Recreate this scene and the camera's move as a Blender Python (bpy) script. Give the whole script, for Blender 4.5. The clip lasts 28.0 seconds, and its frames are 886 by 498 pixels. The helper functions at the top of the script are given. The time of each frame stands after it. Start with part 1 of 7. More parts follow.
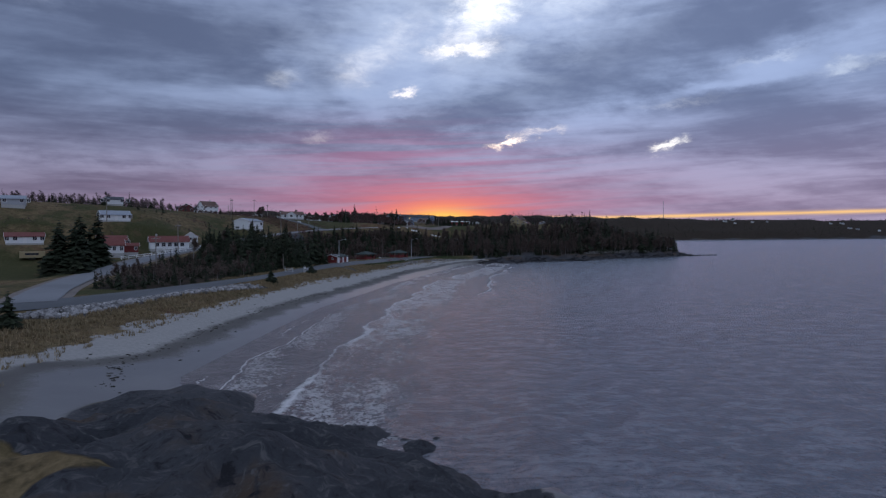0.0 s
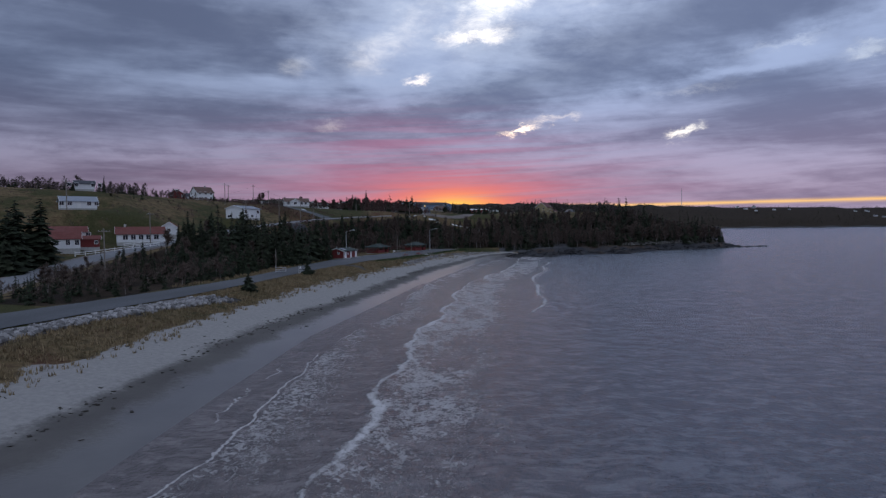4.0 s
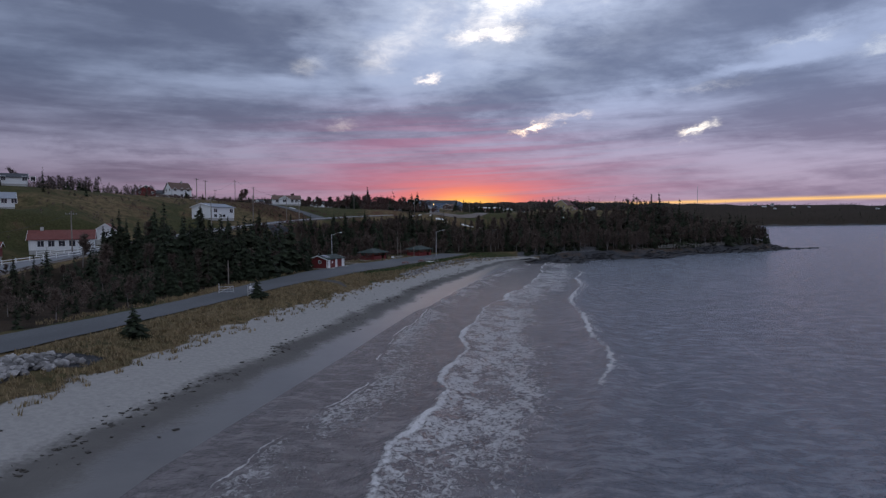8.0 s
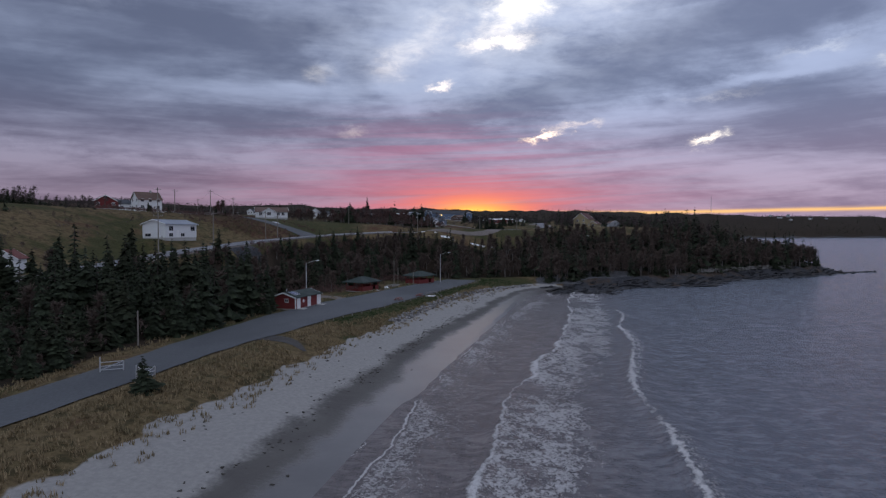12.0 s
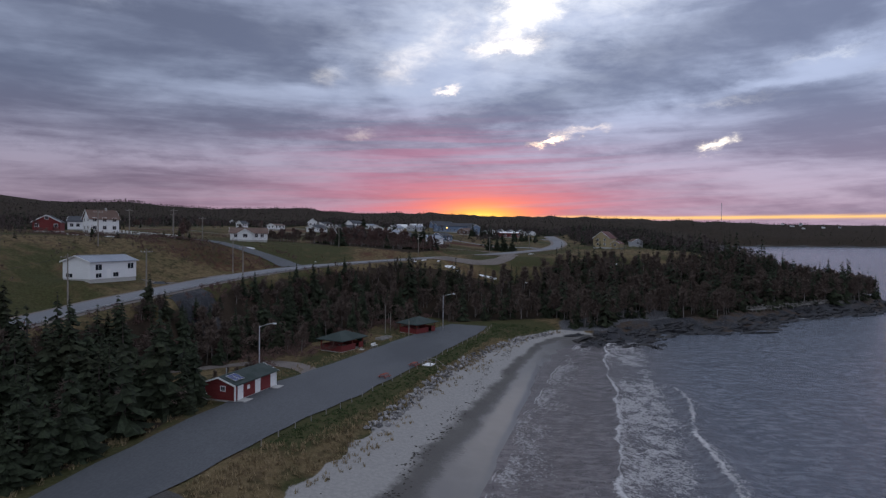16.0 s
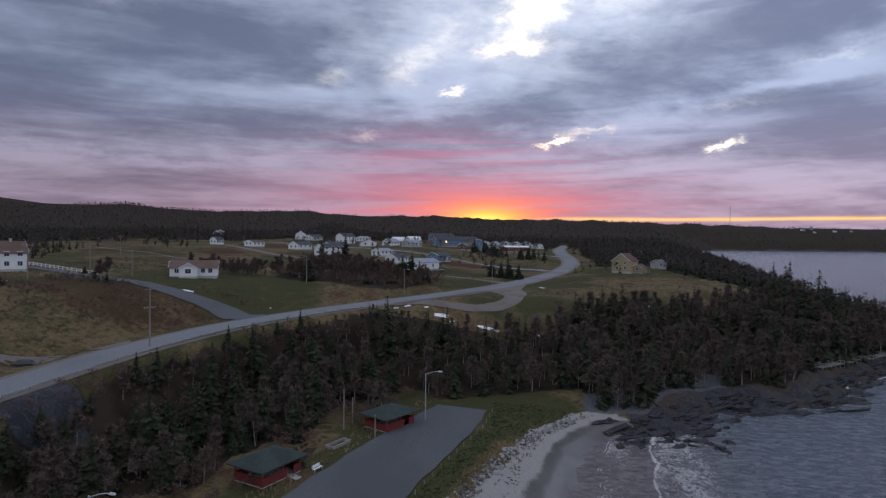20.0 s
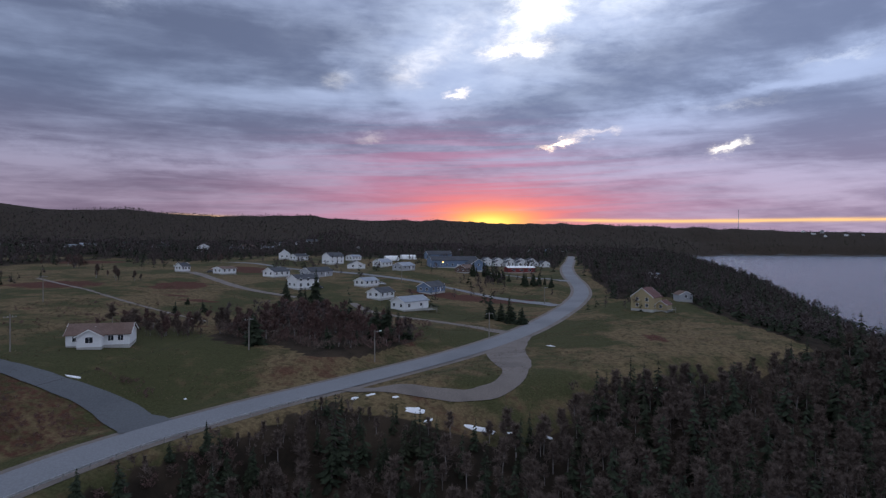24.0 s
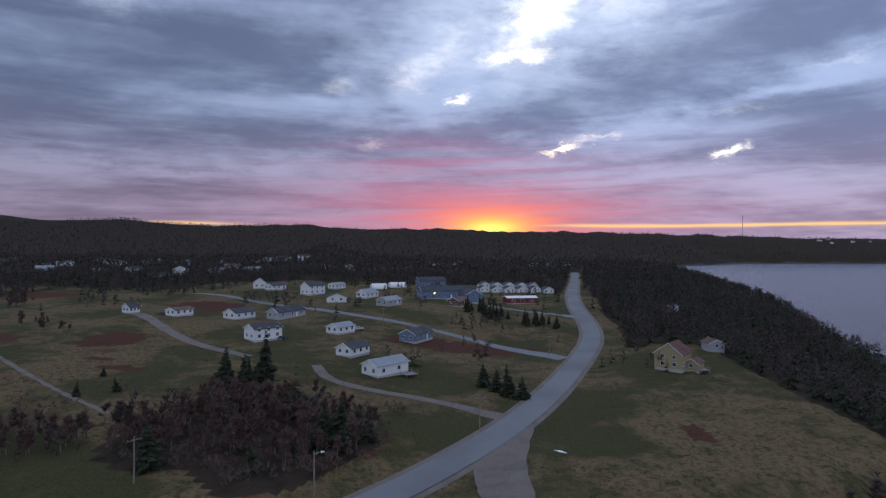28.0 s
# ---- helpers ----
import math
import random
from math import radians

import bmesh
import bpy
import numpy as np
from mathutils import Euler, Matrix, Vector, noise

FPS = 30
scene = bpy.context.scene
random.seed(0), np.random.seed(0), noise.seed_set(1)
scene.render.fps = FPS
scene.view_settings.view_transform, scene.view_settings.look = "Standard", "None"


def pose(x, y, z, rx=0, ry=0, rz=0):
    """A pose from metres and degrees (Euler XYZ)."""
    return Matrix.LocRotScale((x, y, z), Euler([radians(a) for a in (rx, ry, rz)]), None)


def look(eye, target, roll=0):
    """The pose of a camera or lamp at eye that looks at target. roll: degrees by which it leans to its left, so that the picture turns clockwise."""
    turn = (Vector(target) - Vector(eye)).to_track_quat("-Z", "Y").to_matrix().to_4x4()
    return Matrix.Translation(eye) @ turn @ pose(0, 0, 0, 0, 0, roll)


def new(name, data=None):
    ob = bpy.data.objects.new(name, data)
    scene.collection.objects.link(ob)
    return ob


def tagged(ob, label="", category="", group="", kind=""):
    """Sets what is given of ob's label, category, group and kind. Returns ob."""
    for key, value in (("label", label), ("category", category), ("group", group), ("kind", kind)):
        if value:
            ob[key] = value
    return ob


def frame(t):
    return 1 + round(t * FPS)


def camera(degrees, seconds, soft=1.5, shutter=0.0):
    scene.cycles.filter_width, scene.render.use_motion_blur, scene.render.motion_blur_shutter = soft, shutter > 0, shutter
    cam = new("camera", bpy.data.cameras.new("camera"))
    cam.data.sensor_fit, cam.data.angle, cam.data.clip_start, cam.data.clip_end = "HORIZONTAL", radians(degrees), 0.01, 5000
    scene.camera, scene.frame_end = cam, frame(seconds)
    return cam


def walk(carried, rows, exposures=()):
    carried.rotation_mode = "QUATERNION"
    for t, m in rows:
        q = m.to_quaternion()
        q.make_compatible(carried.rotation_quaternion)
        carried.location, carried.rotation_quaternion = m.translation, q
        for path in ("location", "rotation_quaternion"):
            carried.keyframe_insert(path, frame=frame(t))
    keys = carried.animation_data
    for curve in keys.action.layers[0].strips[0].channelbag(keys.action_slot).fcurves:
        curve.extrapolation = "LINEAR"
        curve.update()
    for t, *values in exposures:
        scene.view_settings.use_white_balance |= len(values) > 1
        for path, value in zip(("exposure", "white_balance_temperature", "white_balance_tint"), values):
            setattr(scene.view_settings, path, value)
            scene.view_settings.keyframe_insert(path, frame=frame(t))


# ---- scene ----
# ---- camera and its way: seconds, x, y, z, turn, tilt, lean ----
WAY = [
    (0, 0.00, 0.00, 12.70, -0.000, -0.916, -0.420),
    (1, -1.63, 9.21, 12.98, 0.436, -1.346, -0.424),
    (2, -2.87, 18.59, 13.29, 0.711, -1.663, -0.421),
    (3, -3.75, 28.18, 13.56, 0.912, -2.012, -0.421),
    (3.5, -4.16, 33.02, 13.68, 1.091, -2.035, -0.448),
    (5.5, -4.71, 53.18, 13.51, 1.665, -2.194, -0.519),
    (6, -4.63, 58.15, 13.56, 1.773, -2.227, -0.526),
    (7, -4.42, 68.05, 13.88, 2.107, -2.195, -0.571),
    (8, -4.22, 77.82, 14.52, 2.378, -2.157, -0.611),
    (9, -4.23, 87.35, 15.38, 2.640, -2.061, -0.511),
    (10, -4.39, 96.65, 16.45, 2.819, -1.899, -0.439),
    (11, -4.63, 105.67, 17.77, 3.175, -1.643, -0.376),
    (12, -4.56, 114.51, 19.22, 3.254, -1.469, -0.009),
    (12.5, -4.64, 118.79, 20.07, 3.359, -1.381, 0.115),
    (14.5, -5.98, 134.99, 24.53, 3.654, -1.245, 0.528),
    (15, -6.03, 140.10, 25.62, 3.780, -1.189, 0.578),
    (16, -6.06, 150.57, 27.86, 3.847, -1.140, 0.594),
    (17, -6.09, 161.14, 30.32, 3.919, -1.059, 0.446),
    (18, -5.71, 171.89, 32.66, 4.068, -1.052, 0.648),
    (19, -5.27, 182.64, 35.30, 4.184, -1.019, 0.726),
    (20, -4.88, 193.14, 38.19, 4.303, -1.030, 0.718),
    (21, -4.30, 203.55, 41.20, 4.412, -1.034, 0.774),
    (21.5, -3.97, 208.75, 42.72, 4.484, -1.057, 0.809),
    (23.5, -2.49, 229.40, 49.25, 4.761, -0.899, 0.671),
    (24, -2.22, 234.63, 50.82, 4.784, -0.841, 0.592),
    (25, -1.70, 245.13, 54.03, 4.786, -0.651, 0.444),
    (26, -1.29, 255.69, 57.32, 4.831, -0.488, 0.409),
    (27, -0.70, 266.41, 60.69, 4.872, -0.407, 0.362),
    (28, 0.19, 277.56, 64.54, 4.918, -0.279, 0.317),
]
cam = camera(73.53, 28.0, soft=1.3)
walk(cam, [(t, pose(x, y, z, 90 + tilt, 0, turn) @ pose(0, 0, 0, 0, 0, lean)) for t, x, y, z, turn, tilt, lean in WAY], exposures=[(0, 0.0, 6000, 8), (3, 0.0, 6150, 8), (8, 0.05, 6500, 8), (12, 0.12, 6600, 9), (17, 0.29, 6850, 8), (21, 0.32, 6750, 8), (25, 0.28, 6250, 8), (28, 0.25, 6150, 8)])

# ---- small node helpers ----


class Nodes:
    """Short hand for building a node tree."""

    def __init__(self, tree):
        self.tree = tree
        tree.nodes.clear()

    def add(self, kind, **settings):
        node = self.tree.nodes.new(kind)
        for key, value in settings.items():
            if key in ("noise_dimensions", "operation", "blend_type", "data_type", "sky_type", "sun_disc", "sun_elevation", "sun_rotation", "attribute_name", "feature", "interpolation_type", "vector_type"):
                setattr(node, key, value)
        return node

    def put(self, value, socket):
        if isinstance(value, bpy.types.NodeSocket):
            self.tree.links.new(value, socket)
        elif isinstance(value, (tuple, list)):
            socket.default_value = (*value, 1.0) if len(value) == 3 and len(socket.default_value) == 4 else tuple(value)
        else:
            socket.default_value = value

    def math(self, operation, a, b=0.0, clamp=False):
        node = self.add("ShaderNodeMath", operation=operation)
        node.use_clamp = clamp
        self.put(a, node.inputs[0])
        self.put(b, node.inputs[1])
        return node.outputs[0]

    def mul(self, a, b):
        return self.math("MULTIPLY", a, b)

    def plus(self, a, b):
        return self.math("ADD", a, b)

    def step(self, v, a, b, lo=0.0, hi=1.0):
        node = self.tree.nodes.new("ShaderNodeMapRange")
        node.interpolation_type = "SMOOTHSTEP"
        for i, value in enumerate((v, a, b, lo, hi)):
            self.put(value, node.inputs[i])
        return node.outputs[0]

    def mix(self, k, a, b, kind="MIX"):
        node = self.tree.nodes.new("ShaderNodeMix")
        node.data_type, node.blend_type = "RGBA", kind
        self.put(k, node.inputs[0])
        self.put(a, node.inputs[6])
        self.put(b, node.inputs[7])
        return node.outputs[2]

    def noise(self, vector, scale, detail=4.0, rough=0.55, distort=0.0):
        node = self.tree.nodes.new("ShaderNodeTexNoise")
        self.put(vector, node.inputs["Vector"])
        for key, value in (("Scale", scale), ("Detail", detail), ("Roughness", rough), ("Distortion", distort)):
            node.inputs[key].default_value = value
        return node.outputs[0]

    def xyz(self, x, y, z):
        node = self.tree.nodes.new("ShaderNodeCombineXYZ")
        for i, value in enumerate((x, y, z)):
            self.put(value, node.inputs[i])
        return node.outputs[0]

    def split(self, vector):
        node = self.tree.nodes.new("ShaderNodeSeparateXYZ")
        self.put(vector, node.inputs[0])
        return node.outputs[0], node.outputs[1], node.outputs[2]

    def bell(self, v, middle, width):
        """A bump of height 1 round a middle."""
        k = self.math("DIVIDE", self.math("SUBTRACT", v, middle), width)
        return self.math("POWER", 2.718, self.mul(self.mul(k, k), -1.0))


# ---- sky: a dusk ceiling of stratocumulus with the sun's glow low in the gap ahead ----
SUN_AZIMUTH, SUN_HEIGHT = radians(0.8), radians(2.5)
world = bpy.data.worlds.new("dusk_sky")
scene.world = world
world.use_nodes = True
n = Nodes(world.node_tree)
way = n.add("ShaderNodeTexCoord").outputs["Generated"]
dx, dy, dz = n.split(way)
azimuth = n.mul(n.math("ARCTAN2", dx, dy), 57.2958)
rise = n.mul(n.math("ARCSINE", dz), 57.2958)
up = n.math("MAXIMUM", dz, 0.0)
lift = n.plus(up, 0.17)
px, py = n.math("DIVIDE", dx, lift), n.math("DIVIDE", dy, lift)
# the deck's bands run from low left to high right
qx, qy = n.plus(n.mul(px, 0.90), n.mul(py, 0.42)), n.plus(n.mul(py, 0.90), n.mul(px, -0.42))
big = n.noise(n.xyz(n.mul(qx, 0.75), n.mul(qy, 1.0), 2.0), 0.95, 2.0, 0.45, 0.2)
mid = n.noise(n.xyz(n.plus(n.mul(qx, 0.8), 7.3), n.mul(qy, 1.2), 1.0), 2.6, 4.0, 0.55, 0.2)
fine = n.noise(n.xyz(px, n.mul(py, 1.15), 5.0), 7.0, 5.0, 0.6, 0.25)
cover = n.plus(n.mul(big, 0.60), n.plus(n.mul(mid, 0.54), n.mul(fine, 0.22)))
# long flat streaks low down, lumps higher up
layer = n.noise(n.xyz(n.mul(azimuth, 0.045), n.mul(n.plus(rise, n.mul(azimuth, -0.02)), 0.55), 8.0), 1.5, 6.0, 0.6, 0.6)
cover = n.plus(cover, n.mul(n.math("SUBTRACT", layer, 0.5), n.step(rise, 15.0, 4.0, 0.14, 0.85)))
shelf = n.noise(n.xyz(n.mul(azimuth, 0.032), n.mul(n.plus(rise, n.mul(azimuth, -0.03)), 0.26), 4.0), 1.7, 5.0, 0.55, 0.3)
cover = n.plus(cover, n.mul(n.math("SUBTRACT", shelf, 0.5), n.step(rise, 3.0, 10.0, 0.1, 0.55)))
# ragged directions, so that no cloud has a smooth rim
rag_a = n.noise(n.xyz(n.mul(azimuth, 0.16), n.mul(rise, 0.3), 2.0), 1.6, 7.0, 0.68)
rag_b = n.noise(n.xyz(n.mul(azimuth, 0.16), n.mul(rise, 0.3), 9.0), 1.6, 7.0, 0.68)
torn = n.noise(n.xyz(n.mul(azimuth, 0.35), n.mul(rise, 0.75), 5.0), 1.3, 7.0, 0.7, 0.6)
rag_az, rag_el = n.plus(azimuth, n.mul(n.math("SUBTRACT", rag_a, 0.5), 7.0)), n.plus(rise, n.mul(n.math("SUBTRACT", rag_b, 0.5), 3.6))
wide_a = n.plus(azimuth, n.mul(n.math("SUBTRACT", mid, 0.5), 16.0))
wide_b = n.plus(rise, n.plus(n.mul(n.math("SUBTRACT", big, 0.5), 7.0), n.mul(n.math("SUBTRACT", rag_b, 0.5), 3.5)))


def bank(az, el, wide, tall_, slope, amount):
    """A thick (negative) or thin (positive) stretch of the deck, rising towards the right by a slope."""
    b = n.math("SUBTRACT", n.math("SUBTRACT", wide_b, el), n.mul(n.math("SUBTRACT", azimuth, az), slope))
    return n.mul(n.mul(n.bell(wide_a, az, wide), n.bell(b, 0.0, tall_)), amount)


for stretch in ((-27.0, 17.5, 14.0, 3.2, -0.05, -0.20), (-37.0, 12.0, 13.0, 2.6, 0.0, -0.18), (13.0, 14.8, 15.0, 2.9, 0.20, -0.26), (27.0, 19.5, 10.0, 3.5, 0.10, -0.20), (-17.0, 10.2, 12.0, 1.3, 0.03, -0.20),
                (-1.0, 11.2, 9.0, 1.2, 0.10, -0.22), (-35.0, 8.2, 14.0, 0.9, 0.0, -0.12), (34.0, 9.0, 9.0, 1.8, 0.0, -0.14), (-33.0, 21.0, 5.0, 2.0, 0.1, 0.26), (-4.5, 16.6, 5.0, 4.0, 0.3, 0.30), (31.0, 14.6, 8.0, 1.2, 0.12, 0.18),
                (24.0, 12.2, 9.0, 0.9, 0.15, 0.24), (-12.5, 9.6, 4.0, 0.8, 0.0, 0.16), (13.0, 8.2, 9.0, 1.3, 0.05, 0.18), (-28.0, 7.0, 14.0, 0.8, 0.02, 0.16), (-15.0, 15.2, 2.4, 1.6, 0.0, 0.22), (12.0, 21.5, 9.0, 2.4, 0.25, 0.22)):
    cover = n.plus(cover, bank(*stretch))
light = n.step(cover, 0.40, 0.97)
high = n.step(rise, 1.0, 14.0)
dark_cloud = n.mix(high, (0.200, 0.155, 0.230), (0.128, 0.156, 0.256))
pale_cloud = n.mix(high, (0.365, 0.292, 0.395), (0.325, 0.385, 0.565))
cloud = n.mix(light, dark_cloud, pale_cloud)
# the deck is thicker towards the land
thick = n.step(n.plus(azimuth, n.mul(big, 14.0)), -30.0, 20.0, 0.82, 1.20)
cloud = n.mix(1.0, cloud, n.xyz(thick, thick, thick), "MULTIPLY")
# thinner, brighter deck overhead and behind
over = n.math("MAXIMUM", n.step(rise, 28.0, 55.0), n.mul(n.step(dy, 0.55, -0.2), n.step(rise, 0.0, 12.0)))
cloud = n.mix(over, cloud, n.mix(light, (0.28, 0.32, 0.43), (0.62, 0.68, 0.85)))
# a torn, luminous veil round the great gap
veil = n.mul(n.bell(n.math("SUBTRACT", azimuth, n.mul(n.math("SUBTRACT", rise, 18.0), 0.6)), 1.5, 14.0), n.bell(rise, 20.5, 6.5))
cloud = n.mix(n.mul(veil, n.step(n.plus(n.mul(fine, 0.9), n.mul(mid, 0.9)), 0.66, 1.16, 0.05, 0.62)), cloud, (0.66, 0.73, 0.90))
# the warm wash above the place where the sun went down
off = n.math("SUBTRACT", azimuth, -0.1)
streak = n.noise(n.xyz(n.mul(azimuth, 0.03), n.mul(n.plus(rise, n.mul(azimuth, -0.03)), 0.75), 3.0), 1.7, 6.0, 0.6, 0.5)
wash = n.mul(n.bell(off, -1.0, 19.0), n.bell(rise, 2.5, 3.8))
wash = n.mul(wash, n.step(streak, 0.30, 0.66, 0.35, 1.0))
cloud = n.mix(n.mul(wash, 0.80), cloud, (0.52, 0.165, 0.26))
tall = n.mul(n.mul(n.bell(n.math("SUBTRACT", off, n.mul(rise, -0.4)), 0.0, 11.0), n.bell(rise, 6.5, 3.6)), n.step(streak, 0.38, 0.62, 0.12, 1.0))
cloud = n.mix(n.mul(tall, 0.62), cloud, (0.47, 0.17, 0.28))
red = n.mul(n.bell(off, 0.0, 8.5), n.bell(rise, 2.2, 2.5))
cloud = n.mix(n.mul(red, n.step(streak, 0.30, 0.6, 0.50, 1.0)), cloud, (0.95, 0.21, 0.15))
core = n.mul(n.bell(off, 0.0, 3.6), n.bell(rise, 1.9, 1.15))
cloud = n.mix(core, cloud, (1.25, 0.55, 0.10))
heart = n.mul(n.bell(off, -0.2, 2.0), n.bell(rise, 1.7, 0.6))
cloud = n.mix(heart, cloud, (1.5, 0.95, 0.20))
# the clear yellow slit along the skyline
slit = n.mul(n.bell(n.plus(rise, n.mul(streak, 0.5)), 2.22, 0.14), n.math("MAXIMUM", n.step(azimuth, 2.0, 10.0), n.mul(0.8, n.bell(azimuth, -28.0, 4.0))))
slit = n.mul(slit, n.step(azimuth, 52.0, 34.0))
cloud = n.mix(n.mul(slit, 0.9), cloud, (1.05, 0.60, 0.22))
# breaks in the deck, where the bright upper sky shows


def gap(az, el, wide, tall_, lean, strength):
    """A ragged hole in the cloud, brightest in its middle."""
    a, b = n.math("SUBTRACT", rag_az, az), n.math("SUBTRACT", rag_el, el)
    a = n.math("SUBTRACT", a, n.mul(b, lean))
    k = n.mul(n.bell(a, 0.0, wide), n.bell(b, 0.0, tall_))
    return n.mul(n.step(n.mul(k, n.step(torn, 0.25, 0.72, 0.50, 1.15)), 0.02, 1.05 if strength > 0.6 else 1.6), strength)


holes = 0.0
for hole in ((4.6, 21.6, 3.2, 3.9, 0.70, 1.05), (2.0, 17.6, 3.2, 0.8, 2.0, 0.95), (7.0, 9.3, 1.4, 0.40, 2.6, 0.85), (20.6, 8.2, 1.2, 0.45, 1.6, 0.85), (9.6, 10.0, 2.4, 0.4, 2.5, 0.40), (-4.2, 13.7, 1.2, 0.45, 0.0, 0.75),
             (-7.0, 16.6, 3.0, 2.0, 0.8, 0.42), (-4.0, 19.0, 2.6, 2.6, 0.8, 0.34), (-15.0, 14.8, 1.6, 1.1, 0.0, 0.22), (-12.6, 9.8, 1.8, 0.5, 0.0, 0.18), (29.0, 14.8, 2.4, 0.5, 4.0, 0.26), (34.0, 13.4, 2.4, 0.6, 2.0, 0.34), (22.0, 12.0, 4.0, 0.4, 4.0, 0.14), (12.5, 22.5, 7.0, 3.0, 0.6, 0.42), (-33.5, 20.6, 2.6, 2.0, 0.5, 0.22)):
    holes = n.math("MAXIMUM", holes, gap(*hole))
holes = n.math("MINIMUM", holes, 1.0)
nishita = n.add("ShaderNodeTexSky")
nishita.sky_type, nishita.sun_disc, nishita.sun_elevation, nishita.sun_rotation = "NISHITA", False, SUN_HEIGHT, SUN_AZIMUTH
clear = n.mix(1.0, n.mix(1.0, nishita.outputs[0], (0.10, 0.10, 0.10), "MULTIPLY"), (0.95, 0.98, 1.05), "ADD")
sky = n.mix(holes, cloud, clear)
below = n.step(rise, -0.5, -2.5)
sky = n.mix(below, sky, (0.05, 0.05, 0.06))
back = n.add("ShaderNodeBackground")
n.put(sky, back.inputs[0])
back.inputs[1].default_value = 1.0
n.tree.links.new(back.outputs[0], n.add("ShaderNodeOutputWorld").inputs[0])

sun_data = bpy.data.lights.new("sun", "SUN")
sun_data.energy, sun_data.angle, sun_data.color = 0.05, radians(20), (1.0, 0.62, 0.42)
sun = new("sun", sun_data)
sun.matrix_world = look((math.sin(SUN_AZIMUTH) * 900, math.cos(SUN_AZIMUTH) * 900, 900 * math.tan(radians(4))), (0, 0, 0))

# ---- materials ----


def material(name, colour, rough=0.8, vary=0.25, size=1.0, bump=0.3, metal=0.0, coarse=None, random_tint=0.0, second=None, stretch=(1, 1, 1), spec=0.4):
    """A surface with grain at two scales: fine (size, metres) and coarse; second: the colour of its wear."""
    m = bpy.data.materials.new(name)
    m.use_nodes = True
    k = Nodes(m.node_tree)
    place = k.add("ShaderNodeNewGeometry").outputs["Position"]
    scaled = k.add("ShaderNodeVectorMath", operation="MULTIPLY")
    k.put(place, scaled.inputs[0])
    scaled.inputs[1].default_value = stretch
    place = scaled.outputs[0]
    a = k.noise(place, 1.0 / size, 6.0, 0.6)
    b = k.noise(place, 1.0 / (coarse or size * 9), 3.0, 0.5)
    low = tuple(c * (1 - vary) for c in colour)
    high_ = tuple(min(1, c * (1 + vary)) for c in colour)
    tone = k.mix(k.step(a, 0.3, 0.7), low, high_)
    tone = k.mix(k.mul(k.step(b, 0.48, 0.68), 0.55), tone, second or tuple(c * (1 - 0.8 * vary) for c in colour))
    if random_tint:
        info = k.add("ShaderNodeObjectInfo").outputs["Random"]
        isle = k.tree.nodes.new("ShaderNodeNewGeometry").outputs["Random Per Island"]
        tone = k.mix(1.0, tone, k.mix(k.math("FRACT", k.plus(info, isle)), tuple([1 - random_tint] * 3), tuple([1 + random_tint] * 3)), "MULTIPLY")
    s = k.add("ShaderNodeBsdfPrincipled")
    k.put(tone, s.inputs["Base Color"])
    k.put(k.step(b, 0.3, 0.7, max(0.02, rough - 0.12), min(1, rough + 0.1)), s.inputs["Roughness"])
    s.inputs["Metallic"].default_value = metal
    s.inputs["Specular IOR Level"].default_value = spec
    if bump:
        r = k.add("ShaderNodeBump")
        r.inputs["Strength"].default_value, r.inputs["Distance"].default_value = bump, size * 0.4
        k.put(a, r.inputs["Height"])
        k.tree.links.new(r.outputs[0], s.inputs["Normal"])
    k.tree.links.new(s.outputs[0], k.add("ShaderNodeOutputMaterial").inputs[0])
    return m


def glowing(name, colour, strength):
    m = bpy.data.materials.new(name)
    m.use_nodes = True
    k = Nodes(m.node_tree)
    e = k.add("ShaderNodeEmission")
    k.put(colour, e.inputs[0])
    e.inputs[1].default_value = strength
    k.tree.links.new(e.outputs[0], k.add("ShaderNodeOutputMaterial").inputs[0])
    return m


WHITE = material("white_siding", (0.72, 0.74, 0.76), 0.6, 0.06, 0.5, 0.05, stretch=(1, 1, 6))
TRIM = material("white_trim", (0.78, 0.79, 0.80), 0.5, 0.05, 0.4, 0.0)
CREAM = material("cream_siding", (0.34, 0.28, 0.16), 0.7, 0.08, 0.5, 0.05, stretch=(1, 1, 6))
BLUE = material("blue_grey_siding", (0.14, 0.20, 0.30), 0.7, 0.08, 0.5, 0.05, stretch=(1, 1, 6))
GREYSIDE = material("grey_siding", (0.36, 0.38, 0.42), 0.7, 0.08, 0.5, 0.05, stretch=(1, 1, 6))
REDWALL = material("red_clapboard", (0.165, 0.026, 0.026), 0.7, 0.15, 0.5, 0.1, stretch=(1, 1, 6))
ROSEROOF = material("faded_rose_shingles", (0.120, 0.058, 0.054), 0.85, 0.2, 0.4, 0.3)
REDROOF = material("red_shingles", (0.15, 0.048, 0.042), 0.85, 0.2, 0.4, 0.3)
DARKROOF = material("charcoal_shingles", (0.055, 0.060, 0.072), 0.85, 0.2, 0.4, 0.3)
BROWNROOF = material("brown_shingles", (0.13, 0.085, 0.070), 0.85, 0.2, 0.4, 0.3)
PALEROOF = material("pale_grey_shingles", (0.26, 0.29, 0.34), 0.8, 0.12, 0.4, 0.2)
GREENROOF = material("green_shingles", (0.030, 0.045, 0.042), 0.85, 0.2, 0.3, 0.3)
CONCRETE = material("concrete", (0.42, 0.42, 0.41), 0.9, 0.15, 0.3, 0.3)
GLASS = material("window_glass", (0.02, 0.025, 0.035), 0.08, 0.2, 1.0, 0.0, spec=0.6)
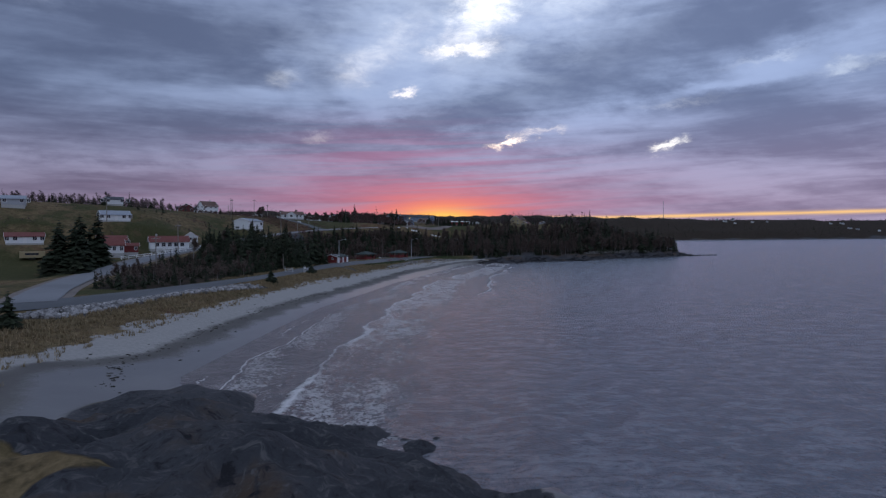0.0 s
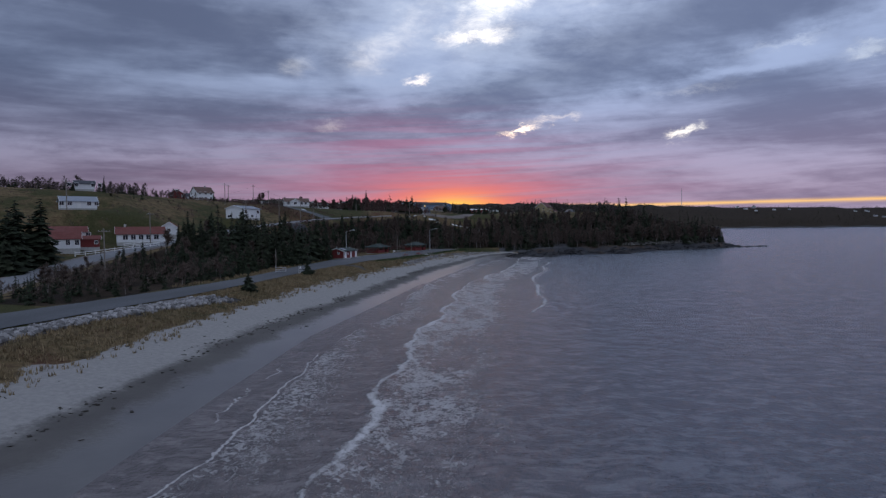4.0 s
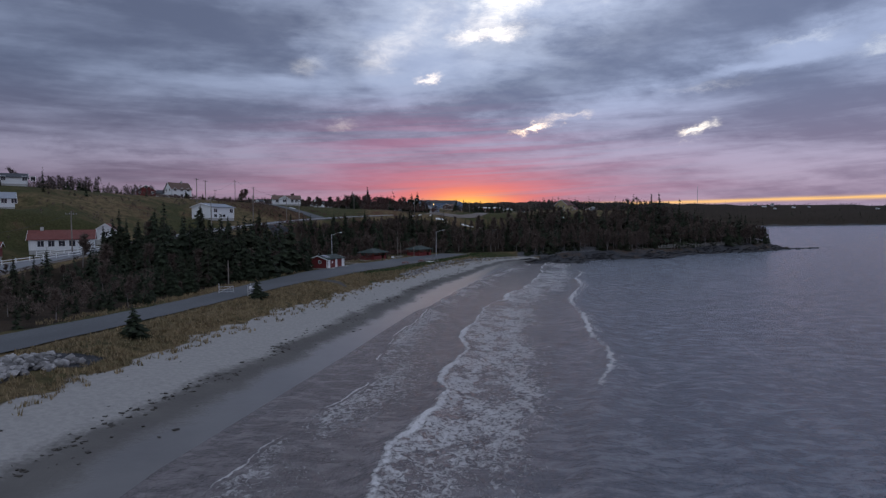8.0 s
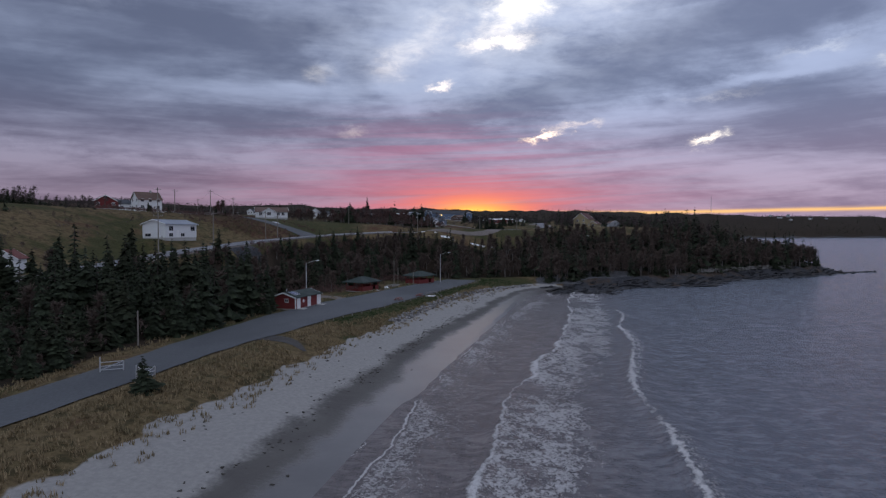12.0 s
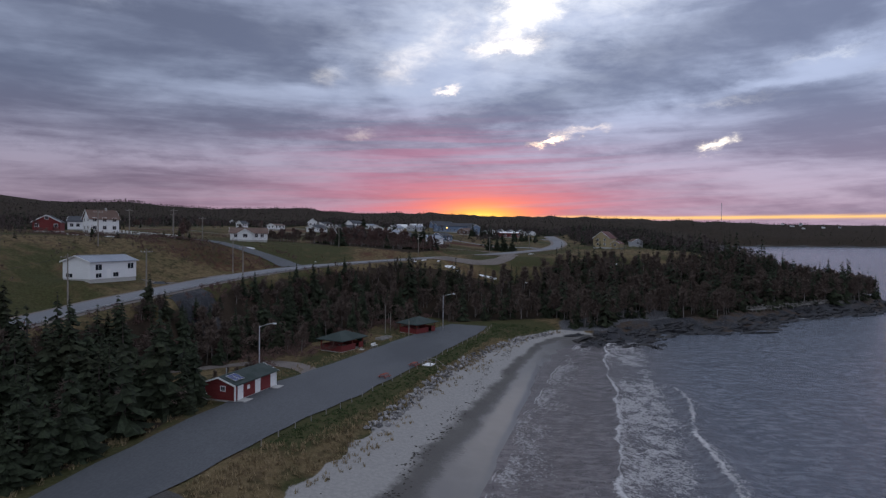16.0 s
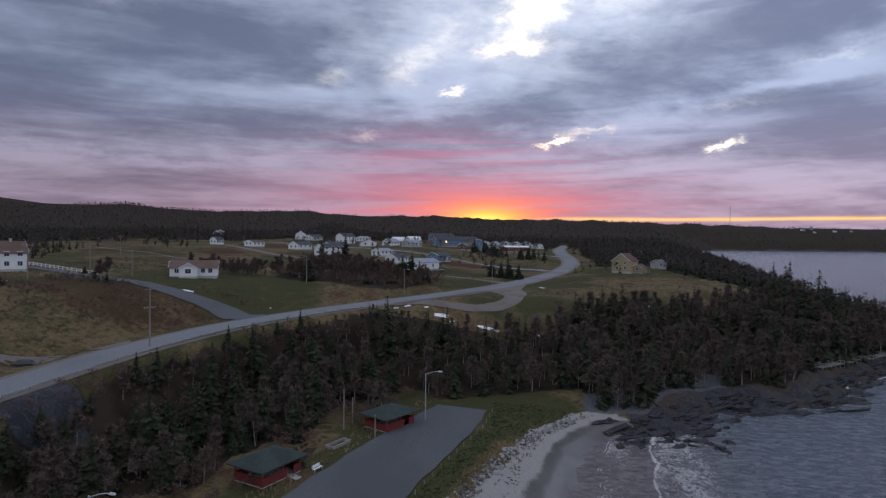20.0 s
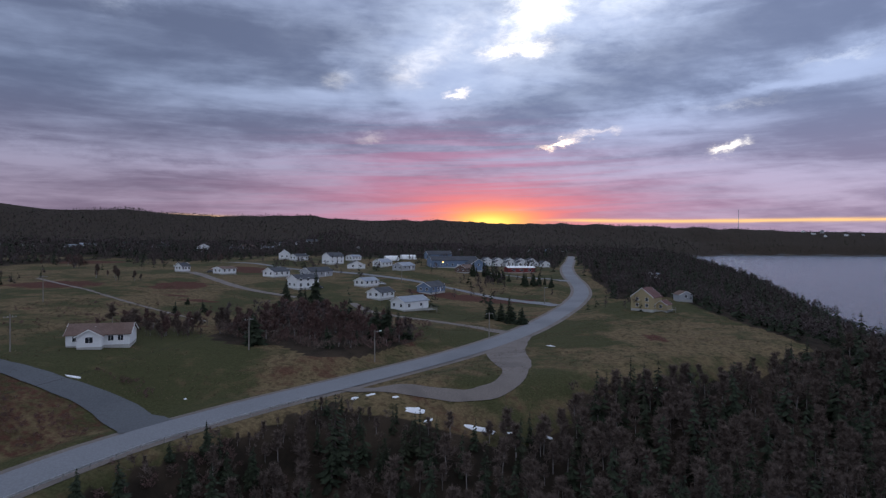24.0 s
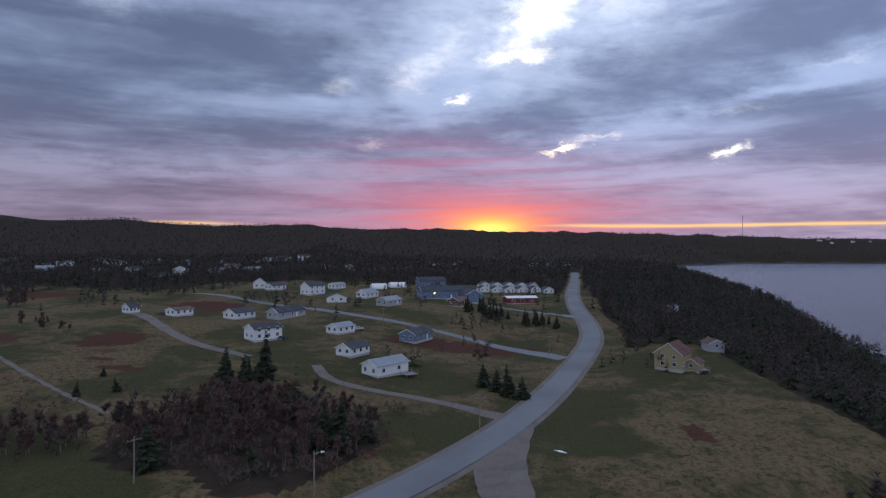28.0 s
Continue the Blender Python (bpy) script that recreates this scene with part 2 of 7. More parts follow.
OLDWOOD = material("weathered_wood", (0.26, 0.25, 0.24), 0.85, 0.25, 0.15, 0.3, stretch=(1, 1, 0.2))
POLEWOOD = material("pole_wood", (0.22, 0.20, 0.18), 0.85, 0.25, 0.15, 0.3, stretch=(1, 1, 0.1))
REDWOOD = material("red_stained_wood", (0.22, 0.05, 0.035), 0.75, 0.2, 0.2, 0.2)
GALV = material("galvanised_steel", (0.55, 0.57, 0.60), 0.45, 0.1, 0.3, 0.05, metal=0.7)
ASPHALT = material("worn_asphalt", (0.086, 0.092, 0.102), 0.85, 0.16, 0.25, 0.25, coarse=14, second=(0.064, 0.069, 0.078), stretch=(1, 0.5, 1))
OLDROAD = material("pale_worn_asphalt", (0.175, 0.182, 0.200), 0.85, 0.14, 0.3, 0.2, coarse=20, second=(0.135, 0.142, 0.158))
DARKGRAVEL = material("dark_gravel", (0.072, 0.068, 0.066), 0.95, 0.25, 0.2, 0.5, coarse=3, second=(0.055, 0.048, 0.042), spec=0.2)
GRAVEL = material("gravel", (0.160, 0.138, 0.126), 0.95, 0.25, 0.2, 0.5, coarse=6, second=(0.115, 0.102, 0.095))
LINE = material("faded_yellow_line", (0.25, 0.22, 0.15), 0.8, 0.2, 0.3, 0.0)
ROCK = material("dark_shore_rock", (0.026, 0.027, 0.032), 0.75, 0.5, 1.6, 0.9, coarse=7, second=(0.062, 0.056, 0.050))
BOULDER = material("pale_boulder", (0.225, 0.22, 0.222), 0.9, 0.3, 0.5, 0.6, random_tint=0.6, spec=0.2)
NEEDLE = material("spruce_needles", (0.026, 0.034, 0.020), 0.85, 0.45, 0.5, 0.0, coarse=12, second=(0.030, 0.030, 0.018), random_tint=0.4, spec=0.15)
DARKBARK = material("spruce_bark", (0.055, 0.045, 0.040), 0.9, 0.3, 0.2, 0.3)
BARK = material("grey_bark", (0.105, 0.092, 0.084), 0.9, 0.3, 0.2, 0.4)
BIRCH = material("pale_birch_bark", (0.22, 0.20, 0.195), 0.85, 0.3, 0.3, 0.2)
TWIG = material("bare_twigs", (0.130, 0.100, 0.086), 0.9, 0.3, 0.6, 0.0, coarse=15, second=(0.066, 0.052, 0.046), random_tint=0.35, spec=0.15)
FARTWIG = material("dark_bare_twigs", (0.086, 0.069, 0.068), 0.9, 0.3, 0.6, 0.0, coarse=30, second=(0.070, 0.058, 0.058), random_tint=0.35, spec=0.1)
REDTWIG = material("reddish_twigs", (0.135, 0.084, 0.076), 0.9, 0.3, 0.6, 0.0, coarse=12, second=(0.095, 0.068, 0.060), random_tint=0.35, spec=0.15)
STRAW = material("dry_beach_grass", (0.23, 0.175, 0.10), 0.9, 0.3, 0.6, 0.0, coarse=5, second=(0.15, 0.13, 0.075), random_tint=0.3)
SNOW = material("old_snow", (0.80, 0.82, 0.86), 0.6, 0.06, 0.4, 0.3)
WEED = material("seaweed", (0.035, 0.030, 0.024), 0.7, 0.3, 0.2, 0.4)
PAINTDARK = material("dark_car_paint", (0.05, 0.055, 0.065), 0.25, 0.1, 1.0, 0.0, spec=0.6)
PAINTPALE = material("pale_car_paint", (0.50, 0.52, 0.55), 0.25, 0.05, 1.0, 0.0, spec=0.6)
RUBBER = material("black_rubber", (0.02, 0.02, 0.02), 0.8, 0.2, 0.2, 0.1)
SOLAR = material("solar_cells", (0.02, 0.035, 0.12), 0.15, 0.2, 0.2, 0.0, spec=0.6)
WINDOWGLOW = glowing("lit_lamp", (1.0, 0.58, 0.18), 3.0)


# ---- plan: coast, roads and the lie of the land ----
COAST = [(12, -400), (9, -60), (7, 5), (4, 24), (-4, 34), (-16, 40), (-23.5, 55), (-23, 85), (-22, 112), (-17, 144), (-13.5, 170), (-9, 200),
         (-3, 230), (2, 255), (6.5, 280), (12, 300), (20, 312), (33, 312), (42, 328), (60, 334), (77, 338), (92, 360), (112, 374), (144, 391),
         (172, 415), (178, 440), (183, 520), (196, 570), (194, 600), (231, 634), (216, 666), (243, 712), (275, 820), (320, 950), (352, 1120), (440, 1860), (633, 2340), (1000, 2760), (2500, 3050), (4700, 2500)]
FOOT = [(-190, 120), (-130, 150), (-82, 172), (-52, 195), (-47, 215), (-46, 232), (-42, 259), (-30, 281), (-17, 315), (18, 330), (45, 345), (80, 362), (118, 388), (160, 412)]
ROAD = [(-70, 100, 2.5), (-86, 131, 2.9), (-94, 160, 4.2), (-94, 186, 7.2), (-87, 220, 11), (-77, 258, 14.8), (-71, 293, 17), (-62, 321, 18.3), (-46, 344, 19.3), (-28, 367, 20), (-6, 400, 20.5), (14, 444, 21), (33, 506, 21.5),
        (45, 548, 23.5), (48.5, 590, 26), (48.5, 630, 28), (55, 700, 29.5), (66, 780, 29.5), (84, 900, 29.5), (110, 1100, 29.5)]
PARK = [(-78, 84, 2.5), (-65, 97, 2.5), (-61, 112, 2.5), (-57, 125, 2.6), (-53.5, 137, 2.7), (-50.3, 152, 2.8), (-47.8, 166, 2.9), (-45.5, 181, 3.1), (-43.5, 198, 3.3), (-40.5, 211, 3.4), (-38, 223, 3.6), (-34.5, 236, 3.6), (-30.3, 248, 3.7), (-25.3, 263, 3.7), (-20.3, 281, 3.7), (-12.8, 303, 3.7), (-9.5, 314, 3.7)]
HALF = [8.0, 7.5, 6.3, 5.4, 4.9, 4.2, 3.8, 4.2, 4.9, 6.2, 7.0, 8.3, 7.8, 7.6, 7.4, 7.0, 5.5]
# how wide the sand lies at each y
SAND_Y, SAND_W = [60, 100, 141, 161, 182, 223, 244, 275, 310], [17.5, 17.0, 18.5, 19.0, 18.3, 17.0, 16.4, 12.0, 9.0]


RIM_A = [(-53, 74), (-52.0, 86), (-52.5, 95), (-51.3, 104), (-49.6, 115), (-46.6, 125), (-44, 133)]
RIM_B = [(y, x) for y, x in zip((-20.6, -19.2, -13.2, -9.8, -5.5, 4.0, 13.5), (226, 233, 256, 268, 281, 302, 314))]


def nearest(X, Y, line):
    """Distance to a polyline, signed (positive on its left side), with the place along it as a fraction of its points."""
    best, sign, along = np.full(X.shape, 1e9), np.ones(X.shape), np.zeros(X.shape)
    for i in range(len(line) - 1):
        (ax, ay), (bx, by) = line[i][:2], line[i + 1][:2]
        ux, uy = bx - ax, by - ay
        k = np.clip(((X - ax) * ux + (Y - ay) * uy) / (ux * ux + uy * uy), 0, 1)
        dx, dy = X - ax - k * ux, Y - ay - k * uy
        d = np.hypot(dx, dy)
        m = d < best
        best = np.where(m, d, best)
        sign = np.where(m, np.sign(ux * dy - uy * dx), sign)
        along = np.where(m, i + k, along)
    return best * sign, along


def ramp(v, a, b):
    k = np.clip((v - a) / (b - a), 0, 1)
    return k * k * (3 - 2 * k)


def waves2(X, Y, size, seed):
    """Smooth unevenness between -1 and 1, of about that size in metres."""
    out = 0
    for i in range(5):
        a = seed * 1.7 + i * 2.4
        out = out + np.sin((X * np.cos(a) + Y * np.sin(a)) * 6.283 / size * (0.7 + 0.23 * i) + seed * 3.1 + i * 1.3)
    return out / 3.2


def height(X, Y):
    X, Y = np.asarray(X, float), np.asarray(Y, float)
    d, _ = nearest(X, Y, COAST)
    inland, _ = nearest(X, Y, FOOT)
    high = 21 + 0.05 * np.clip(-X, 0, 160) + 8.5 * ramp(Y, 470, 690) - 4.5 * ramp(Y, 500, 640) * ramp(-X, 40, 140) + 2.5 * ramp(Y, 400, 520) * ramp(-X, 0, 60)
    high = high - 16 * ramp(X, 80, 165) * ramp(-Y, -800, -600)
    wide = 42 + 44 * ramp(-X, 15, 75)
    lim = np.interp(Y, SAND_Y, SAND_W)
    low = 1.7 * ramp(d, 0, lim) + 1.4 * ramp(d, lim, lim + 7) + np.clip((Y - 180) * 0.006, 0, 0.5)
    rocky = ramp(X, 14, 40) * ramp(Y, 300, 330)
    low = low + rocky * (1.2 * ramp(d, 2, 9) + 0.5 * waves2(X, Y, 7, 2) * ramp(d, 0, 4))
    dell = ramp(-Y, -345, -305) * ramp(Y, 200, 240)
    z = low + (np.maximum(high, 4) - 3.6) * ramp(inland, 16 * dell, wide + 3 * dell)
    z = np.where(X > 150, np.minimum(z, 1.5 + d * 0.28), z)
    sea = -0.09 * np.clip(-d, 0, 200)
    z = np.where(d < 0, sea, z)
    # the knoll of dark rock under the start of the way
    knoll = np.hypot((X + 13.5) / 20.5, (Y - 12.5) / 29.5)
    z = np.where(knoll < 1.15, np.maximum(z, -0.8 + 5.6 * ramp(1.15 - knoll, 0, 0.75) + 0.5 * waves2(X, Y, 8, 5) - 0.55 * np.abs(waves2(X + Y * 0.4, Y, 6.5, 7)) - 0.35 * np.abs(waves2(X, Y, 3.1, 4)) - 0.12 * np.abs(waves2(X, Y, 1.4, 9)) + 0.4), z)
    # the low outcrop in the wash beyond it
    crag = np.hypot((X + 20) / 7.5, (Y - 43) / 8)
    z = np.where(crag < 1, np.maximum(z, -0.3 + 1.9 * ramp(1 - crag, 0, 0.6) + 0.25 * waves2(X, Y, 3.4, 6) - 0.3 * np.abs(waves2(X, Y + 0.5 * X, 5, 3))), z)
    # far ridges
    R, A = np.hypot(X, Y), np.degrees(np.arctan2(X, Y))
    ridge = np.interp(A, [-60, -42, -35, -31.5, -28, -24, -16.5, -13, -5, 3, 13, 26, 60], [150, 166, 126, 140, 124, 119, 127, 114, 112, 108, 99, 82, 72])
    ridge = ridge + 5 * waves2(A * 40, A * 0, 150, 3) + 2.5 * waves2(A * 40, A * 0, 47, 5)
    z = z + ridge * ramp(R, 1700, 3300) * ramp(d, 0, 500)
    hill = 22 * np.exp(-((A + 13) / 2.2) ** 2) * np.exp(-((R - 1500) / 260) ** 2)
    z = z + (hill + 2.5 * waves2(X, Y, 140, 4) * ramp(Y, 480, 700)) * (d > 30)
    # levelled ground under houses on the slopes
    for px_, py_, pz_, pr_ in ((-90.4, 276.3, 17.9, 8), (-121.5, 219.5, 20.0, 7), (-107, 191.5, 8.0, 6), (-97.5, 211, 9.4, 8), (-134, 190, 12, 7), (-111.5, 200, 10.5, 5)):
        w = ramp(-np.hypot(X - px_, Y - py_), -pr_ - 7, -pr_)
        z = z * (1 - w) + pz_ * w
    # cut and fill along the roads
    for line, half in ((ROAD, 6.5), (PARK, 8.5)):
        e, k = nearest(X, Y, line)
        zr = np.interp(k, range(len(line)), [p[2] for p in line])
        w = ramp(-np.abs(e), -half - 9, -half)
        z = z * (1 - w) + (zr - 0.06) * w * (d > 0) + z * w * (d <= 0)
    return z

# ---- mesh helpers ----


class Shape:
    """Gathers vertices and faces, then becomes one mesh."""

    def __init__(self):
        self.v, self.f = [], []

    def add(self, verts, faces):
        k = len(self.v)
        self.v.extend(verts)
        self.f.extend([tuple(i + k for i in face) for face in faces])
        return self

    def box(self, x0, y0, z0, x1, y1, z1, m=None):
        vs = [Vector((x, y, z)) for z in (z0, z1) for y in (y0, y1) for x in (x0, x1)]
        if m is not None:
            vs = [m @ v for v in vs]
        return self.add([tuple(v) for v in vs], [(0, 2, 3, 1), (4, 5, 7, 6), (0, 1, 5, 4), (1, 3, 7, 5), (3, 2, 6, 7), (2, 0, 4, 6)])

    def beam(self, a, b, r0, r1=None, sides=6):
        """A tapered round bar from a to b."""
        a, b = Vector(a), Vector(b)
        r1 = r0 if r1 is None else r1
        q = (b - a).to_track_quat("Z", "Y")
        ring = []
        for c, r in ((a, r0), (b, r1)):
            for i in range(sides):
                w = i * 6.28319 / sides
                ring.append(tuple(c + q @ Vector((r * math.cos(w), r * math.sin(w), 0))))
        faces = [(i, (i + 1) % sides, sides + (i + 1) % sides, sides + i) for i in range(sides)]
        return self.add(ring, faces + [tuple(range(sides - 1, -1, -1)), tuple(range(sides, 2 * sides))])

    def slab(self, corners, thick):
        """A flat plate: corners in order, thickened downwards."""
        k = len(corners)
        low = [(x, y, z - thick) for x, y, z in corners]
        return self.add(list(corners) + low, [tuple(range(k)), tuple(range(2 * k - 1, k - 1, -1))] + [(i, i + k, (i + 1) % k + k, (i + 1) % k) for i in range(k)])

    def mesh(self, name, mat_, smooth=False):
        me = bpy.data.meshes.new(name)
        me.from_pydata(self.v, [], self.f)
        me.materials.append(mat_)
        if smooth:
            me.polygons.foreach_set("use_smooth", [True] * len(me.polygons))
        me.update()
        return me


def part(name, shape, mat_, parent=None, label="", smooth=False):
    """One mesh object, under its thing or part."""
    ob = new(name, shape.mesh(name, mat_, smooth) if isinstance(shape, Shape) else shape)
    if parent is not None:
        ob.parent = parent
    return tagged(ob, label)


def thing(name, m, label, category, group="", kind=""):
    ob = new(name)
    ob.empty_display_size = 0.5
    ob.matrix_basis = m
    return tagged(ob, label, category, group, kind)


def sheet(name, verts, faces, mat_, smooth=True):
    """A mesh straight from arrays: vertices (n, 3), faces (m, 3 or 4)."""
    me = bpy.data.meshes.new(name)
    verts, faces = np.asarray(verts, np.float32), np.asarray(faces, np.int32)
    k = faces.shape[1]
    me.vertices.add(len(verts))
    me.vertices.foreach_set("co", verts.ravel())
    me.loops.add(faces.size)
    me.loops.foreach_set("vertex_index", faces.ravel())
    me.polygons.add(len(faces))
    me.polygons.foreach_set("loop_start", np.arange(0, faces.size, k, dtype=np.int32))
    me.polygons.foreach_set("loop_total", np.full(len(faces), k, np.int32))
    me.polygons.foreach_set("use_smooth", np.full(len(faces), smooth))
    me.materials.append(mat_)
    me.update(calc_edges=True)
    return me


TABLE = height(*np.meshgrid(np.arange(-220, 231.0), np.arange(-20, 661.0)))


def ground_z(x, y):
    """The ground's height, looked up on a one-metre table near the way."""
    if -219 < x < 229 and -19 < y < 659:
        i, j = int(x + 220), int(y + 20)
        a, b = x + 220 - i, y + 20 - j
        return float((TABLE[j, i] * (1 - a) + TABLE[j, i + 1] * a) * (1 - b) + (TABLE[j + 1, i] * (1 - a) + TABLE[j + 1, i + 1] * a) * b)
    return float(height(np.array([x]), np.array([y]))[0])


def grid(xs, ys, fz):
    X, Y = np.meshgrid(xs, ys)
    Z = fz(X, Y)
    a, b = len(xs), len(ys)
    i = np.arange((b - 1) * (a - 1))
    c = i // (a - 1) * a + i % (a - 1)
    return X, Y, Z, np.stack([X, Y, Z], -1).reshape(-1, 3), np.stack([c, c + 1, c + a + 1, c + a], -1)


def spaced(stops):
    """Coordinates with a step of their own in each stretch: (start, step), ..., (end, 0)."""
    out = []
    for (a, s), (b, _) in zip(stops, stops[1:]):
        out.extend(np.linspace(a, b, max(1, round((b - a) / s)), endpoint=False))
    return np.array(out + [stops[-1][0]])


def attribute(me, name, values):
    me.attributes.new(name, "FLOAT", "POINT").data.foreach_set("value", np.asarray(values, np.float32).ravel())


# ---- ground ----
gx = spaced([(-4700, 160), (-1500, 60), (-500, 12), (-200, 2.5), (-38, 0.5), (8, 2.5), (120, 3), (220, 8), (420, 30), (1200, 100), (4700, 0)])
gy = spaced([(-900, 100), (-100, 6), (0, 0.5), (42, 2.2), (520, 5), (900, 14), (1500, 40), (3000, 90), (4650, 0)])
X, Y, Z, verts, faces = grid(gx, gy, height)
coast_d, _ = nearest(X, Y, COAST)
foot_d, _ = nearest(X, Y, FOOT)
road_d = np.abs(nearest(X, Y, ROAD)[0])
park_d = np.abs(nearest(X, Y, PARK)[0])
rocky = np.maximum(ramp(X, 20, 30) * ramp(Y, 304, 318) * ramp(-coast_d, -12, -7), (np.hypot((X + 13.5) / 20.5, (Y - 12.5) / 29.5) < 1.06) * (1 - ramp(-np.hypot((X + 16.5) / 4.5, (Y - 18.0) / 4.5) + 0.25 * waves2(X, Y, 4, 3), -1.2, -0.6)))
rocky = np.maximum(rocky, ramp(X, 120, 160) * ramp(-coast_d, -12, -6))
rocky = np.maximum(rocky, ramp(1 - np.hypot((X + 66.5) / 5.5, (Y - 271) / 8), 0.05, 0.35))
rocky = np.maximum(rocky, ramp(1 - np.hypot((X + 20) / 7.5, (Y - 43) / 8), 0.08, 0.25))
for rim, r0, r1 in ((RIM_A, -2.4, 4.6),):
    over = X - np.interp(Y, [p[1] for p in rim], [p[0] for p in rim])
    rocky = np.maximum(rocky, ramp(over, r0 - 0.6, r0) * ramp(-over, -r1 - 0.6, -r1) * (Y > rim[0][1]) * (Y < rim[-1][1]))
sand_lim = np.interp(Y, SAND_Y, SAND_W)
sandy = (np.hypot((X + 13.5) / 20.5, (Y - 12.5) / 29.5) > 1.0) * ramp(sand_lim - coast_d + 1.2 * waves2(X, Y, 9, 4), -1.5, 1.5) * (1 - rocky) * (1 - ramp(X, 18, 26) * ramp(Y, 311, 321)) * (Y < 330)


def woodland(X, Y):
    """1 under trees, 0 in the open."""
    f, _ = nearest(X, Y, FOOT)
    c, _ = nearest(X, Y, COAST)
    r, _ = nearest(X, Y, ROAD)
    slope = ramp(f, 1, 5) * (r < -9) * (X > -92) * (X < 42) * (Y < 362 + 0.1 * X)
    edge_y = np.interp(X, [15, 33, 48, 67, 100, 140], [362, 372, 378, 389, 418, 446]) + 3 * waves2(X, Y, 17, 3)
    point = ramp(X, 14, 22) * ramp(c, 6.5, 9) * (Y < edge_y) * (X < 157)
    shore_wood = (X > 90) * ramp(c, 6, 9) * (Y < 1700) * (Y > edge_y - 30)
    yard = np.hypot((X - 76) / 30, (Y - 506) / 26) < 1
    east = (r < -14) & (Y > 505) & (c > 8) & ~yard
    copse = np.hypot((X + 52) / 27, (Y - 399) / 24) < 1 + 0.2 * waves2(X, Y, 25, 2)
    open_ = np.hypot((X + 60) / 170, (Y - 650) / 120) < 1 + 0.12 * waves2(X, Y, 60, 3)
    far = ramp(Y, 620, 700) * (waves2(X, Y, 210, 6) > -0.85) * ~open_
    west = ramp(-X, 250, 330) * (Y > 430) * (waves2(X, Y, 170, 9) > -0.5)
    out = np.maximum.reduce([slope, point, shore_wood, east * 1.0, copse * 1.0, far, west])
    out = out + (1 - out) * ((X > -92) & (X < -46) & (Y > 124) & (Y < 235) & (r < -8) & (nearest(X, Y, PARK)[0] > 9.0 - 2.5 * ramp(-Y, -200, -150)))
    # the clearing round the washroom and the grass behind the pavilions
    for cx, cy, rx_, ry_ in ((-53, 243, 9, 13), (-46, 259, 8, 11), (-38.5, 277, 5.5, 14), (-31, 300, 5.5, 14), (-22, 318, 7, 7)):
        out = out * (np.hypot((X - cx) / rx_, (Y - cy) / ry_) > 1)
    out = out * (np.hypot((X + 16) / 30, (Y - 358) / 14) > 1)
    return out * (c > 5) * (np.abs(r) > 8)


woody = np.maximum(woodland(X, Y), ramp(np.hypot(X, Y), 1000, 1250) * (coast_d > 15))
dry = np.clip(ramp(-coast_d, -34, -26) * (1 - sandy) + 0.56 + 0.5 * waves2(X, Y, 60, 11), 0, 1)
dry = np.maximum(dry, 0.9 * ramp(1.25 - np.hypot((X - 66) / 42, (Y - 425) / 30) + 0.15 * waves2(X, Y, 20, 3), 0, 0.4))
for lx, ly, lr in ((-92, 364, 26), (-70, 352, 22), (-34, 462, 24), (-20, 470, 24), (66, 500, 20), (0, 316, 15), (20, 440, 20), (22, 412, 12), (-90, 508, 22), (-60, 340, 12)):
    dry = dry * ramp(np.hypot(X - lx, Y - ly), lr * 0.7, lr * 1.2)
dry = dry * (1 - ramp(Y, 212, 222) * ramp(-park_d, -14.0, -11.5) * ramp(-Y, -322, -316))
# reddish scrub ground, ploughed strips and dug plots
rusty = np.zeros(X.shape)
for lx, ly, lw, lh, lk in ((-138, 483, 10.5, 14, 1.0), (-275, 613, 34, 20, 0.9), (-150, 580, 20, 22, 0.8), (-112, 447, 8, 3, 0.8), (-124, 455, 6, 2.5, 0.7), (46.3, 417.5, 3.4, 6, 0.9), (-92, 326, 26, 14, 0.42), (-54, 404, 30, 24, 0.6), (-98, 398, 12, 8, 0.4), (-12, 520, 34, 12, 0.7), (-185, 470, 20, 14, 0.7)):
    rusty = np.maximum(rusty, lk * ramp(1.15 - np.hypot((X - lx) / lw, (Y - ly) / lh) + 0.18 * waves2(X, Y, 9, 3), 0, 0.35))
ground_mat = bpy.data.materials.new("land")
ground_mat.use_nodes = True
k = Nodes(ground_mat.node_tree)
place = k.add("ShaderNodeNewGeometry").outputs["Position"]


def cover_of(name):
    node = k.tree.nodes.new("ShaderNodeAttribute")
    node.attribute_name = name
    return node.outputs["Fac"]


fine_n, mid_n, big_n = k.noise(place, 2.2, 6.0, 0.65), k.noise(place, 0.16, 5.0, 0.6), k.noise(place, 0.035, 4.0, 0.55)
green = k.mix(k.step(fine_n, 0.3, 0.7), (0.040, 0.042, 0.018), (0.070, 0.070, 0.032))
straw = k.mix(k.step(fine_n, 0.3, 0.7), (0.115, 0.086, 0.046), (0.180, 0.135, 0.076))
rust = k.mix(k.step(fine_n, 0.3, 0.7), (0.060, 0.026, 0.019), (0.098, 0.046, 0.033))
dry_k = k.step(k.plus(cover_of("dry"), k.mul(k.math("SUBTRACT", k.plus(mid_n, k.mul(big_n, 1.3)), 1.15), 2.4)), 0.12, 0.98)
grass = k.mix(dry_k, green, straw)
tuft_n = k.noise(place, 0.75, 4.0, 0.6)
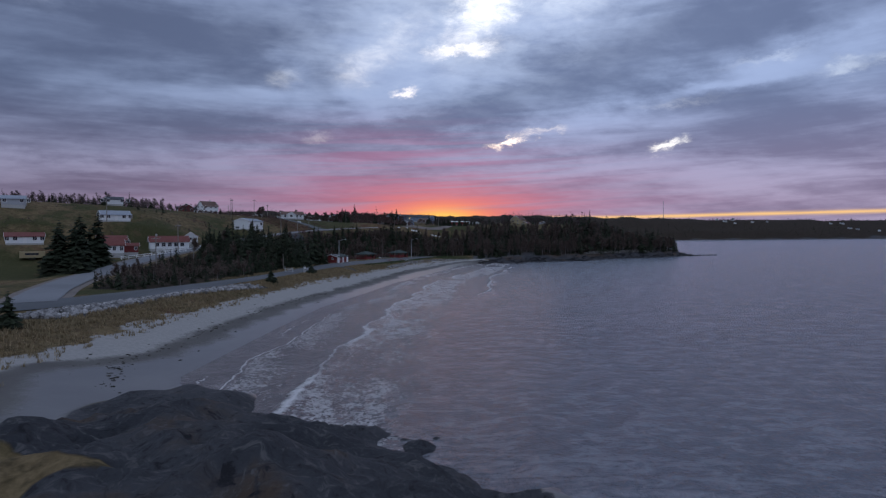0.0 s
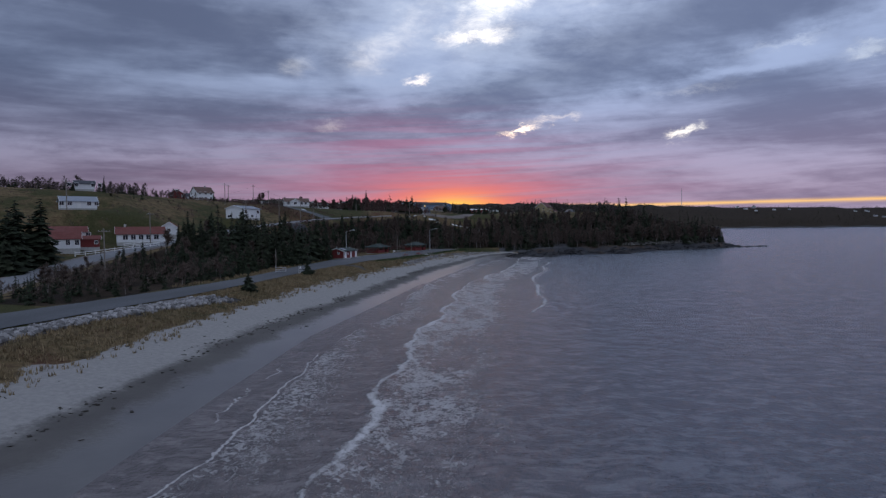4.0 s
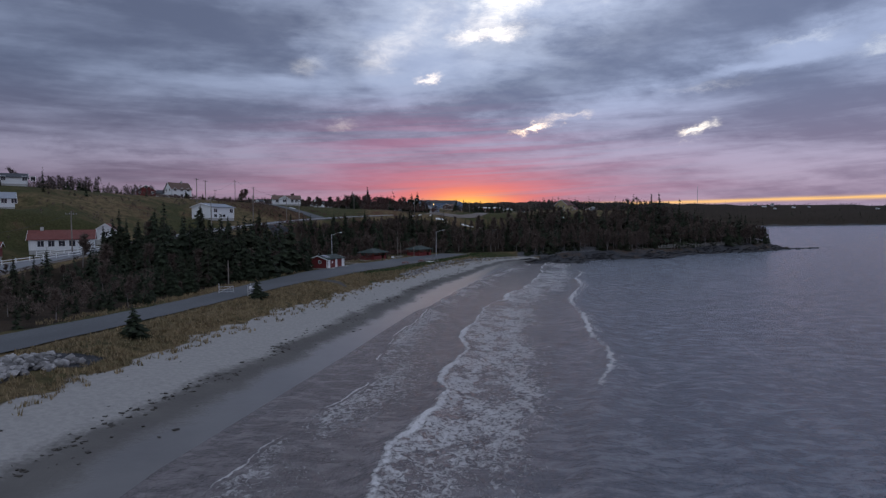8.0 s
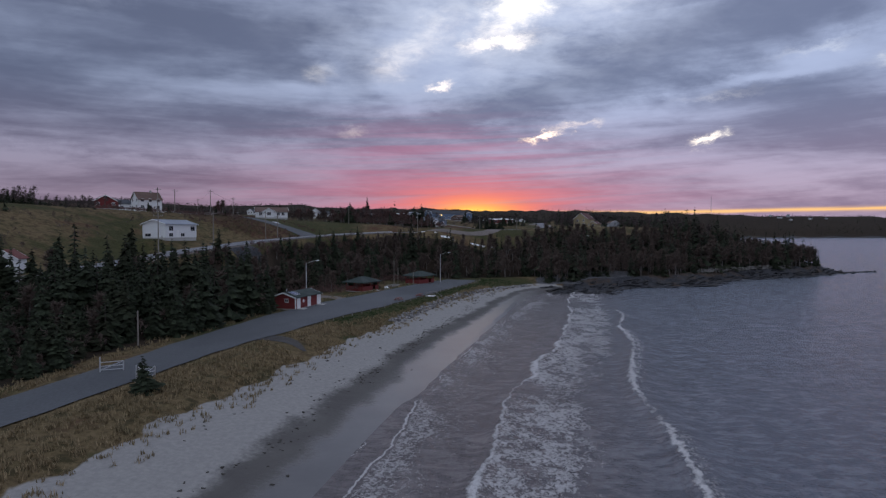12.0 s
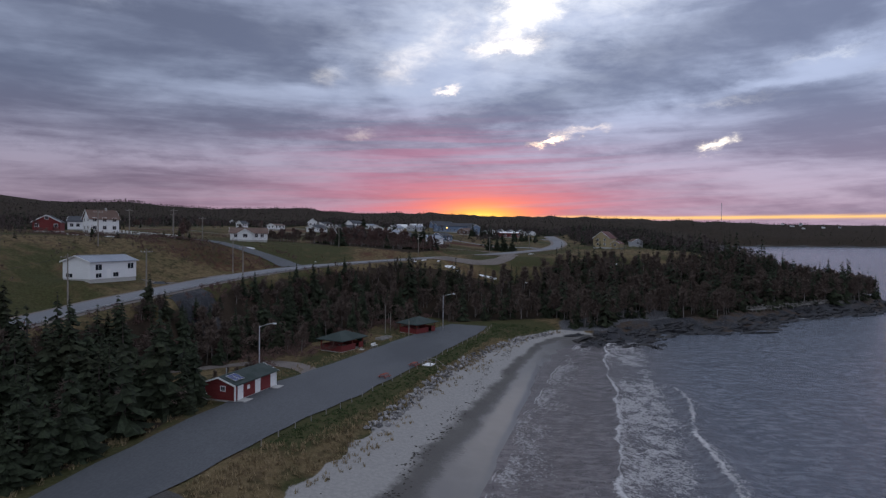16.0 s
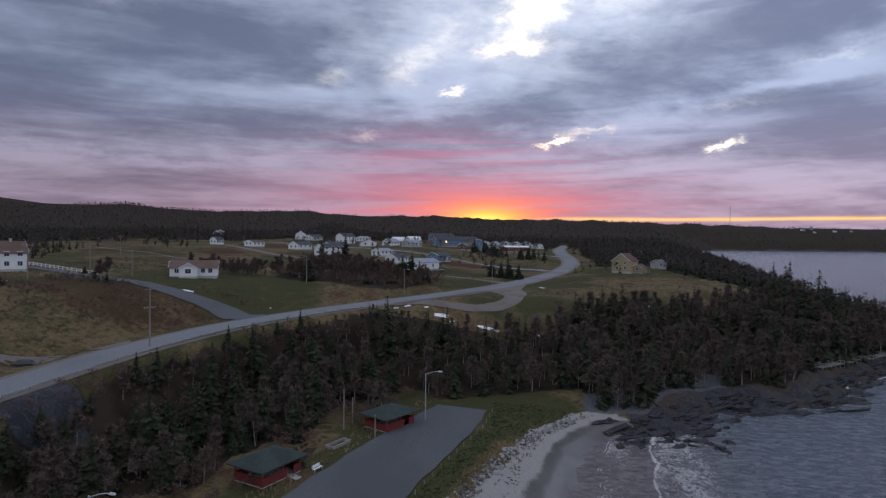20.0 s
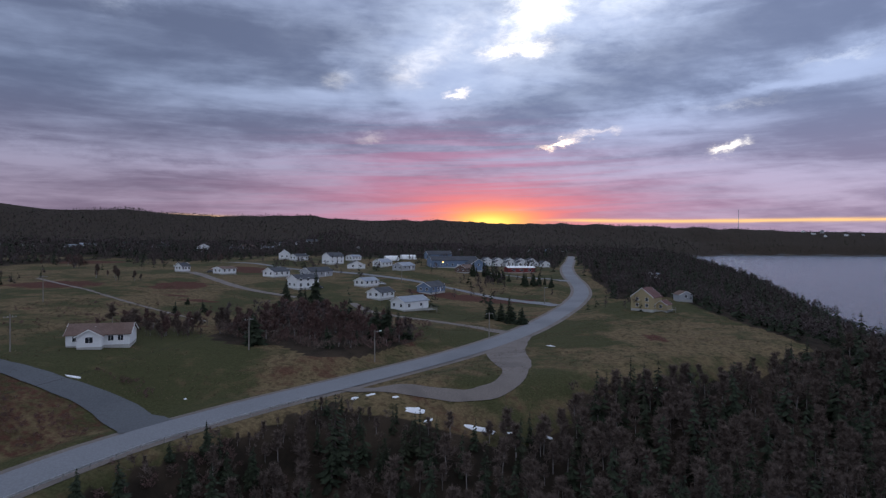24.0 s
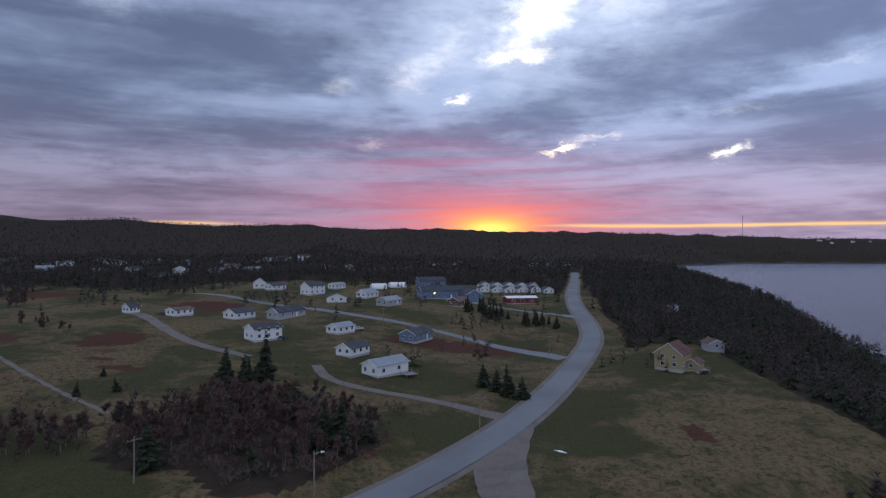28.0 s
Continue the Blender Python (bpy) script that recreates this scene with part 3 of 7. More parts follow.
grass = k.mix(k.mul(k.step(tuft_n, 0.46, 0.62), k.step(dry_k, 0.0, 0.5, 0.15, 0.75)), grass, k.mix(k.step(mid_n, 0.4, 0.6), (0.034, 0.032, 0.016), (0.080, 0.054, 0.032)))
grass = k.mix(k.mul(k.step(k.plus(mid_n, big_n), 1.14, 1.36), 0.8), grass, rust)
grass = k.mix(k.step(k.plus(cover_of("rust"), k.mul(k.math("SUBTRACT", tuft_n, 0.5), 0.9)), 0.22, 0.62), grass, rust)
floor_c = k.mix(k.step(mid_n, 0.35, 0.65), (0.022, 0.018, 0.014), (0.050, 0.037, 0.027))
land = k.mix(k.step(k.plus(cover_of("wood"), k.mul(k.math("SUBTRACT", mid_n, 0.5), 0.8)), 0.4, 0.6), grass, floor_c)
shore_d = cover_of("shore")
edge = k.plus(shore_d, k.plus(k.mul(k.math("SUBTRACT", mid_n, 0.5), 5.0), k.mul(k.math("SUBTRACT", fine_n, 0.5), 1.6)))
dry_sand = k.mix(k.step(fine_n, 0.25, 0.75), (0.26, 0.255, 0.25), (0.34, 0.33, 0.32))
wet_sand = k.mix(k.step(mid_n, 0.3, 0.7), (0.105, 0.100, 0.098), (0.135, 0.130, 0.125))
damp = k.step(edge, 8.0, 10.0)
sand = k.mix(damp, wet_sand, dry_sand)
land = k.mix(k.step(k.plus(cover_of("sand"), k.mul(k.math("SUBTRACT", mid_n, 0.5), 1.3)), 0.42, 0.58), land, sand)
crack = k.tree.nodes.new("ShaderNodeTexVoronoi")
crack.feature = "DISTANCE_TO_EDGE"
warp = k.tree.nodes.new("ShaderNodeVectorMath")
warp.operation = "ADD"
k.put(place, warp.inputs[0])
k.put(k.xyz(k.mul(mid_n, 5.0), k.mul(big_n, 6.0), 0.0), warp.inputs[1])
k.put(warp.outputs[0], crack.inputs["Vector"])
crack.inputs["Scale"].default_value = 0.42
stone = k.mix(k.step(mid_n, 0.3, 0.72), (0.026, 0.029, 0.036), (0.066, 0.068, 0.076))
stone = k.mix(k.step(k.plus(big_n, k.mul(mid_n, 0.8)), 0.92, 1.06), stone, (0.070, 0.046, 0.030))
stone = k.mix(k.mul(k.step(crack.outputs["Distance"], 0.035, 0.0), k.step(big_n, 0.42, 0.6)), stone, (0.030, 0.030, 0.034))
vein = k.noise(place, 1.1, 8.0, 0.75, 1.2)
stone = k.mix(k.step(vein, 0.52, 0.66), stone, (0.100, 0.098, 0.100))
stone = k.mix(k.step(vein, 0.46, 0.36), stone, (0.014, 0.014, 0.018))
rock_k = k.step(k.plus(cover_of("rock"), k.mul(k.math("SUBTRACT", mid_n, 0.5), 0.5)), 0.42, 0.58)
land = k.mix(rock_k, land, stone)
pebble = k.noise(place, 5.0, 5.0, 0.8)
land = k.mix(k.step(k.plus(cover_of("pebble"), k.mul(k.math("SUBTRACT", mid_n, 0.5), 0.9)), 0.42, 0.6), land, k.mix(k.step(pebble, 0.38, 0.62), (0.045, 0.047, 0.054), (0.16, 0.16, 0.17)))
s = k.add("ShaderNodeBsdfPrincipled")
k.put(land, s.inputs["Base Color"])
wet_k = k.mul(k.step(edge, 7.5, 3.5), cover_of("sand"))
k.put(k.step(wet_k, 0.0, 1.0, 0.95, 0.30), s.inputs["Roughness"])
k.put(k.math("MAXIMUM", k.step(wet_k, 0.0, 1.0, 0.08, 0.5), k.mul(rock_k, 0.32)), s.inputs["Specular IOR Level"])
r = k.add("ShaderNodeBump")
r.inputs["Strength"].default_value, r.inputs["Distance"].default_value = 0.6, 0.35
k.put(k.plus(k.mul(fine_n, k.step(wet_k, 0.0, 1.0, 0.7, 0.04)), k.mul(k.plus(mid_n, k.plus(k.mul(vein, 0.45), k.mul(fine_n, 0.3))), k.mul(rock_k, 3.6))), r.inputs["Height"])
k.tree.links.new(r.outputs[0], s.inputs["Normal"])
k.tree.links.new(s.outputs[0], k.add("ShaderNodeOutputMaterial").inputs[0])
ground_me = sheet("ground", verts, faces, ground_mat)
for name, values in (("sand", sandy), ("rock", rocky), ("wood", woody), ("dry", dry), ("rust", rusty), ("pebble", ramp(X, 12, 20) * ramp(-X, -62, -48) * ramp(Y, 300, 312) * ramp(coast_d, 5.5, 8.5) * ramp(-coast_d, -19, -14)), ("shore", coast_d * np.interp(Y, [225, 265, 300], [1.0, 1.45, 2.0]) - 7 * ramp(-Y, -64, -50))):
    attribute(ground_me, name, values)
tagged(new("ground", ground_me), "coastal ground of pale sand, dark rock, dry grass and woodland floor", "ground", kind="structure")

# ---- sea ----
sea_mat = bpy.data.materials.new("sea_water")
sea_mat.use_nodes = True
k = Nodes(sea_mat.node_tree)
place = k.add("ShaderNodeNewGeometry").outputs["Position"]
wx, wy, wz = k.split(place)
along = k.xyz(k.plus(k.mul(wx, 0.9), k.mul(wy, -0.35)), k.plus(k.mul(wy, 0.30), k.mul(wx, 0.1)), 0.0)
swell = k.noise(along, 0.16, 3.0, 0.5, 0.4)
chop = k.noise(k.xyz(wx, k.mul(wy, 0.55), 0.0), 0.75, 5.0, 0.6, 0.3)
ripple = k.noise(place, 3.0, 4.0, 0.6)
# surf: two crests, each known by the distance from its line, and a swash edge
offshore, inner, outer, inner_p, outer_p = [cover_of(c) for c in ("offshore", "inner", "outer", "inner_power", "outer_power")]
ragged = k.mul(k.math("SUBTRACT", k.noise(place, 0.55, 5.0, 0.65), 0.5), 2.6)
lace = k.noise(k.xyz(wx, k.mul(wy, 0.8), 4.0), 1.9, 8.0, 0.76, 1.1)
patch = k.noise(k.xyz(wx, k.mul(wy, 0.7), 6.0), 0.34, 4.0, 0.6, 0.8)
drift = k.noise(k.xyz(wx, k.mul(wy, 0.6), 2.0), 0.13, 4.0, 0.6)
net = k.tree.nodes.new("ShaderNodeTexVoronoi")
net.feature = "DISTANCE_TO_EDGE"
net.inputs["Scale"].default_value = 1.5
k.put(k.xyz(k.plus(wx, k.mul(lace, 1.6)), k.plus(k.mul(wy, 0.8), k.mul(chop, 1.6)), 0.0), net.inputs["Vector"])
mesh_k = k.step(net.outputs["Distance"], 0.14, 0.0)
inner_w, outer_w = k.plus(inner, k.mul(ragged, 0.45)), k.plus(outer, k.mul(ragged, 0.8))
crest = k.math("MAXIMUM", k.mul(k.bell(inner_w, 0.1, k.step(drift, 0.35, 0.65, 0.25, 0.75)), k.step(inner_p, 0.1, 0.6)), k.mul(k.bell(outer_w, 0.0, 0.5), k.step(outer_p, 0.35, 0.75)))
behind = k.mul(k.mul(k.step(inner_w, -0.4, 0.5), k.step(inner_w, 15.0, 6.0)), k.mul(k.step(patch, 0.36, 0.56, 0.78, 1.12), k.step(k.plus(drift, k.mul(inner_p, 0.3)), 0.38, 0.82, 0.35, 1.0)))
behind = k.math("MAXIMUM", behind, k.mul(k.mul(k.step(offshore, -0.1, 0.5), k.step(offshore, 8.0, 1.0, 0.55, 1.0)), k.mul(k.step(inner_w, 0.5, -0.5), k.step(drift, 0.30, 0.54, 0.55, 1.0))))
behind = k.math("MAXIMUM", behind, k.mul(k.mul(k.step(outer_w, -0.3, 0.5), k.step(outer_w, 3.6, 0.6)), k.step(outer_p, 0.3, 0.9, 0.0, 0.9)))
swash = k.mul(k.bell(k.plus(offshore, k.mul(ragged, 0.5)), 0.0, 0.16), k.step(drift, 0.38, 0.56, 0.35, 1.0))
swash = k.math("MAXIMUM", swash, k.mul(k.bell(k.plus(offshore, ragged), -2.6, 0.12), k.step(drift, 0.50, 0.62)))
shoreline = k.mul(k.bell(k.plus(cover_of("rocks"), ragged), 0.3, 0.9), 0.8)
thick_k = k.step(k.plus(k.mul(crest, 0.85), k.mul(k.math("SUBTRACT", k.plus(lace, k.mul(drift, 0.5)), 0.75), 2.2)), 0.42, 0.95)
thin_k = k.mul(k.step(k.plus(k.mul(behind, 0.60), k.plus(k.mul(k.math("SUBTRACT", lace, 0.5), 1.9), k.mul(mesh_k, k.mul(behind, 0.10)))), 0.52, 0.80), 0.76)
edge_k = k.mul(k.step(k.plus(k.math("MAXIMUM", swash, shoreline), k.mul(k.math("SUBTRACT", lace, 0.5), 1.0)), 0.5, 0.85), 0.75)
foam_k = k.math("MAXIMUM", thick_k, k.math("MAXIMUM", thin_k, edge_k))
murk = cover_of("murk")
# light and dark of the ripples, painted into the water's base colour
painted_ripple = k.step(k.noise(k.xyz(k.mul(wx, 0.5), wy, 7.0), 0.9, 5.0, 0.7, 0.5), 0.42, 0.64)
body = k.mix(murk, k.mix(painted_ripple, (0.096, 0.114, 0.146), (0.188, 0.208, 0.248)), k.mix(painted_ripple, (0.126, 0.116, 0.122), (0.222, 0.204, 0.210)))
s = k.add("ShaderNodeBsdfPrincipled")
k.put(k.mix(foam_k, body, (0.66, 0.65, 0.66)), s.inputs["Base Color"])
k.put(k.step(foam_k, 0.0, 1.0, 0.20, 0.85), s.inputs["Roughness"])
s.inputs["IOR"].default_value = 1.33
r = k.add("ShaderNodeBump")
r.inputs["Strength"].default_value, r.inputs["Distance"].default_value = 0.9, 0.6
k.put(k.plus(k.mul(swell, 1.1), k.plus(k.mul(chop, 1.35), k.plus(k.mul(ripple, 0.45), k.mul(foam_k, 0.15)))), r.inputs["Height"])
k.tree.links.new(r.outputs[0], s.inputs["Normal"])
k.tree.links.new(s.outputs[0], k.add("ShaderNodeOutputMaterial").inputs[0])

wxs = spaced([(-60, 3), (-32, 0.7), (48, 2.5), (180, 12), (600, 70), (4700, 0)])
wys = spaced([(-900, 60), (-60, 4), (20, 1.3), (335, 5), (460, 25), (1200, 100), (3300, 0)])


SURF = [(-27, -200), (-25, 20)] + COAST[6:16] + [(22, 330), (30, 352)]


def surf(X, Y):
    """Distances offshore and from the two crests, their strength, and the rise of the water."""
    d = -nearest(X, Y, COAST)[0]
    s_ = -nearest(X, Y, SURF)[0]
    bay = ramp(-Y, -335, -300) * ramp(Y, 20, 34) * ramp(-X, -52, -36)
    i_line = np.interp(Y, [40, 60, 100, 132, 155, 180, 215, 258, 300], [12.5, 11.5, 12.5, 12.5, 10.5, 11, 14, 15.5, 12]) + 0.9 * waves2(X * 0, Y, 23, 4) + 0.35 * waves2(X * 0, Y, 7, 6)
    o_line = np.interp(Y, [40, 85, 110, 138, 160, 188, 215, 260, 290], [20.5, 21, 24, 27.5, 27, 25.5, 26.5, 26, 21.5]) + 0.8 * waves2(X * 0, Y, 31, 5)
    i_pow = np.clip(0.9 + 0.35 * waves2(X * 0, Y, 58, 8), 0, 1) * bay
    o_pow = np.clip(0.60 + 0.32 * waves2(X * 0, Y, 48, 12) - 0.45 * ramp(-Y, -120, -90) + 0.35 * ramp(Y, 150, 165), 0, 1) * bay * ramp(-Y, -300, -240)
    rise_ = 0
    for e, p, amp, thick in ((s_ - i_line, i_pow, 0.38, 1.1), (s_ - o_line, o_pow, 0.75, 1.5), (s_ - o_line - 9, bay * 0.6, 0.30, 2.0), (s_ - o_line - 17, bay * 0.6, 0.22, 2.4)):
        rise_ = rise_ + amp * p * np.where(e > 0, np.exp(-(e / (thick * 1.9)) ** 2), np.exp(-(e / (thick * 0.7)) ** 2))
    edge_ = s_ - np.interp(Y, [50, 60, 95, 130, 150, 165, 190, 240, 270, 300], [4, 3.2, 3.6, 4, 2.8, 1.2, 0.6, 0.8, 3, 4.5]) - 0.9 * waves2(X * 0, Y, 26, 3) - 0.35 * waves2(X * 0, Y, 9, 6)
    far_off = np.full(X.shape, 60.0)
    return {"offshore": np.where(bay > 0.05, edge_, far_off), "inner": s_ - i_line, "outer": s_ - o_line, "inner_power": i_pow, "outer_power": o_pow,
            "rocks": np.where(bay < 0.6, d, far_off), "murk": np.clip(ramp(-s_, -36, -8) * bay, 0, 1)}, rise_, d


def sea_z(X, Y):
    return 0.02 + surf(X, Y)[1]


X, Y, Z, verts, faces = grid(wxs, wys, sea_z)
covers, _, d = surf(X, Y)
wet = (d > -9).reshape(-1)
faces = faces[wet[faces].any(1)]
sea_me = sheet("sea", verts, faces, sea_mat)
for name, values in covers.items():
    attribute(sea_me, name, values)
tagged(new("sea", sea_me), "grey-violet sea with lines of white surf", "water", kind="structure")


# ---- roads ----
def smooth_line(points, step):
    """Points along a rounded polyline."""
    pts = np.array([p[:2] for p in points], float)
    for _ in range(3):
        pts = np.concatenate([pts[:1], np.stack([pts[:-1] * 0.75 + pts[1:] * 0.25, pts[:-1] * 0.25 + pts[1:] * 0.75], 1).reshape(-1, 2), pts[-1:]])
    long_ = np.r_[0, np.cumsum(np.hypot(*np.diff(pts, axis=0).T))]
    at = np.arange(0, long_[-1], step)
    return np.stack([np.interp(at, long_, pts[:, 0]), np.interp(at, long_, pts[:, 1])], 1)


def strip(points, left, right, lift, step=3.0, across=5):
    """A band along a line, lying on the ground."""
    c = smooth_line(points, step)
    t = np.gradient(c, axis=0)
    t /= np.hypot(*t.T)[:, None]
    nrm = np.stack([-t[:, 1], t[:, 0]], 1)
    offs = np.linspace(left, -right, across)
    P = c[:, None] + nrm[:, None] * offs[None, :, None]
    z = height(P[..., 0], P[..., 1]) + lift
    verts_ = np.concatenate([P, z[..., None]], -1).reshape(-1, 3)
    a = across
    i = np.arange((len(c) - 1) * (a - 1))
    q = i // (a - 1) * a + i % (a - 1)
    return verts_, np.stack([q, q + a, q + a + 1, q + 1], -1)


def road(name, points, left, right, mat_, lift, label, step=3.0, kind="structure"):
    ob = new(name, sheet(name, *strip(points, left, right, lift, step), mat_))
    return tagged(ob, label, "road", kind=kind)


road("road_shoulder", ROAD, 5.6, 5.6, GRAVEL, 0.05, "gravel shoulders along the village road")
road("road", ROAD, 3.9, 3.9, OLDROAD, 0.19, "worn pale grey asphalt road curving through the village")


# ---- trees ----


def spruce_meshes(rng, tall, wide, tiers, dense):
    """A spruce: the trunk, and a crown of drooping boughs made of many small sprays."""
    trunk = Shape().beam((0, 0, -0.3), (0, 0, tall * 0.97), 0.022 * tall, 0.01, 6)
    lop, lee = rng.uniform(0.1, 0.35), rng.uniform(0, 6.283)
    vs, fs = [], []
    for i in range(tiers):
        h = i / tiers
        reach = 0.74 * wide * (1 - h) ** 0.8 * rng.uniform(0.6, 1.2) + 0.12
        for j in range(max(4, int(dense * (1.15 - h)))):
            if rng.random() < 0.12:
                continue
            z = tall * (0.05 + 0.93 * (i + rng.uniform(-0.6, 0.6)) / tiers)
            a = rng.uniform(0, 6.283)
            r = reach * rng.uniform(0.6, 1.15) * (1 + lop * math.cos(a - lee))
            droop = r * rng.uniform(0.15, 0.45)
            ca, sa = math.cos(a), math.sin(a)
            w = 0.16 * tall / 8 + r * 0.28
            p0 = (ca * 0.05, sa * 0.05, z + r * 0.12)
            tip = (ca * r, sa * r, z - droop)
            for side in (-1, 1):
                sx, sy = -sa * side * w, ca * side * w
                m1 = (ca * r * 0.45 + sx * 0.75, sa * r * 0.45 + sy * 0.75, z - droop * 0.55 - rng.uniform(0, 0.25) * w)
                m2 = (ca * r * 0.75 + sx * 0.6, sa * r * 0.75 + sy * 0.6, z - droop * 1.05 - rng.uniform(0, 0.3) * w)
                k = len(vs)
                vs += [p0, m1, m2, tip, (ca * r * 0.6, sa * r * 0.6, z - droop * 0.35)]
                fs += [(k, k + 1, k + 4), (k + 1, k + 2, k + 4), (k + 2, k + 3, k + 4)]
    return trunk.mesh("trunk", DARKBARK), sheet("crown", vs, fs, NEEDLE, False)


def bare_meshes(rng, tall, wide, mat_trunk, twigs, mat_twig=None, thick=0.0062):
    """A leafless birch or alder: trunk, limbs, and a haze of fine twigs."""
    trunk = Shape()
    ends = []
    for s_ in range(rng.choice((1, 2, 3))):
        base = Vector((rng.uniform(-0.3, 0.3), rng.uniform(-0.3, 0.3), -0.2))
        top = base + Vector((rng.uniform(-0.25, 0.25) * wide, rng.uniform(-0.25, 0.25) * wide, tall * rng.uniform(0.75, 1)))
        mid_ = base.lerp(top, 0.5) + Vector((rng.uniform(-0.2, 0.2), rng.uniform(-0.2, 0.2), 0))
        trunk.beam(base, mid_, 0.016 * tall, 0.010 * tall, 5)
        trunk.beam(mid_, top, 0.010 * tall, 0.003 * tall, 4)
        for j in range(9):
            t = rng.uniform(0.3, 0.95)
            o = base.lerp(mid_, t * 2) if t < 0.5 else mid_.lerp(top, t * 2 - 1)
            a = rng.uniform(0, 6.283)
            e = o + Vector((math.cos(a), math.sin(a), rng.uniform(0.5, 1.3))) * wide * rng.uniform(0.3, 0.75) * (1.15 - t)
            trunk.beam(o, e, 0.005 * tall, 0.0015 * tall, 3)
            ends += [(o, e)] * 2
        ends += [(mid_, top)]
    vs, fs = [], []
    for i in range(twigs):
        o, e = rng.choice(ends)
        p = o.lerp(e, rng.uniform(0.25, 1.0))
        d_ = Vector((rng.gauss(0, 1), rng.gauss(0, 1), rng.gauss(0.9, 0.7))).normalized() * rng.uniform(0.08, 0.2) * tall
        q = d_.cross(Vector((rng.gauss(0, 1), rng.gauss(0, 1), rng.gauss(0, 1)))).normalized() * thick * tall
        k = len(vs)
        vs += [tuple(p - q), tuple(p + q), tuple(p + d_)]
        fs += [(k, k + 1, k + 2)]
    return trunk.mesh("trunk", mat_trunk), sheet("crown", vs, fs, mat_twig or TWIG, False)


rng = random.Random(5)
MIDDLING = [spruce_meshes(rng, t, w, 15, 8) for t, w in ((9, 3.0), (11, 3.1), (8, 2.8), (12, 3.3))]
SPRUCES = [spruce_meshes(rng, t, w, n_, k_) for t, w, n_, k_ in ((9, 3.3, 28, 16), (11, 3.4, 32, 16), (8, 3.0, 26, 15), (12, 3.7, 34, 16), (10, 2.7, 30, 15))]
BARES = [bare_meshes(rng, t, w, b, 720, None, 0.0108) for t, w, b in ((8, 3.2, BIRCH), (7, 3.0, BARK), (9, 3.0, BIRCH), (6.5, 3.4, BARK))]


def tree(kind, meshes, x, y, size, turn, label, group, broad=1.0):
    t = thing(kind, pose(x, y, ground_z(x, y), 0, 0, turn), label, "tree", group)
    for name, me in zip(("trunk", "crown"), meshes):
        p = part(name, me, None, t)
        p.scale = (size * broad, size * broad, size)
    return t


def scatter(count, x0, x1, y0, y1, near, seed):
    """Places on woodland, no two nearer than a spacing."""
    r_ = np.random.RandomState(seed)
    P = np.stack([r_.uniform(x0, x1, count), r_.uniform(y0, y1, count)], 1)
    P = P[woodland(P[:, 0], P[:, 1]) > 0.5]
    cell, out = set(), []
    for x, y in P:
        key = (int(x // near), int(y // near))
        if key not in cell:
            cell.add(key)
            out.append((x, y))
    return np.array(out)


def joined(name, meshes, places, sizes, mat_slot, label, category):
    """Many trees far off, as one mesh."""
    V, Fc, k = [], [], 0
    r_ = np.random.RandomState(3)
    base = []
    for pair in meshes:
        me = pair[mat_slot]
        co = np.empty(len(me.vertices) * 3, np.float32)
        me.vertices.foreach_get("co", co)
        tri = [(p.vertices[0], p.vertices[j], p.vertices[j + 1]) for p in me.polygons for j in range(1, len(p.vertices) - 1)]
        base.append((co.reshape(-1, 3), [t for t in tri]))
    z = height(places[:, 0], places[:, 1])
    for i, (x, y) in enumerate(places):
        co, fc = base[r_.randint(len(base))]
        a = r_.uniform(0, 6.283)
        c, s_ = math.cos(a), math.sin(a)
        p = co * sizes[i]
        V.append(np.stack([p[:, 0] * c - p[:, 1] * s_ + x, p[:, 0] * s_ + p[:, 1] * c + y, p[:, 2] + z[i]], 1))
        Fc.append(np.asarray(fc, np.int32) + k)
        k += len(co)
    ob = new(name, sheet(name, np.concatenate(V), np.concatenate(Fc), meshes[0][mat_slot].materials[0], False))
    return tagged(ob, label, category, kind="stuff")


near_wood = np.concatenate([scatter(10000, -92, 100, 120, 400, 2.6, 1), scatter(5000, 100, 186, 355, 420, 2.9, 4)])
r_ = np.random.RandomState(8)
in_copse = (near_wood[:, 1] > 366) & (near_wood[:, 0] < -20)
near_wood = near_wood[~in_copse]
off_gravel = np.abs(nearest(near_wood[:, 0], near_wood[:, 1], [(-34, 361), (-16, 352.5), (-5, 354), (2, 361), (4.6, 372), (4.2, 386)])[0]) > 6.5
near_wood = near_wood[off_gravel]
evergreen = r_.rand(len(near_wood)) < np.where(near_wood[:, 1] < 235, 0.86, np.where((near_wood[:, 1] > 338) & (near_wood[:, 0] > -30), 0.30, np.where(near_wood[:, 1] > 300, 0.46, 0.50)))
close = (np.hypot(near_wood[:, 0] + 34, (near_wood[:, 1] - 245) * 0.7) < 60)
count = [0, 0]
rest = np.ones(len(near_wood), bool)
def headroom(P):
    """How large a tree may be, so that the wood stays below the road and the fields."""
    e, k = nearest(P[:, 0], P[:, 1], ROAD)
    top = np.interp(k, range(len(ROAD)), [p[2] for p in ROAD])
    top = np.where(P[:, 0] > 5, 24.0, top)
    cap = (top + 3.0 - height(P[:, 0], P[:, 1])) / 11
    return np.where((P[:, 0] < 85) & (P[:, 1] > 262) & (P[:, 1] < 400), np.clip(cap, 0.26, 1.1), 1.45)


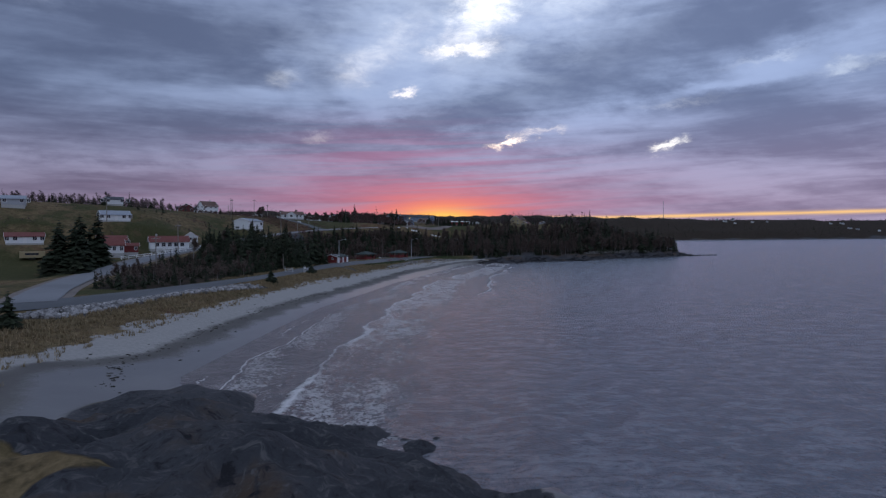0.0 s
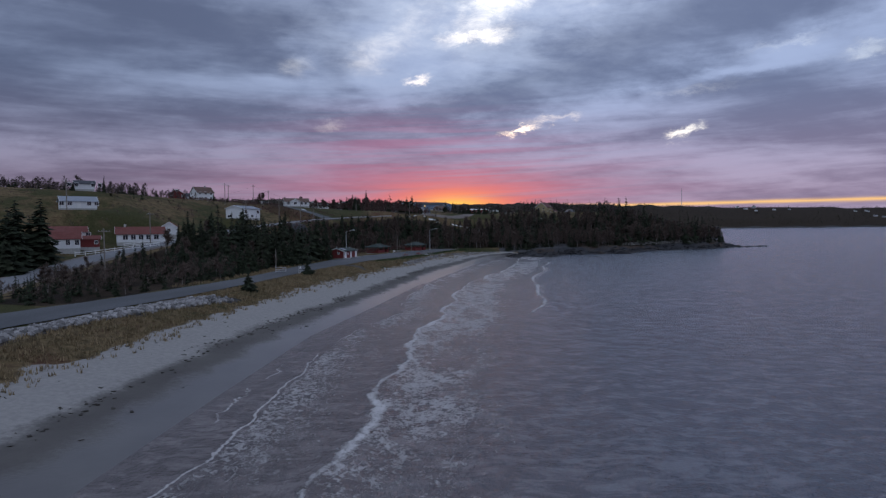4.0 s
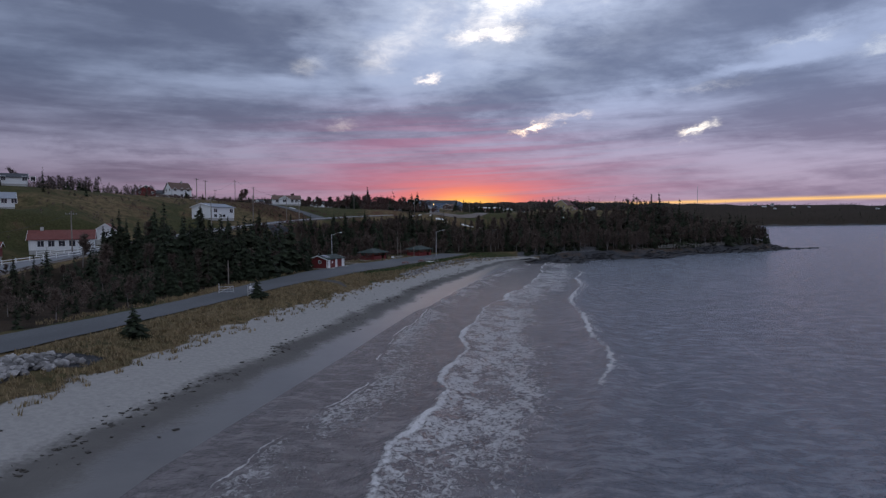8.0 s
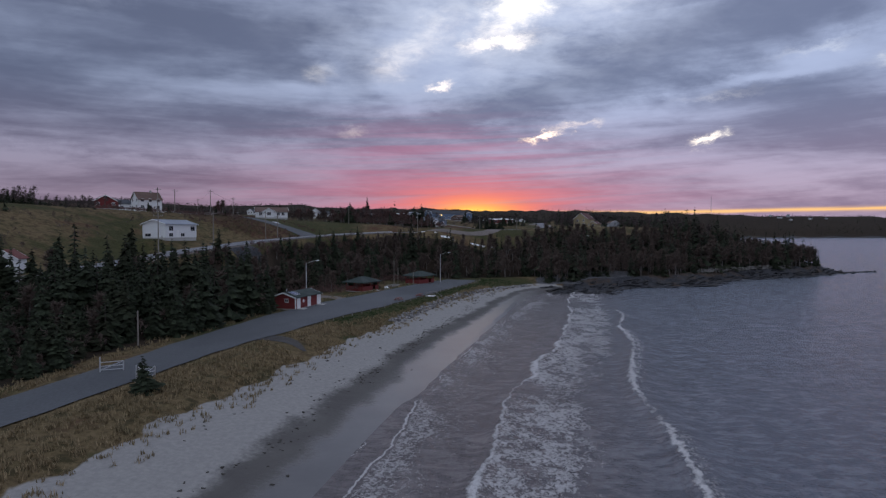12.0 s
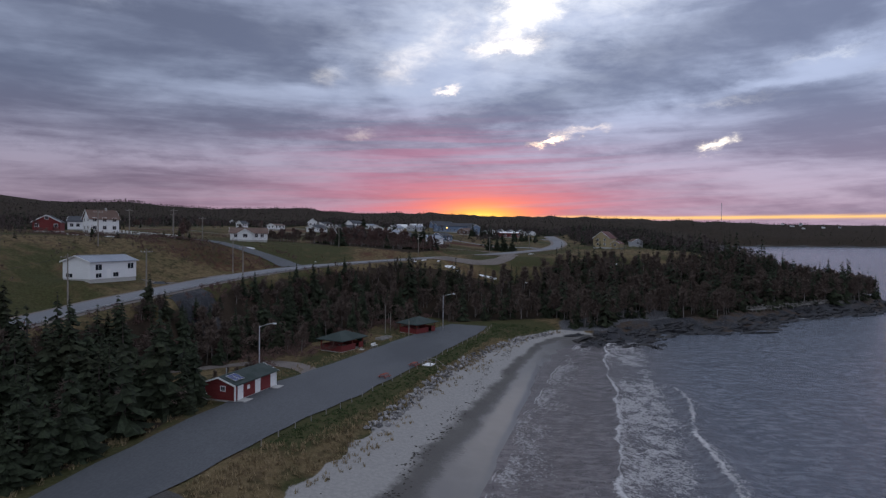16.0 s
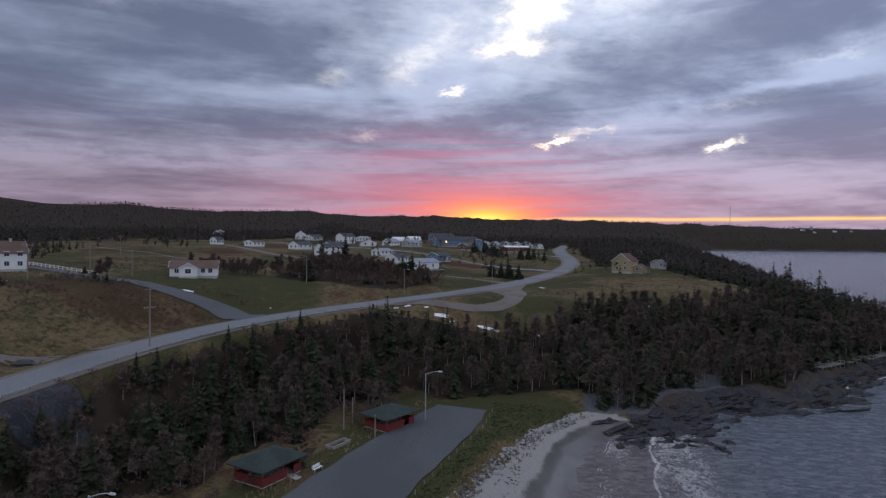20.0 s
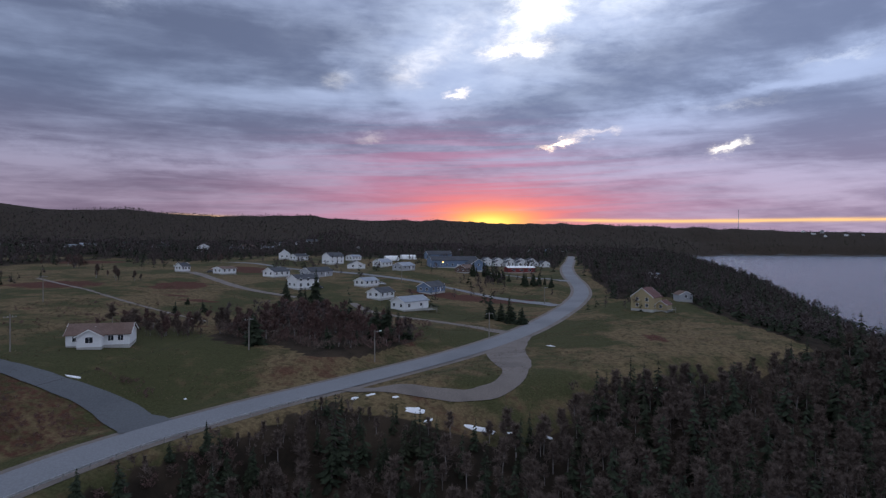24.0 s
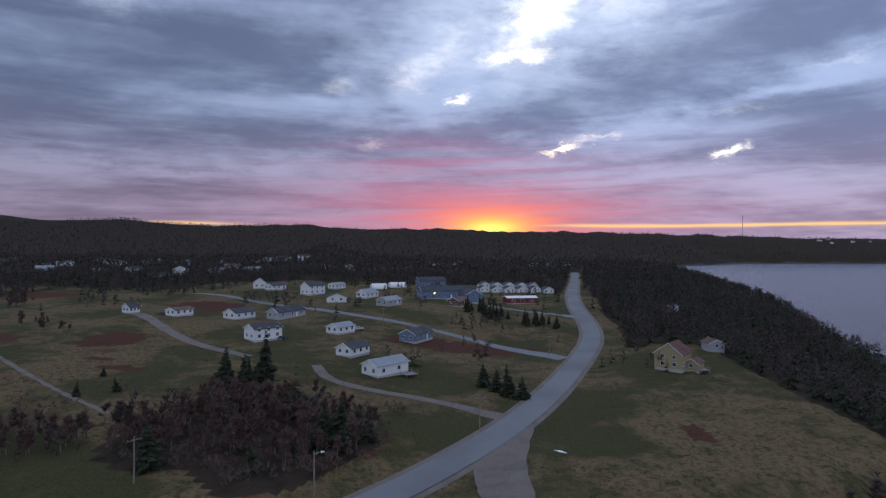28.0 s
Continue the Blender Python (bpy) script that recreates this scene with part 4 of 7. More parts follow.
room = headroom(near_wood)
for i, (x, y) in enumerate(near_wood):
    which = 0 if evergreen[i] else 1
    if not close[i] or count[which] >= (180, 110)[which]:
        continue
    rest[i] = False
    count[which] += 1
    low_ = min(1.0, room[i])
    if which == 0:
        tree("spruce", SPRUCES[r_.randint(5)], x, y, r_.uniform(0.75, 1.3) * float(np.interp(y, [125, 150, 185, 205, 222], [0.35, 0.42, 0.58, 0.82, 1.05])) if y < 246 and x < -46 else low_ * r_.uniform(0.5, 1.15), r_.uniform(0, 360), "dark green spruce in the wood above the beach", "spruces of the beach wood")
    else:
        tree("bare_tree", BARES[r_.randint(4)], x, y, low_ * r_.uniform(0.65, 1.05), r_.uniform(0, 360), "leafless grey-brown birch in the wood above the beach", "bare trees of the beach wood")
far_spruce, far_bare = near_wood[rest & evergreen], near_wood[rest & ~evergreen]
low_s, low_b = [np.where((g[:, 1] > 240) & (g[:, 0] < -48) & (g[:, 1] < 366), 0.80, np.where((g[:, 0] > 14) & (g[:, 1] < 450), 1.35, 1.0)) for g in (far_spruce, far_bare)]
low_s, low_b = [np.minimum(a, headroom(g)) for a, g in ((low_s, far_spruce), (low_b, far_bare))]
low_s = np.where(far_spruce[:, 1] < 246, np.interp(far_spruce[:, 1], [125, 150, 185, 205, 222], [0.35, 0.42, 0.60, 0.85, 1.12]), low_s)
low_b = np.where(far_bare[:, 1] < 190, 0.6, low_b)
sizes_s, sizes_b = low_s * r_.uniform(0.5, 1.2, len(far_spruce)), low_b * r_.uniform(0.6, 1.15, len(far_bare))
for slot, nm in ((0, "trunks"), (1, "crowns")):
    joined("spruce_wood_" + nm, MIDDLING, far_spruce, sizes_s, slot, "dark spruce wood on the slope and headland", "wood")
    joined("bare_wood_" + nm, BARES[:2], far_bare, sizes_b, slot, "leafless grey-brown trees of the headland wood", "wood")

REDSCRUB = [bare_meshes(random.Random(s_), 2.6, 2.4, BARK, 110, REDTWIG, 0.021) for s_ in (4, 5, 6)]
SCRUB = [bare_meshes(random.Random(s_), 3.4, 2.6, BARK, 130, None, 0.014) for s_ in (1, 2, 3)]
under = scatter(6500, -92, 130, 122, 400, 2.3, 6)
under = under[np.abs(nearest(under[:, 0], under[:, 1], [(-34, 361), (-16, 352.5), (-5, 354), (2, 361), (4.6, 372)])[0]) > 6]
joined("woodland_scrub", SCRUB, under, r_.uniform(0.6, 1.3, len(under)), 1, "brown leafless undergrowth beneath the trees", "scrub")

# woods towards the horizon, simpler trees
rng = random.Random(11)
SIMPLE = [spruce_meshes(rng, t, w, 7, 5) for t, w in ((10, 4.0), (12, 4.2), (9, 3.8))]
TINY = [spruce_meshes(rng, t, w, 4, 4) for t, w in ((10, 4.5), (13, 5.5), (9, 5.0))]
TINY_BARE = [bare_meshes(rng, t, 4.5, BARK, 34, FARTWIG, 0.055) for t in (8, 9)]
SIMPLE_BARE = [bare_meshes(rng, t, 3.8, BARK, 64, FARTWIG, 0.022) for t in (8, 9, 7)]
mid_wood = np.concatenate([scatter(16000, -420, 40, 400, 900, 4.4, 2), scatter(16000, 36, 240, 420, 760, 3.7, 12), scatter(5000, 60, 420, 760, 1000, 5.0, 13)])
far_wood = np.concatenate([scatter(22000, -900, 420, 900, 1450, 10, 3), scatter(12000, -1700, 800, 1450, 2900, 16, 14), scatter(3000, -1700, -900, 900, 1450, 14, 15)])
for places, meshes_e, meshes_b, tag, grow in ((mid_wood, SIMPLE, SIMPLE_BARE, "village", 1.0), (far_wood, TINY, TINY_BARE, "distant", 1.35)):
    pick = r_.rand(len(places)) < np.where(places[:, 0] > 36, 0.38, 0.30)
    for group_, ms, word in ((places[pick], meshes_e, "spruce"), (places[~pick], meshes_b, "bare")):
        joined(tag + "_" + word + "_wood", ms, group_, r_.uniform(0.5, 1.2, len(group_)) * grow, 1, ("dark spruce woods" if word == "spruce" else "brown leafless woods") + " behind the village", "wood")


# ---- houses ----
def place_box(name, parent, mat_, *size, label=""):
    return part(name, Shape().box(*size), mat_, parent, label)


def window(house, wall, u, z, w, h, L, W, lit=False):
    """A window on a wall (0 front -y, 1 right +x, 2 back, 3 left): frame proud, pane recessed in it."""
    turn = {0: 0, 1: 90, 2: 180, 3: 270}[wall]
    reach = W / 2 if wall in (0, 2) else L / 2
    m = pose(0, 0, 0, 0, 0, turn) @ pose(u, -reach, z)
    f = Shape()
    t = 0.10
    f.box(-w / 2 - t, -0.05, -t, -w / 2, 0.02, h + t, m).box(w / 2, -0.05, -t, w / 2 + t, 0.02, h + t, m)
    f.box(-w / 2, -0.05, -t, w / 2, 0.02, 0, m).box(-w / 2, -0.05, h, w / 2, 0.02, h + t, m).box(-0.025, -0.035, 0, 0.025, 0.02, h, m)
    wd = part("window", f, TRIM, house)
    part("pane", Shape().box(-w / 2, -0.012, 0, w / 2, 0.02, h, m), WINDOWGLOW if lit else GLASS, wd)
    return wd


def door(house, wall, u, z, w, h, L, W, mat_):
    turn = {0: 0, 1: 90, 2: 180, 3: 270}[wall]
    reach = W / 2 if wall in (0, 2) else L / 2
    m = pose(0, 0, 0, 0, 0, turn) @ pose(u, -reach, z)
    dr = part("door", Shape().box(-w / 2, -0.04, 0, w / 2, 0.02, h, m), mat_, house)
    part("handle", Shape().box(w / 2 - 0.15, -0.09, 1.0, w / 2 - 0.08, -0.04, 1.08, m), GALV, dr)
    return dr


def house(x, y, turn, L, W, eave, rise_, wall_mat, roof_mat, label, windows=(), doors=(), base=0.5, sink=0.6, name="house", chimney=None, hip=False, group="", z=None):
    """A gabled house: length L along its ridge (x), width W; openings as (wall, along, sill, width, height)."""
    z = ground_z(x, y) if z is None else z
    h = thing(name, pose(x, y, z, 0, 0, turn), label, "house" if name == "house" else name.replace("_", " "), group)
    place_box("foundation", h, CONCRETE, -L / 2 + 0.05, -W / 2 + 0.05, -1.5 - sink, L / 2 - 0.05, W / 2 - 0.05, base)
    w = Shape()
    top = base + eave
    if hip:
        w.box(-L / 2, -W / 2, base, L / 2, W / 2, top)
    else:
        w.add([(-L / 2, -W / 2, base), (-L / 2, W / 2, base), (-L / 2, W / 2, top), (-L / 2, 0, top + rise_), (-L / 2, -W / 2, top),
               (L / 2, -W / 2, base), (L / 2, W / 2, base), (L / 2, W / 2, top), (L / 2, 0, top + rise_), (L / 2, -W / 2, top)],
              [(0, 4, 3, 2, 1), (5, 6, 7, 8, 9), (0, 5, 9, 4), (1, 2, 7, 6), (0, 1, 6, 5), (4, 9, 8, 3), (3, 8, 7, 2)])
    part("wall", w, wall_mat, h)
    o, k_ = 0.4, rise_ / (W / 2)
    zo, zr = top - o * k_ + 0.12, top + rise_ + 0.12
    if hip:
        b = max(0.4, L / 2 - W / 2)
        e = [(-L / 2 - o, -W / 2 - o, zo), (L / 2 + o, -W / 2 - o, zo), (L / 2 + o, W / 2 + o, zo), (-L / 2 - o, W / 2 + o, zo), (-b, 0, zr), (b, 0, zr)]
        rf = Shape().add(e + [(p[0], p[1], zo - 0.14) for p in e[:4]], [(0, 1, 5, 4), (1, 2, 5), (2, 3, 4, 5), (3, 0, 4), (0, 6, 7, 1), (1, 7, 8, 2), (2, 8, 9, 3), (3, 9, 6, 0), (9, 8, 7, 6)])
        part("roof", rf, roof_mat, h)
    else:
        rf = part("roof", Shape().slab([(-L / 2 - o, -W / 2 - o, zo), (L / 2 + o, -W / 2 - o, zo), (L / 2 + o, 0, zr), (-L / 2 - o, 0, zr)], 0.14)
                  .slab([(-L / 2 - o, 0, zr), (L / 2 + o, 0, zr), (L / 2 + o, W / 2 + o, zo), (-L / 2 - o, W / 2 + o, zo)], 0.14), roof_mat, h)
        for sx in (-1, 1):
            e = sx * (L / 2 + o + 0.02)
            part("fascia", Shape().slab([(e - 0.03, -W / 2 - o, zo), (e + 0.03, -W / 2 - o, zo), (e + 0.03, 0, zr), (e - 0.03, 0, zr)], 0.24).slab([(e - 0.03, 0, zr), (e + 0.03, 0, zr), (e + 0.03, W / 2 + o, zo), (e - 0.03, W / 2 + o, zo)], 0.24), TRIM, rf)
    if chimney is not None:
        place_box("chimney", h, CONCRETE, chimney - 0.3, -0.3, top, chimney + 0.3, 0.3, zr + 0.7)
    for wall, u, sill, ww, hh in windows:
        window(h, wall, u, base + sill, ww, hh, L, W)
    for wall, u, dm in doors:
        door(h, wall, u, base, 0.95, 2.05, L, W, dm)
    return h


def row(wall, us, sill=0.95, w=1.1, h=1.2):
    return [(wall, u, sill, w, h) for u in us]


def band(name, points, widths, mat_, lift, label, step=2.0):
    """A paved area along a line, with a half-width of its own at each point and an uneven edge."""
    c = smooth_line(points, step)
    t = np.gradient(c, axis=0)
    t /= np.hypot(*t.T)[:, None]
    nrm = np.stack([-t[:, 1], t[:, 0]], 1)
    w = np.interp(np.linspace(0, len(widths) - 1, len(c)), range(len(widths)), widths)
    w = w + 0.25 * waves2(c[:, 0], c[:, 1], 9, 3)
    offs = np.linspace(1, -1, 9)
    P = c[:, None] + nrm[:, None] * (offs[None, :] * w[:, None])[..., None]
    z = height(P[..., 0], P[..., 1]) + lift
    a = 9
    i = np.arange((len(c) - 1) * (a - 1))
    q = i // (a - 1) * a + i % (a - 1)
    ob = new(name, sheet(name, np.concatenate([P, z[..., None]], -1).reshape(-1, 3), np.stack([q, q + a, q + a + 1, q + 1], -1), mat_))
    return tagged(ob, label, "road", kind="structure")


band("gravel_verge", [(-62, 250), (-55, 256), (-47, 261), (-40, 258.5), (-35, 252), (-33.5, 246)], [0.8, 1.3, 1.7, 2.2, 1.8, 1.2], GRAVEL, 0.09, "gravel turn-off beside the car park")
band("beach_access", [(-41, 203), (-36, 203.5), (-32, 200.5), (-28.5, 197)], [3.0, 2.0, 1.3, 0.4], DARKGRAVEL, 0.07, "dark gravel opening through the dune grass to the sand")
band("car_park", PARK, HALF, ASPHALT, 0.14, "dark asphalt beach road widening into a car park")
band("pull_out", [(-36, 357), (-30, 354.5), (-19, 352.5), (-9, 354), (-4, 356.6), (0.8, 361), (3.6, 369), (2.8, 382), (1.2, 396), (4.0, 410), (9, 424)], [1.6, 1.8, 1.9, 1.9, 2.3, 3.3, 5.2, 5.2, 4.8, 3.4, 1.5], GRAVEL, 0.13, "pale gravel pull-out looping beside the road")
band("side_road", [(-60, 330), (-68, 336.5), (-76, 338.5), (-84, 338.5), (-98, 341), (-121, 351), (-142, 361), (-190, 372)], [4.5, 3.4, 2.6, 2.4, 2.3, 2.3, 2.3, 2.3], ASPHALT, 0.17, "narrow dark asphalt lane across the fields")
band("village_lane", [(27, 508), (8, 522), (-11, 540), (-40, 552), (-66, 560), (-120, 600), (-190, 640)], [4.0, 2.8, 2.6, 2.6, 2.6, 2.6, 2.6], OLDROAD, 0.14, "grey village lane between the houses")
band("side_lane", [(46, 604), (36, 606), (24, 615), (2, 632), (-16, 640)], [4.5, 3.2, 2.8, 2.6, 2.4], OLDROAD, 0.085, "grey lane from the road to the lodge")
band("drive", [(3, 430), (-16, 440), (-37, 445), (-50, 452), (-58, 468)], [3.0, 2.0, 1.8, 1.8, 1.8], GRAVEL, 0.08, "gravel drive up to the white bungalow")
band("field_track", [(-82, 472), (-100, 480), (-114, 489), (-134, 508), (-152, 528), (-164, 538)], [2.0, 2.2, 2.2, 2.3, 2.6, 3.5], GRAVEL, 0.08, "pale gravel track across the field")
band("field_path", [(-212, 492), (-155, 450), (-112, 421), (-88, 407)], [0.9, 0.8, 0.8, 0.6], GRAVEL, 0.06, "faint worn path across the field")
band("house_drive", [(-73, 302), (-80, 297), (-86, 291), (-92, 287)], [3.6, 2.4, 2.2, 2.2], GRAVEL, 0.08, "gravel drive from the road to the raised bungalow")

# painted centre line of the village road
line_me = sheet("centre_line", *strip(ROAD, 0.09, 0.09, 0.115, 3.0, 2), LINE)
tagged(new("centre_line", line_me), "faded yellow centre line on the road", "road marking", kind="structure")

# ---- the red washroom at the car park ----


def washroom():
    L, W = 10.2, 5.4
    h = house(-43.0, 239.4, 76, L, W, 2.35, 0.9, REDWALL, GREENROOF, "red clapboard beach washroom with white trim and a dark green roof", [(3, 0.6, 1.35, 0.7, 0.6)], (), base=0.12, sink=0.2, name="washroom", hip=False, z=3.68)
    for sx in (-1, 1):
        for sy in (-1, 1):
            part("corner_board", Shape().box(sx * L / 2 - 0.11, sy * W / 2 - 0.11, 0.1, sx * L / 2 + 0.03 * sx + 0.08, sy * W / 2 + 0.11, 2.42), TRIM, h)
    for u in (-3.9, 0.3, 4.3):
        dr = part("door", Shape().box(u - 0.65, -W / 2 - 0.06, 0.12, u + 0.65, -W / 2 + 0.02, 2.25), TRIM, h, "white door")
        part("handle", Shape().box(u + 0.4, -W / 2 - 0.12, 1.05, u + 0.48, -W / 2 - 0.06, 1.15), GALV, dr)
    for u in (-3.9, 4.3):
        part("step", Shape().box(u - 0.9, -W / 2 - 1.5, -0.1, u + 0.9, -W / 2 - 0.08, 0.12), CONCRETE, h, "pale concrete slab")
    part("notice", Shape().box(-2.3, -W / 2 - 0.05, 1.2, -1.7, -W / 2 - 0.01, 1.8), TRIM, h, "white notice board")
    part("vent_pipe", Shape().beam((-1.5, 1.6, 2.7), (-1.5, 1.6, 3.9), 0.07), GALV, h)
    slope = math.degrees(math.atan(0.9 / (W / 2)))
    m = pose(-3.5, -1.45, 3.10, slope, 0, 0)
    pn = part("solar_panel", Shape().box(-1.0, -0.85, 0.03, 1.0, 0.85, 0.09, m), SOLAR, h, "blue solar panel")
    fr = Shape()
    for x0 in (-1.05, -0.03, 1.0):
        fr.box(x0, -0.9, 0.0, x0 + 0.05, 0.9, 0.12, m)
    for y0 in (-0.9, 0.85):
        fr.box(-1.0, y0, 0.0, 1.0, y0 + 0.05, 0.12, m)
    part("frame", fr, GALV, pn)
    tk = thing("water_tank", pose(-46.0, 233.3, 3.66), "white plastic tank beside the washroom", "tank")
    part("body", Shape().beam((0, 0, 0), (0, 0, 1.35), 0.42, 0.42, 14).beam((0, 0, 1.35), (0, 0, 1.55), 0.42, 0.2, 14), TRIM, tk)
    part("lid", Shape().beam((0, 0, 1.55), (0, 0, 1.63), 0.2, 0.2, 10), GALV, tk)
    return h


washroom()


def pavilion(x, y, turn, label):
    L, W, e = 7.4, 5.6, 2.5
    p = thing("picnic_shelter", pose(x, y, 3.66, 0, 0, turn), label, "shelter", "picnic shelters by the car park")
    place_box("floor_slab", p, CONCRETE, -L / 2, -W / 2, -0.3, L / 2, W / 2, 0.12)
    for sx in (-1, 0, 1):
        for sy in (-1, 1):
            part("post", Shape().box(sx * (L / 2 - 0.1) - 0.09, sy * (W / 2 - 0.1) - 0.09, 0.12, sx * (L / 2 - 0.1) + 0.09, sy * (W / 2 - 0.1) + 0.09, e), REDWOOD, p)
    for a in ((-L / 2, -W / 2, 1.0, -W / 2 + 0.1), (2.2, -W / 2, L / 2, -W / 2 + 0.1), (-L / 2, W / 2 - 0.1, L / 2, W / 2), (-L / 2, -W / 2 + 0.1, -L / 2 + 0.1, W / 2 - 0.1), (L / 2 - 0.1, -W / 2 + 0.1, L / 2, W / 2 - 0.1)):
        part("half_wall", Shape().box(a[0], a[1], 0.12, a[2], a[3], 1.35), REDWALL, p)
    o, b, zr = 0.8, 1.0, e + 1.35
    ev = [(-L / 2 - o, -W / 2 - o, e), (L / 2 + o, -W / 2 - o, e), (L / 2 + o, W / 2 + o, e), (-L / 2 - o, W / 2 + o, e), (-b, 0, zr), (b, 0, zr)]
    part("roof", Shape().add(ev + [(q[0], q[1], e - 0.16) for q in ev[:4]], [(0, 1, 5, 4), (1, 2, 5), (2, 3, 4, 5), (3, 0, 4), (0, 6, 7, 1), (1, 7, 8, 2), (2, 8, 9, 3), (3, 9, 6, 0), (9, 8, 7, 6)]), GREENROOF, p)
    part("ramp", Shape().add([(1.0, -W / 2 - 2.0, -0.05), (2.2, -W / 2 - 2.0, -0.05), (2.2, -W / 2, 0.13), (1.0, -W / 2, 0.13), (1.0, -W / 2 - 2.0, -0.2), (2.2, -W / 2 - 2.0, -0.2), (2.2, -W / 2, -0.2), (1.0, -W / 2, -0.2)], [(0, 1, 2, 3), (7, 6, 5, 4), (0, 4, 5, 1), (1, 5, 6, 2), (2, 6, 7, 3), (3, 7, 4, 0)]), CONCRETE, p, "pale concrete ramp")
    tb = thing("picnic_table", pose(x, y, 3.79, 0, 0, turn + 90), "weathered picnic table under a shelter", "table", "picnic tables")
    table_parts(tb, OLDWOOD)
    return p


def table_parts(tb, mat_):
    for i in range(5):
        part("plank", Shape().box(-0.9, -0.38 + i * 0.155, 0.72, 0.9, -0.24 + i * 0.155, 0.76), mat_, tb)
    for sy in (-1, 1):
        part("seat", Shape().box(-0.9, sy * 0.72 - 0.13, 0.42, 0.9, sy * 0.72 + 0.13, 0.46), mat_, tb)
    for sx in (-0.65, 0.65):
        part("leg", Shape().beam((sx, -0.3, 0.73), (sx, -0.72, 0.0), 0.05, 0.05, 4), mat_, tb)
        part("leg", Shape().beam((sx, 0.3, 0.73), (sx, 0.72, 0.0), 0.05, 0.05, 4), mat_, tb)
        part("crossbar", Shape().box(sx - 0.03, -0.82, 0.36, sx + 0.03, 0.82, 0.42), mat_, tb)


pavilion(-36.0, 276.0, 64, "open picnic shelter with red half walls and a dark green roof")
pavilion(-22.5, 301.0, 56, "picnic shelter with red half walls beside the lamp post")
for x, y, a in ((-22.6, 250.6, 65), (-18.6, 260.2, 70)):
    tb = thing("picnic_table", pose(x, y, ground_z(x, y) + 0.02, 0, 0, a), "red-stained picnic table on the grass edge", "table", "picnic tables")
    table_parts(tb, REDWOOD)


def street_lamp(x, y, turn, tall, label):
    z = ground_z(x, y)
    s_ = thing("street_lamp", pose(x, y, z, 0, 0, turn), label, "street lamp", "lamps of the car park")
    part("pole", Shape().beam((0, 0, -0.3), (0, 0, tall), 0.13, 0.09, 8), GALV, s_)
    arm = Shape()
    last = Vector((0, 0, tall - 0.2))
    for i in range(1, 7):
        k_ = i / 6
        p = Vector((2.6 * k_, 0, tall - 0.2 + 0.75 * math.sin(k_ * 1.5)))
        arm.beam(last, p, 0.05, 0.05, 6)
        last = p
    part("arm", arm, GALV, s_)
    hd = part("head", Shape().add([(2.5, -0.14, tall + 0.52), (3.3, -0.12, tall + 0.55), (3.3, 0.12, tall + 0.55), (2.5, 0.14, tall + 0.52), (2.6, -0.08, tall + 0.68), (3.15, -0.07, tall + 0.68), (3.15, 0.07, tall + 0.68), (2.6, 0.08, tall + 0.68)],
                                  [(3, 2, 1, 0), (4, 5, 6, 7), (0, 1, 5, 4), (1, 2, 6, 5), (2, 3, 7, 6), (3, 0, 4, 7)]), GALV, s_)
    part("lens", Shape().box(2.62, -0.1, tall + 0.47, 3.2, 0.1, tall + 0.53), TRIM, hd)


street_lamp(-43.5, 248, -12, 9.0, "grey street lamp with a curved arm behind the washroom")
street_lamp(-16.2, 304.2, -12, 9.0, "grey street lamp with a curved arm at the car park end")


def bench(x, y, turn):
    b = thing("bench", pose(x, y, ground_z(x, y) + 0.02, 0, 0, turn), "white park bench facing the sea", "bench")
    for i in range(3):
        part("seat_slat", Shape().box(-0.9, -0.25 + i * 0.16, 0.42, 0.9, -0.12 + i * 0.16, 0.46), TRIM, b)
        part("back_slat", Shape().box(-0.9, 0.26, 0.52 + i * 0.15, 0.9, 0.30, 0.64 + i * 0.15), TRIM, b)
    for sx in (-0.8, 0.8):
        part("leg", Shape().box(sx - 0.05, -0.25, 0, sx + 0.05, -0.17, 0.42), CONCRETE, b)
        part("leg", Shape().box(sx - 0.05, 0.22, 0, sx + 0.05, 0.30, 0.95), CONCRETE, b)


bench(-29.5, 278.5, 65)


def beach_stairs():
    s_ = thing("beach_stairs", pose(-15.4, 262.0, 0, 0, 0, -22), "grey wooden stairs with handrails down to the beach", "stairs")
    part("platform", Shape().box(-1.6, -1.2, 3.55, 0.2, 1.2, 3.72), TRIM, s_, "pale landing")
    for i in range(9):
        part("tread", Shape().box(0.2 + i * 0.34, -1.1, 3.50 - i * 0.19, 0.52 + i * 0.34, 1.1, 3.56 - i * 0.19), OLDWOOD, s_)
    for sy in (-1.15, 1.15):
        part("stringer", Shape().beam((0.1, sy, 3.45), (3.2, sy, 1.7), 0.10, 0.10, 4), OLDWOOD, s_)
        part("handrail", Shape().beam((-1.5, sy, 4.65), (0.2, sy, 4.65), 0.05, 0.05, 5).beam((0.2, sy, 4.65), (3.2, sy, 2.9), 0.05, 0.05, 5), OLDWOOD, s_)
        for u, z0, z1 in ((-1.5, 3.6, 4.65), (0.2, 3.5, 4.65), (1.7, 2.6, 3.78), (3.2, 1.4, 2.9)):
            part("post", Shape().box(u - 0.05, sy - 0.05, z0, u + 0.05, sy + 0.05, z1), OLDWOOD, s_)


beach_stairs()

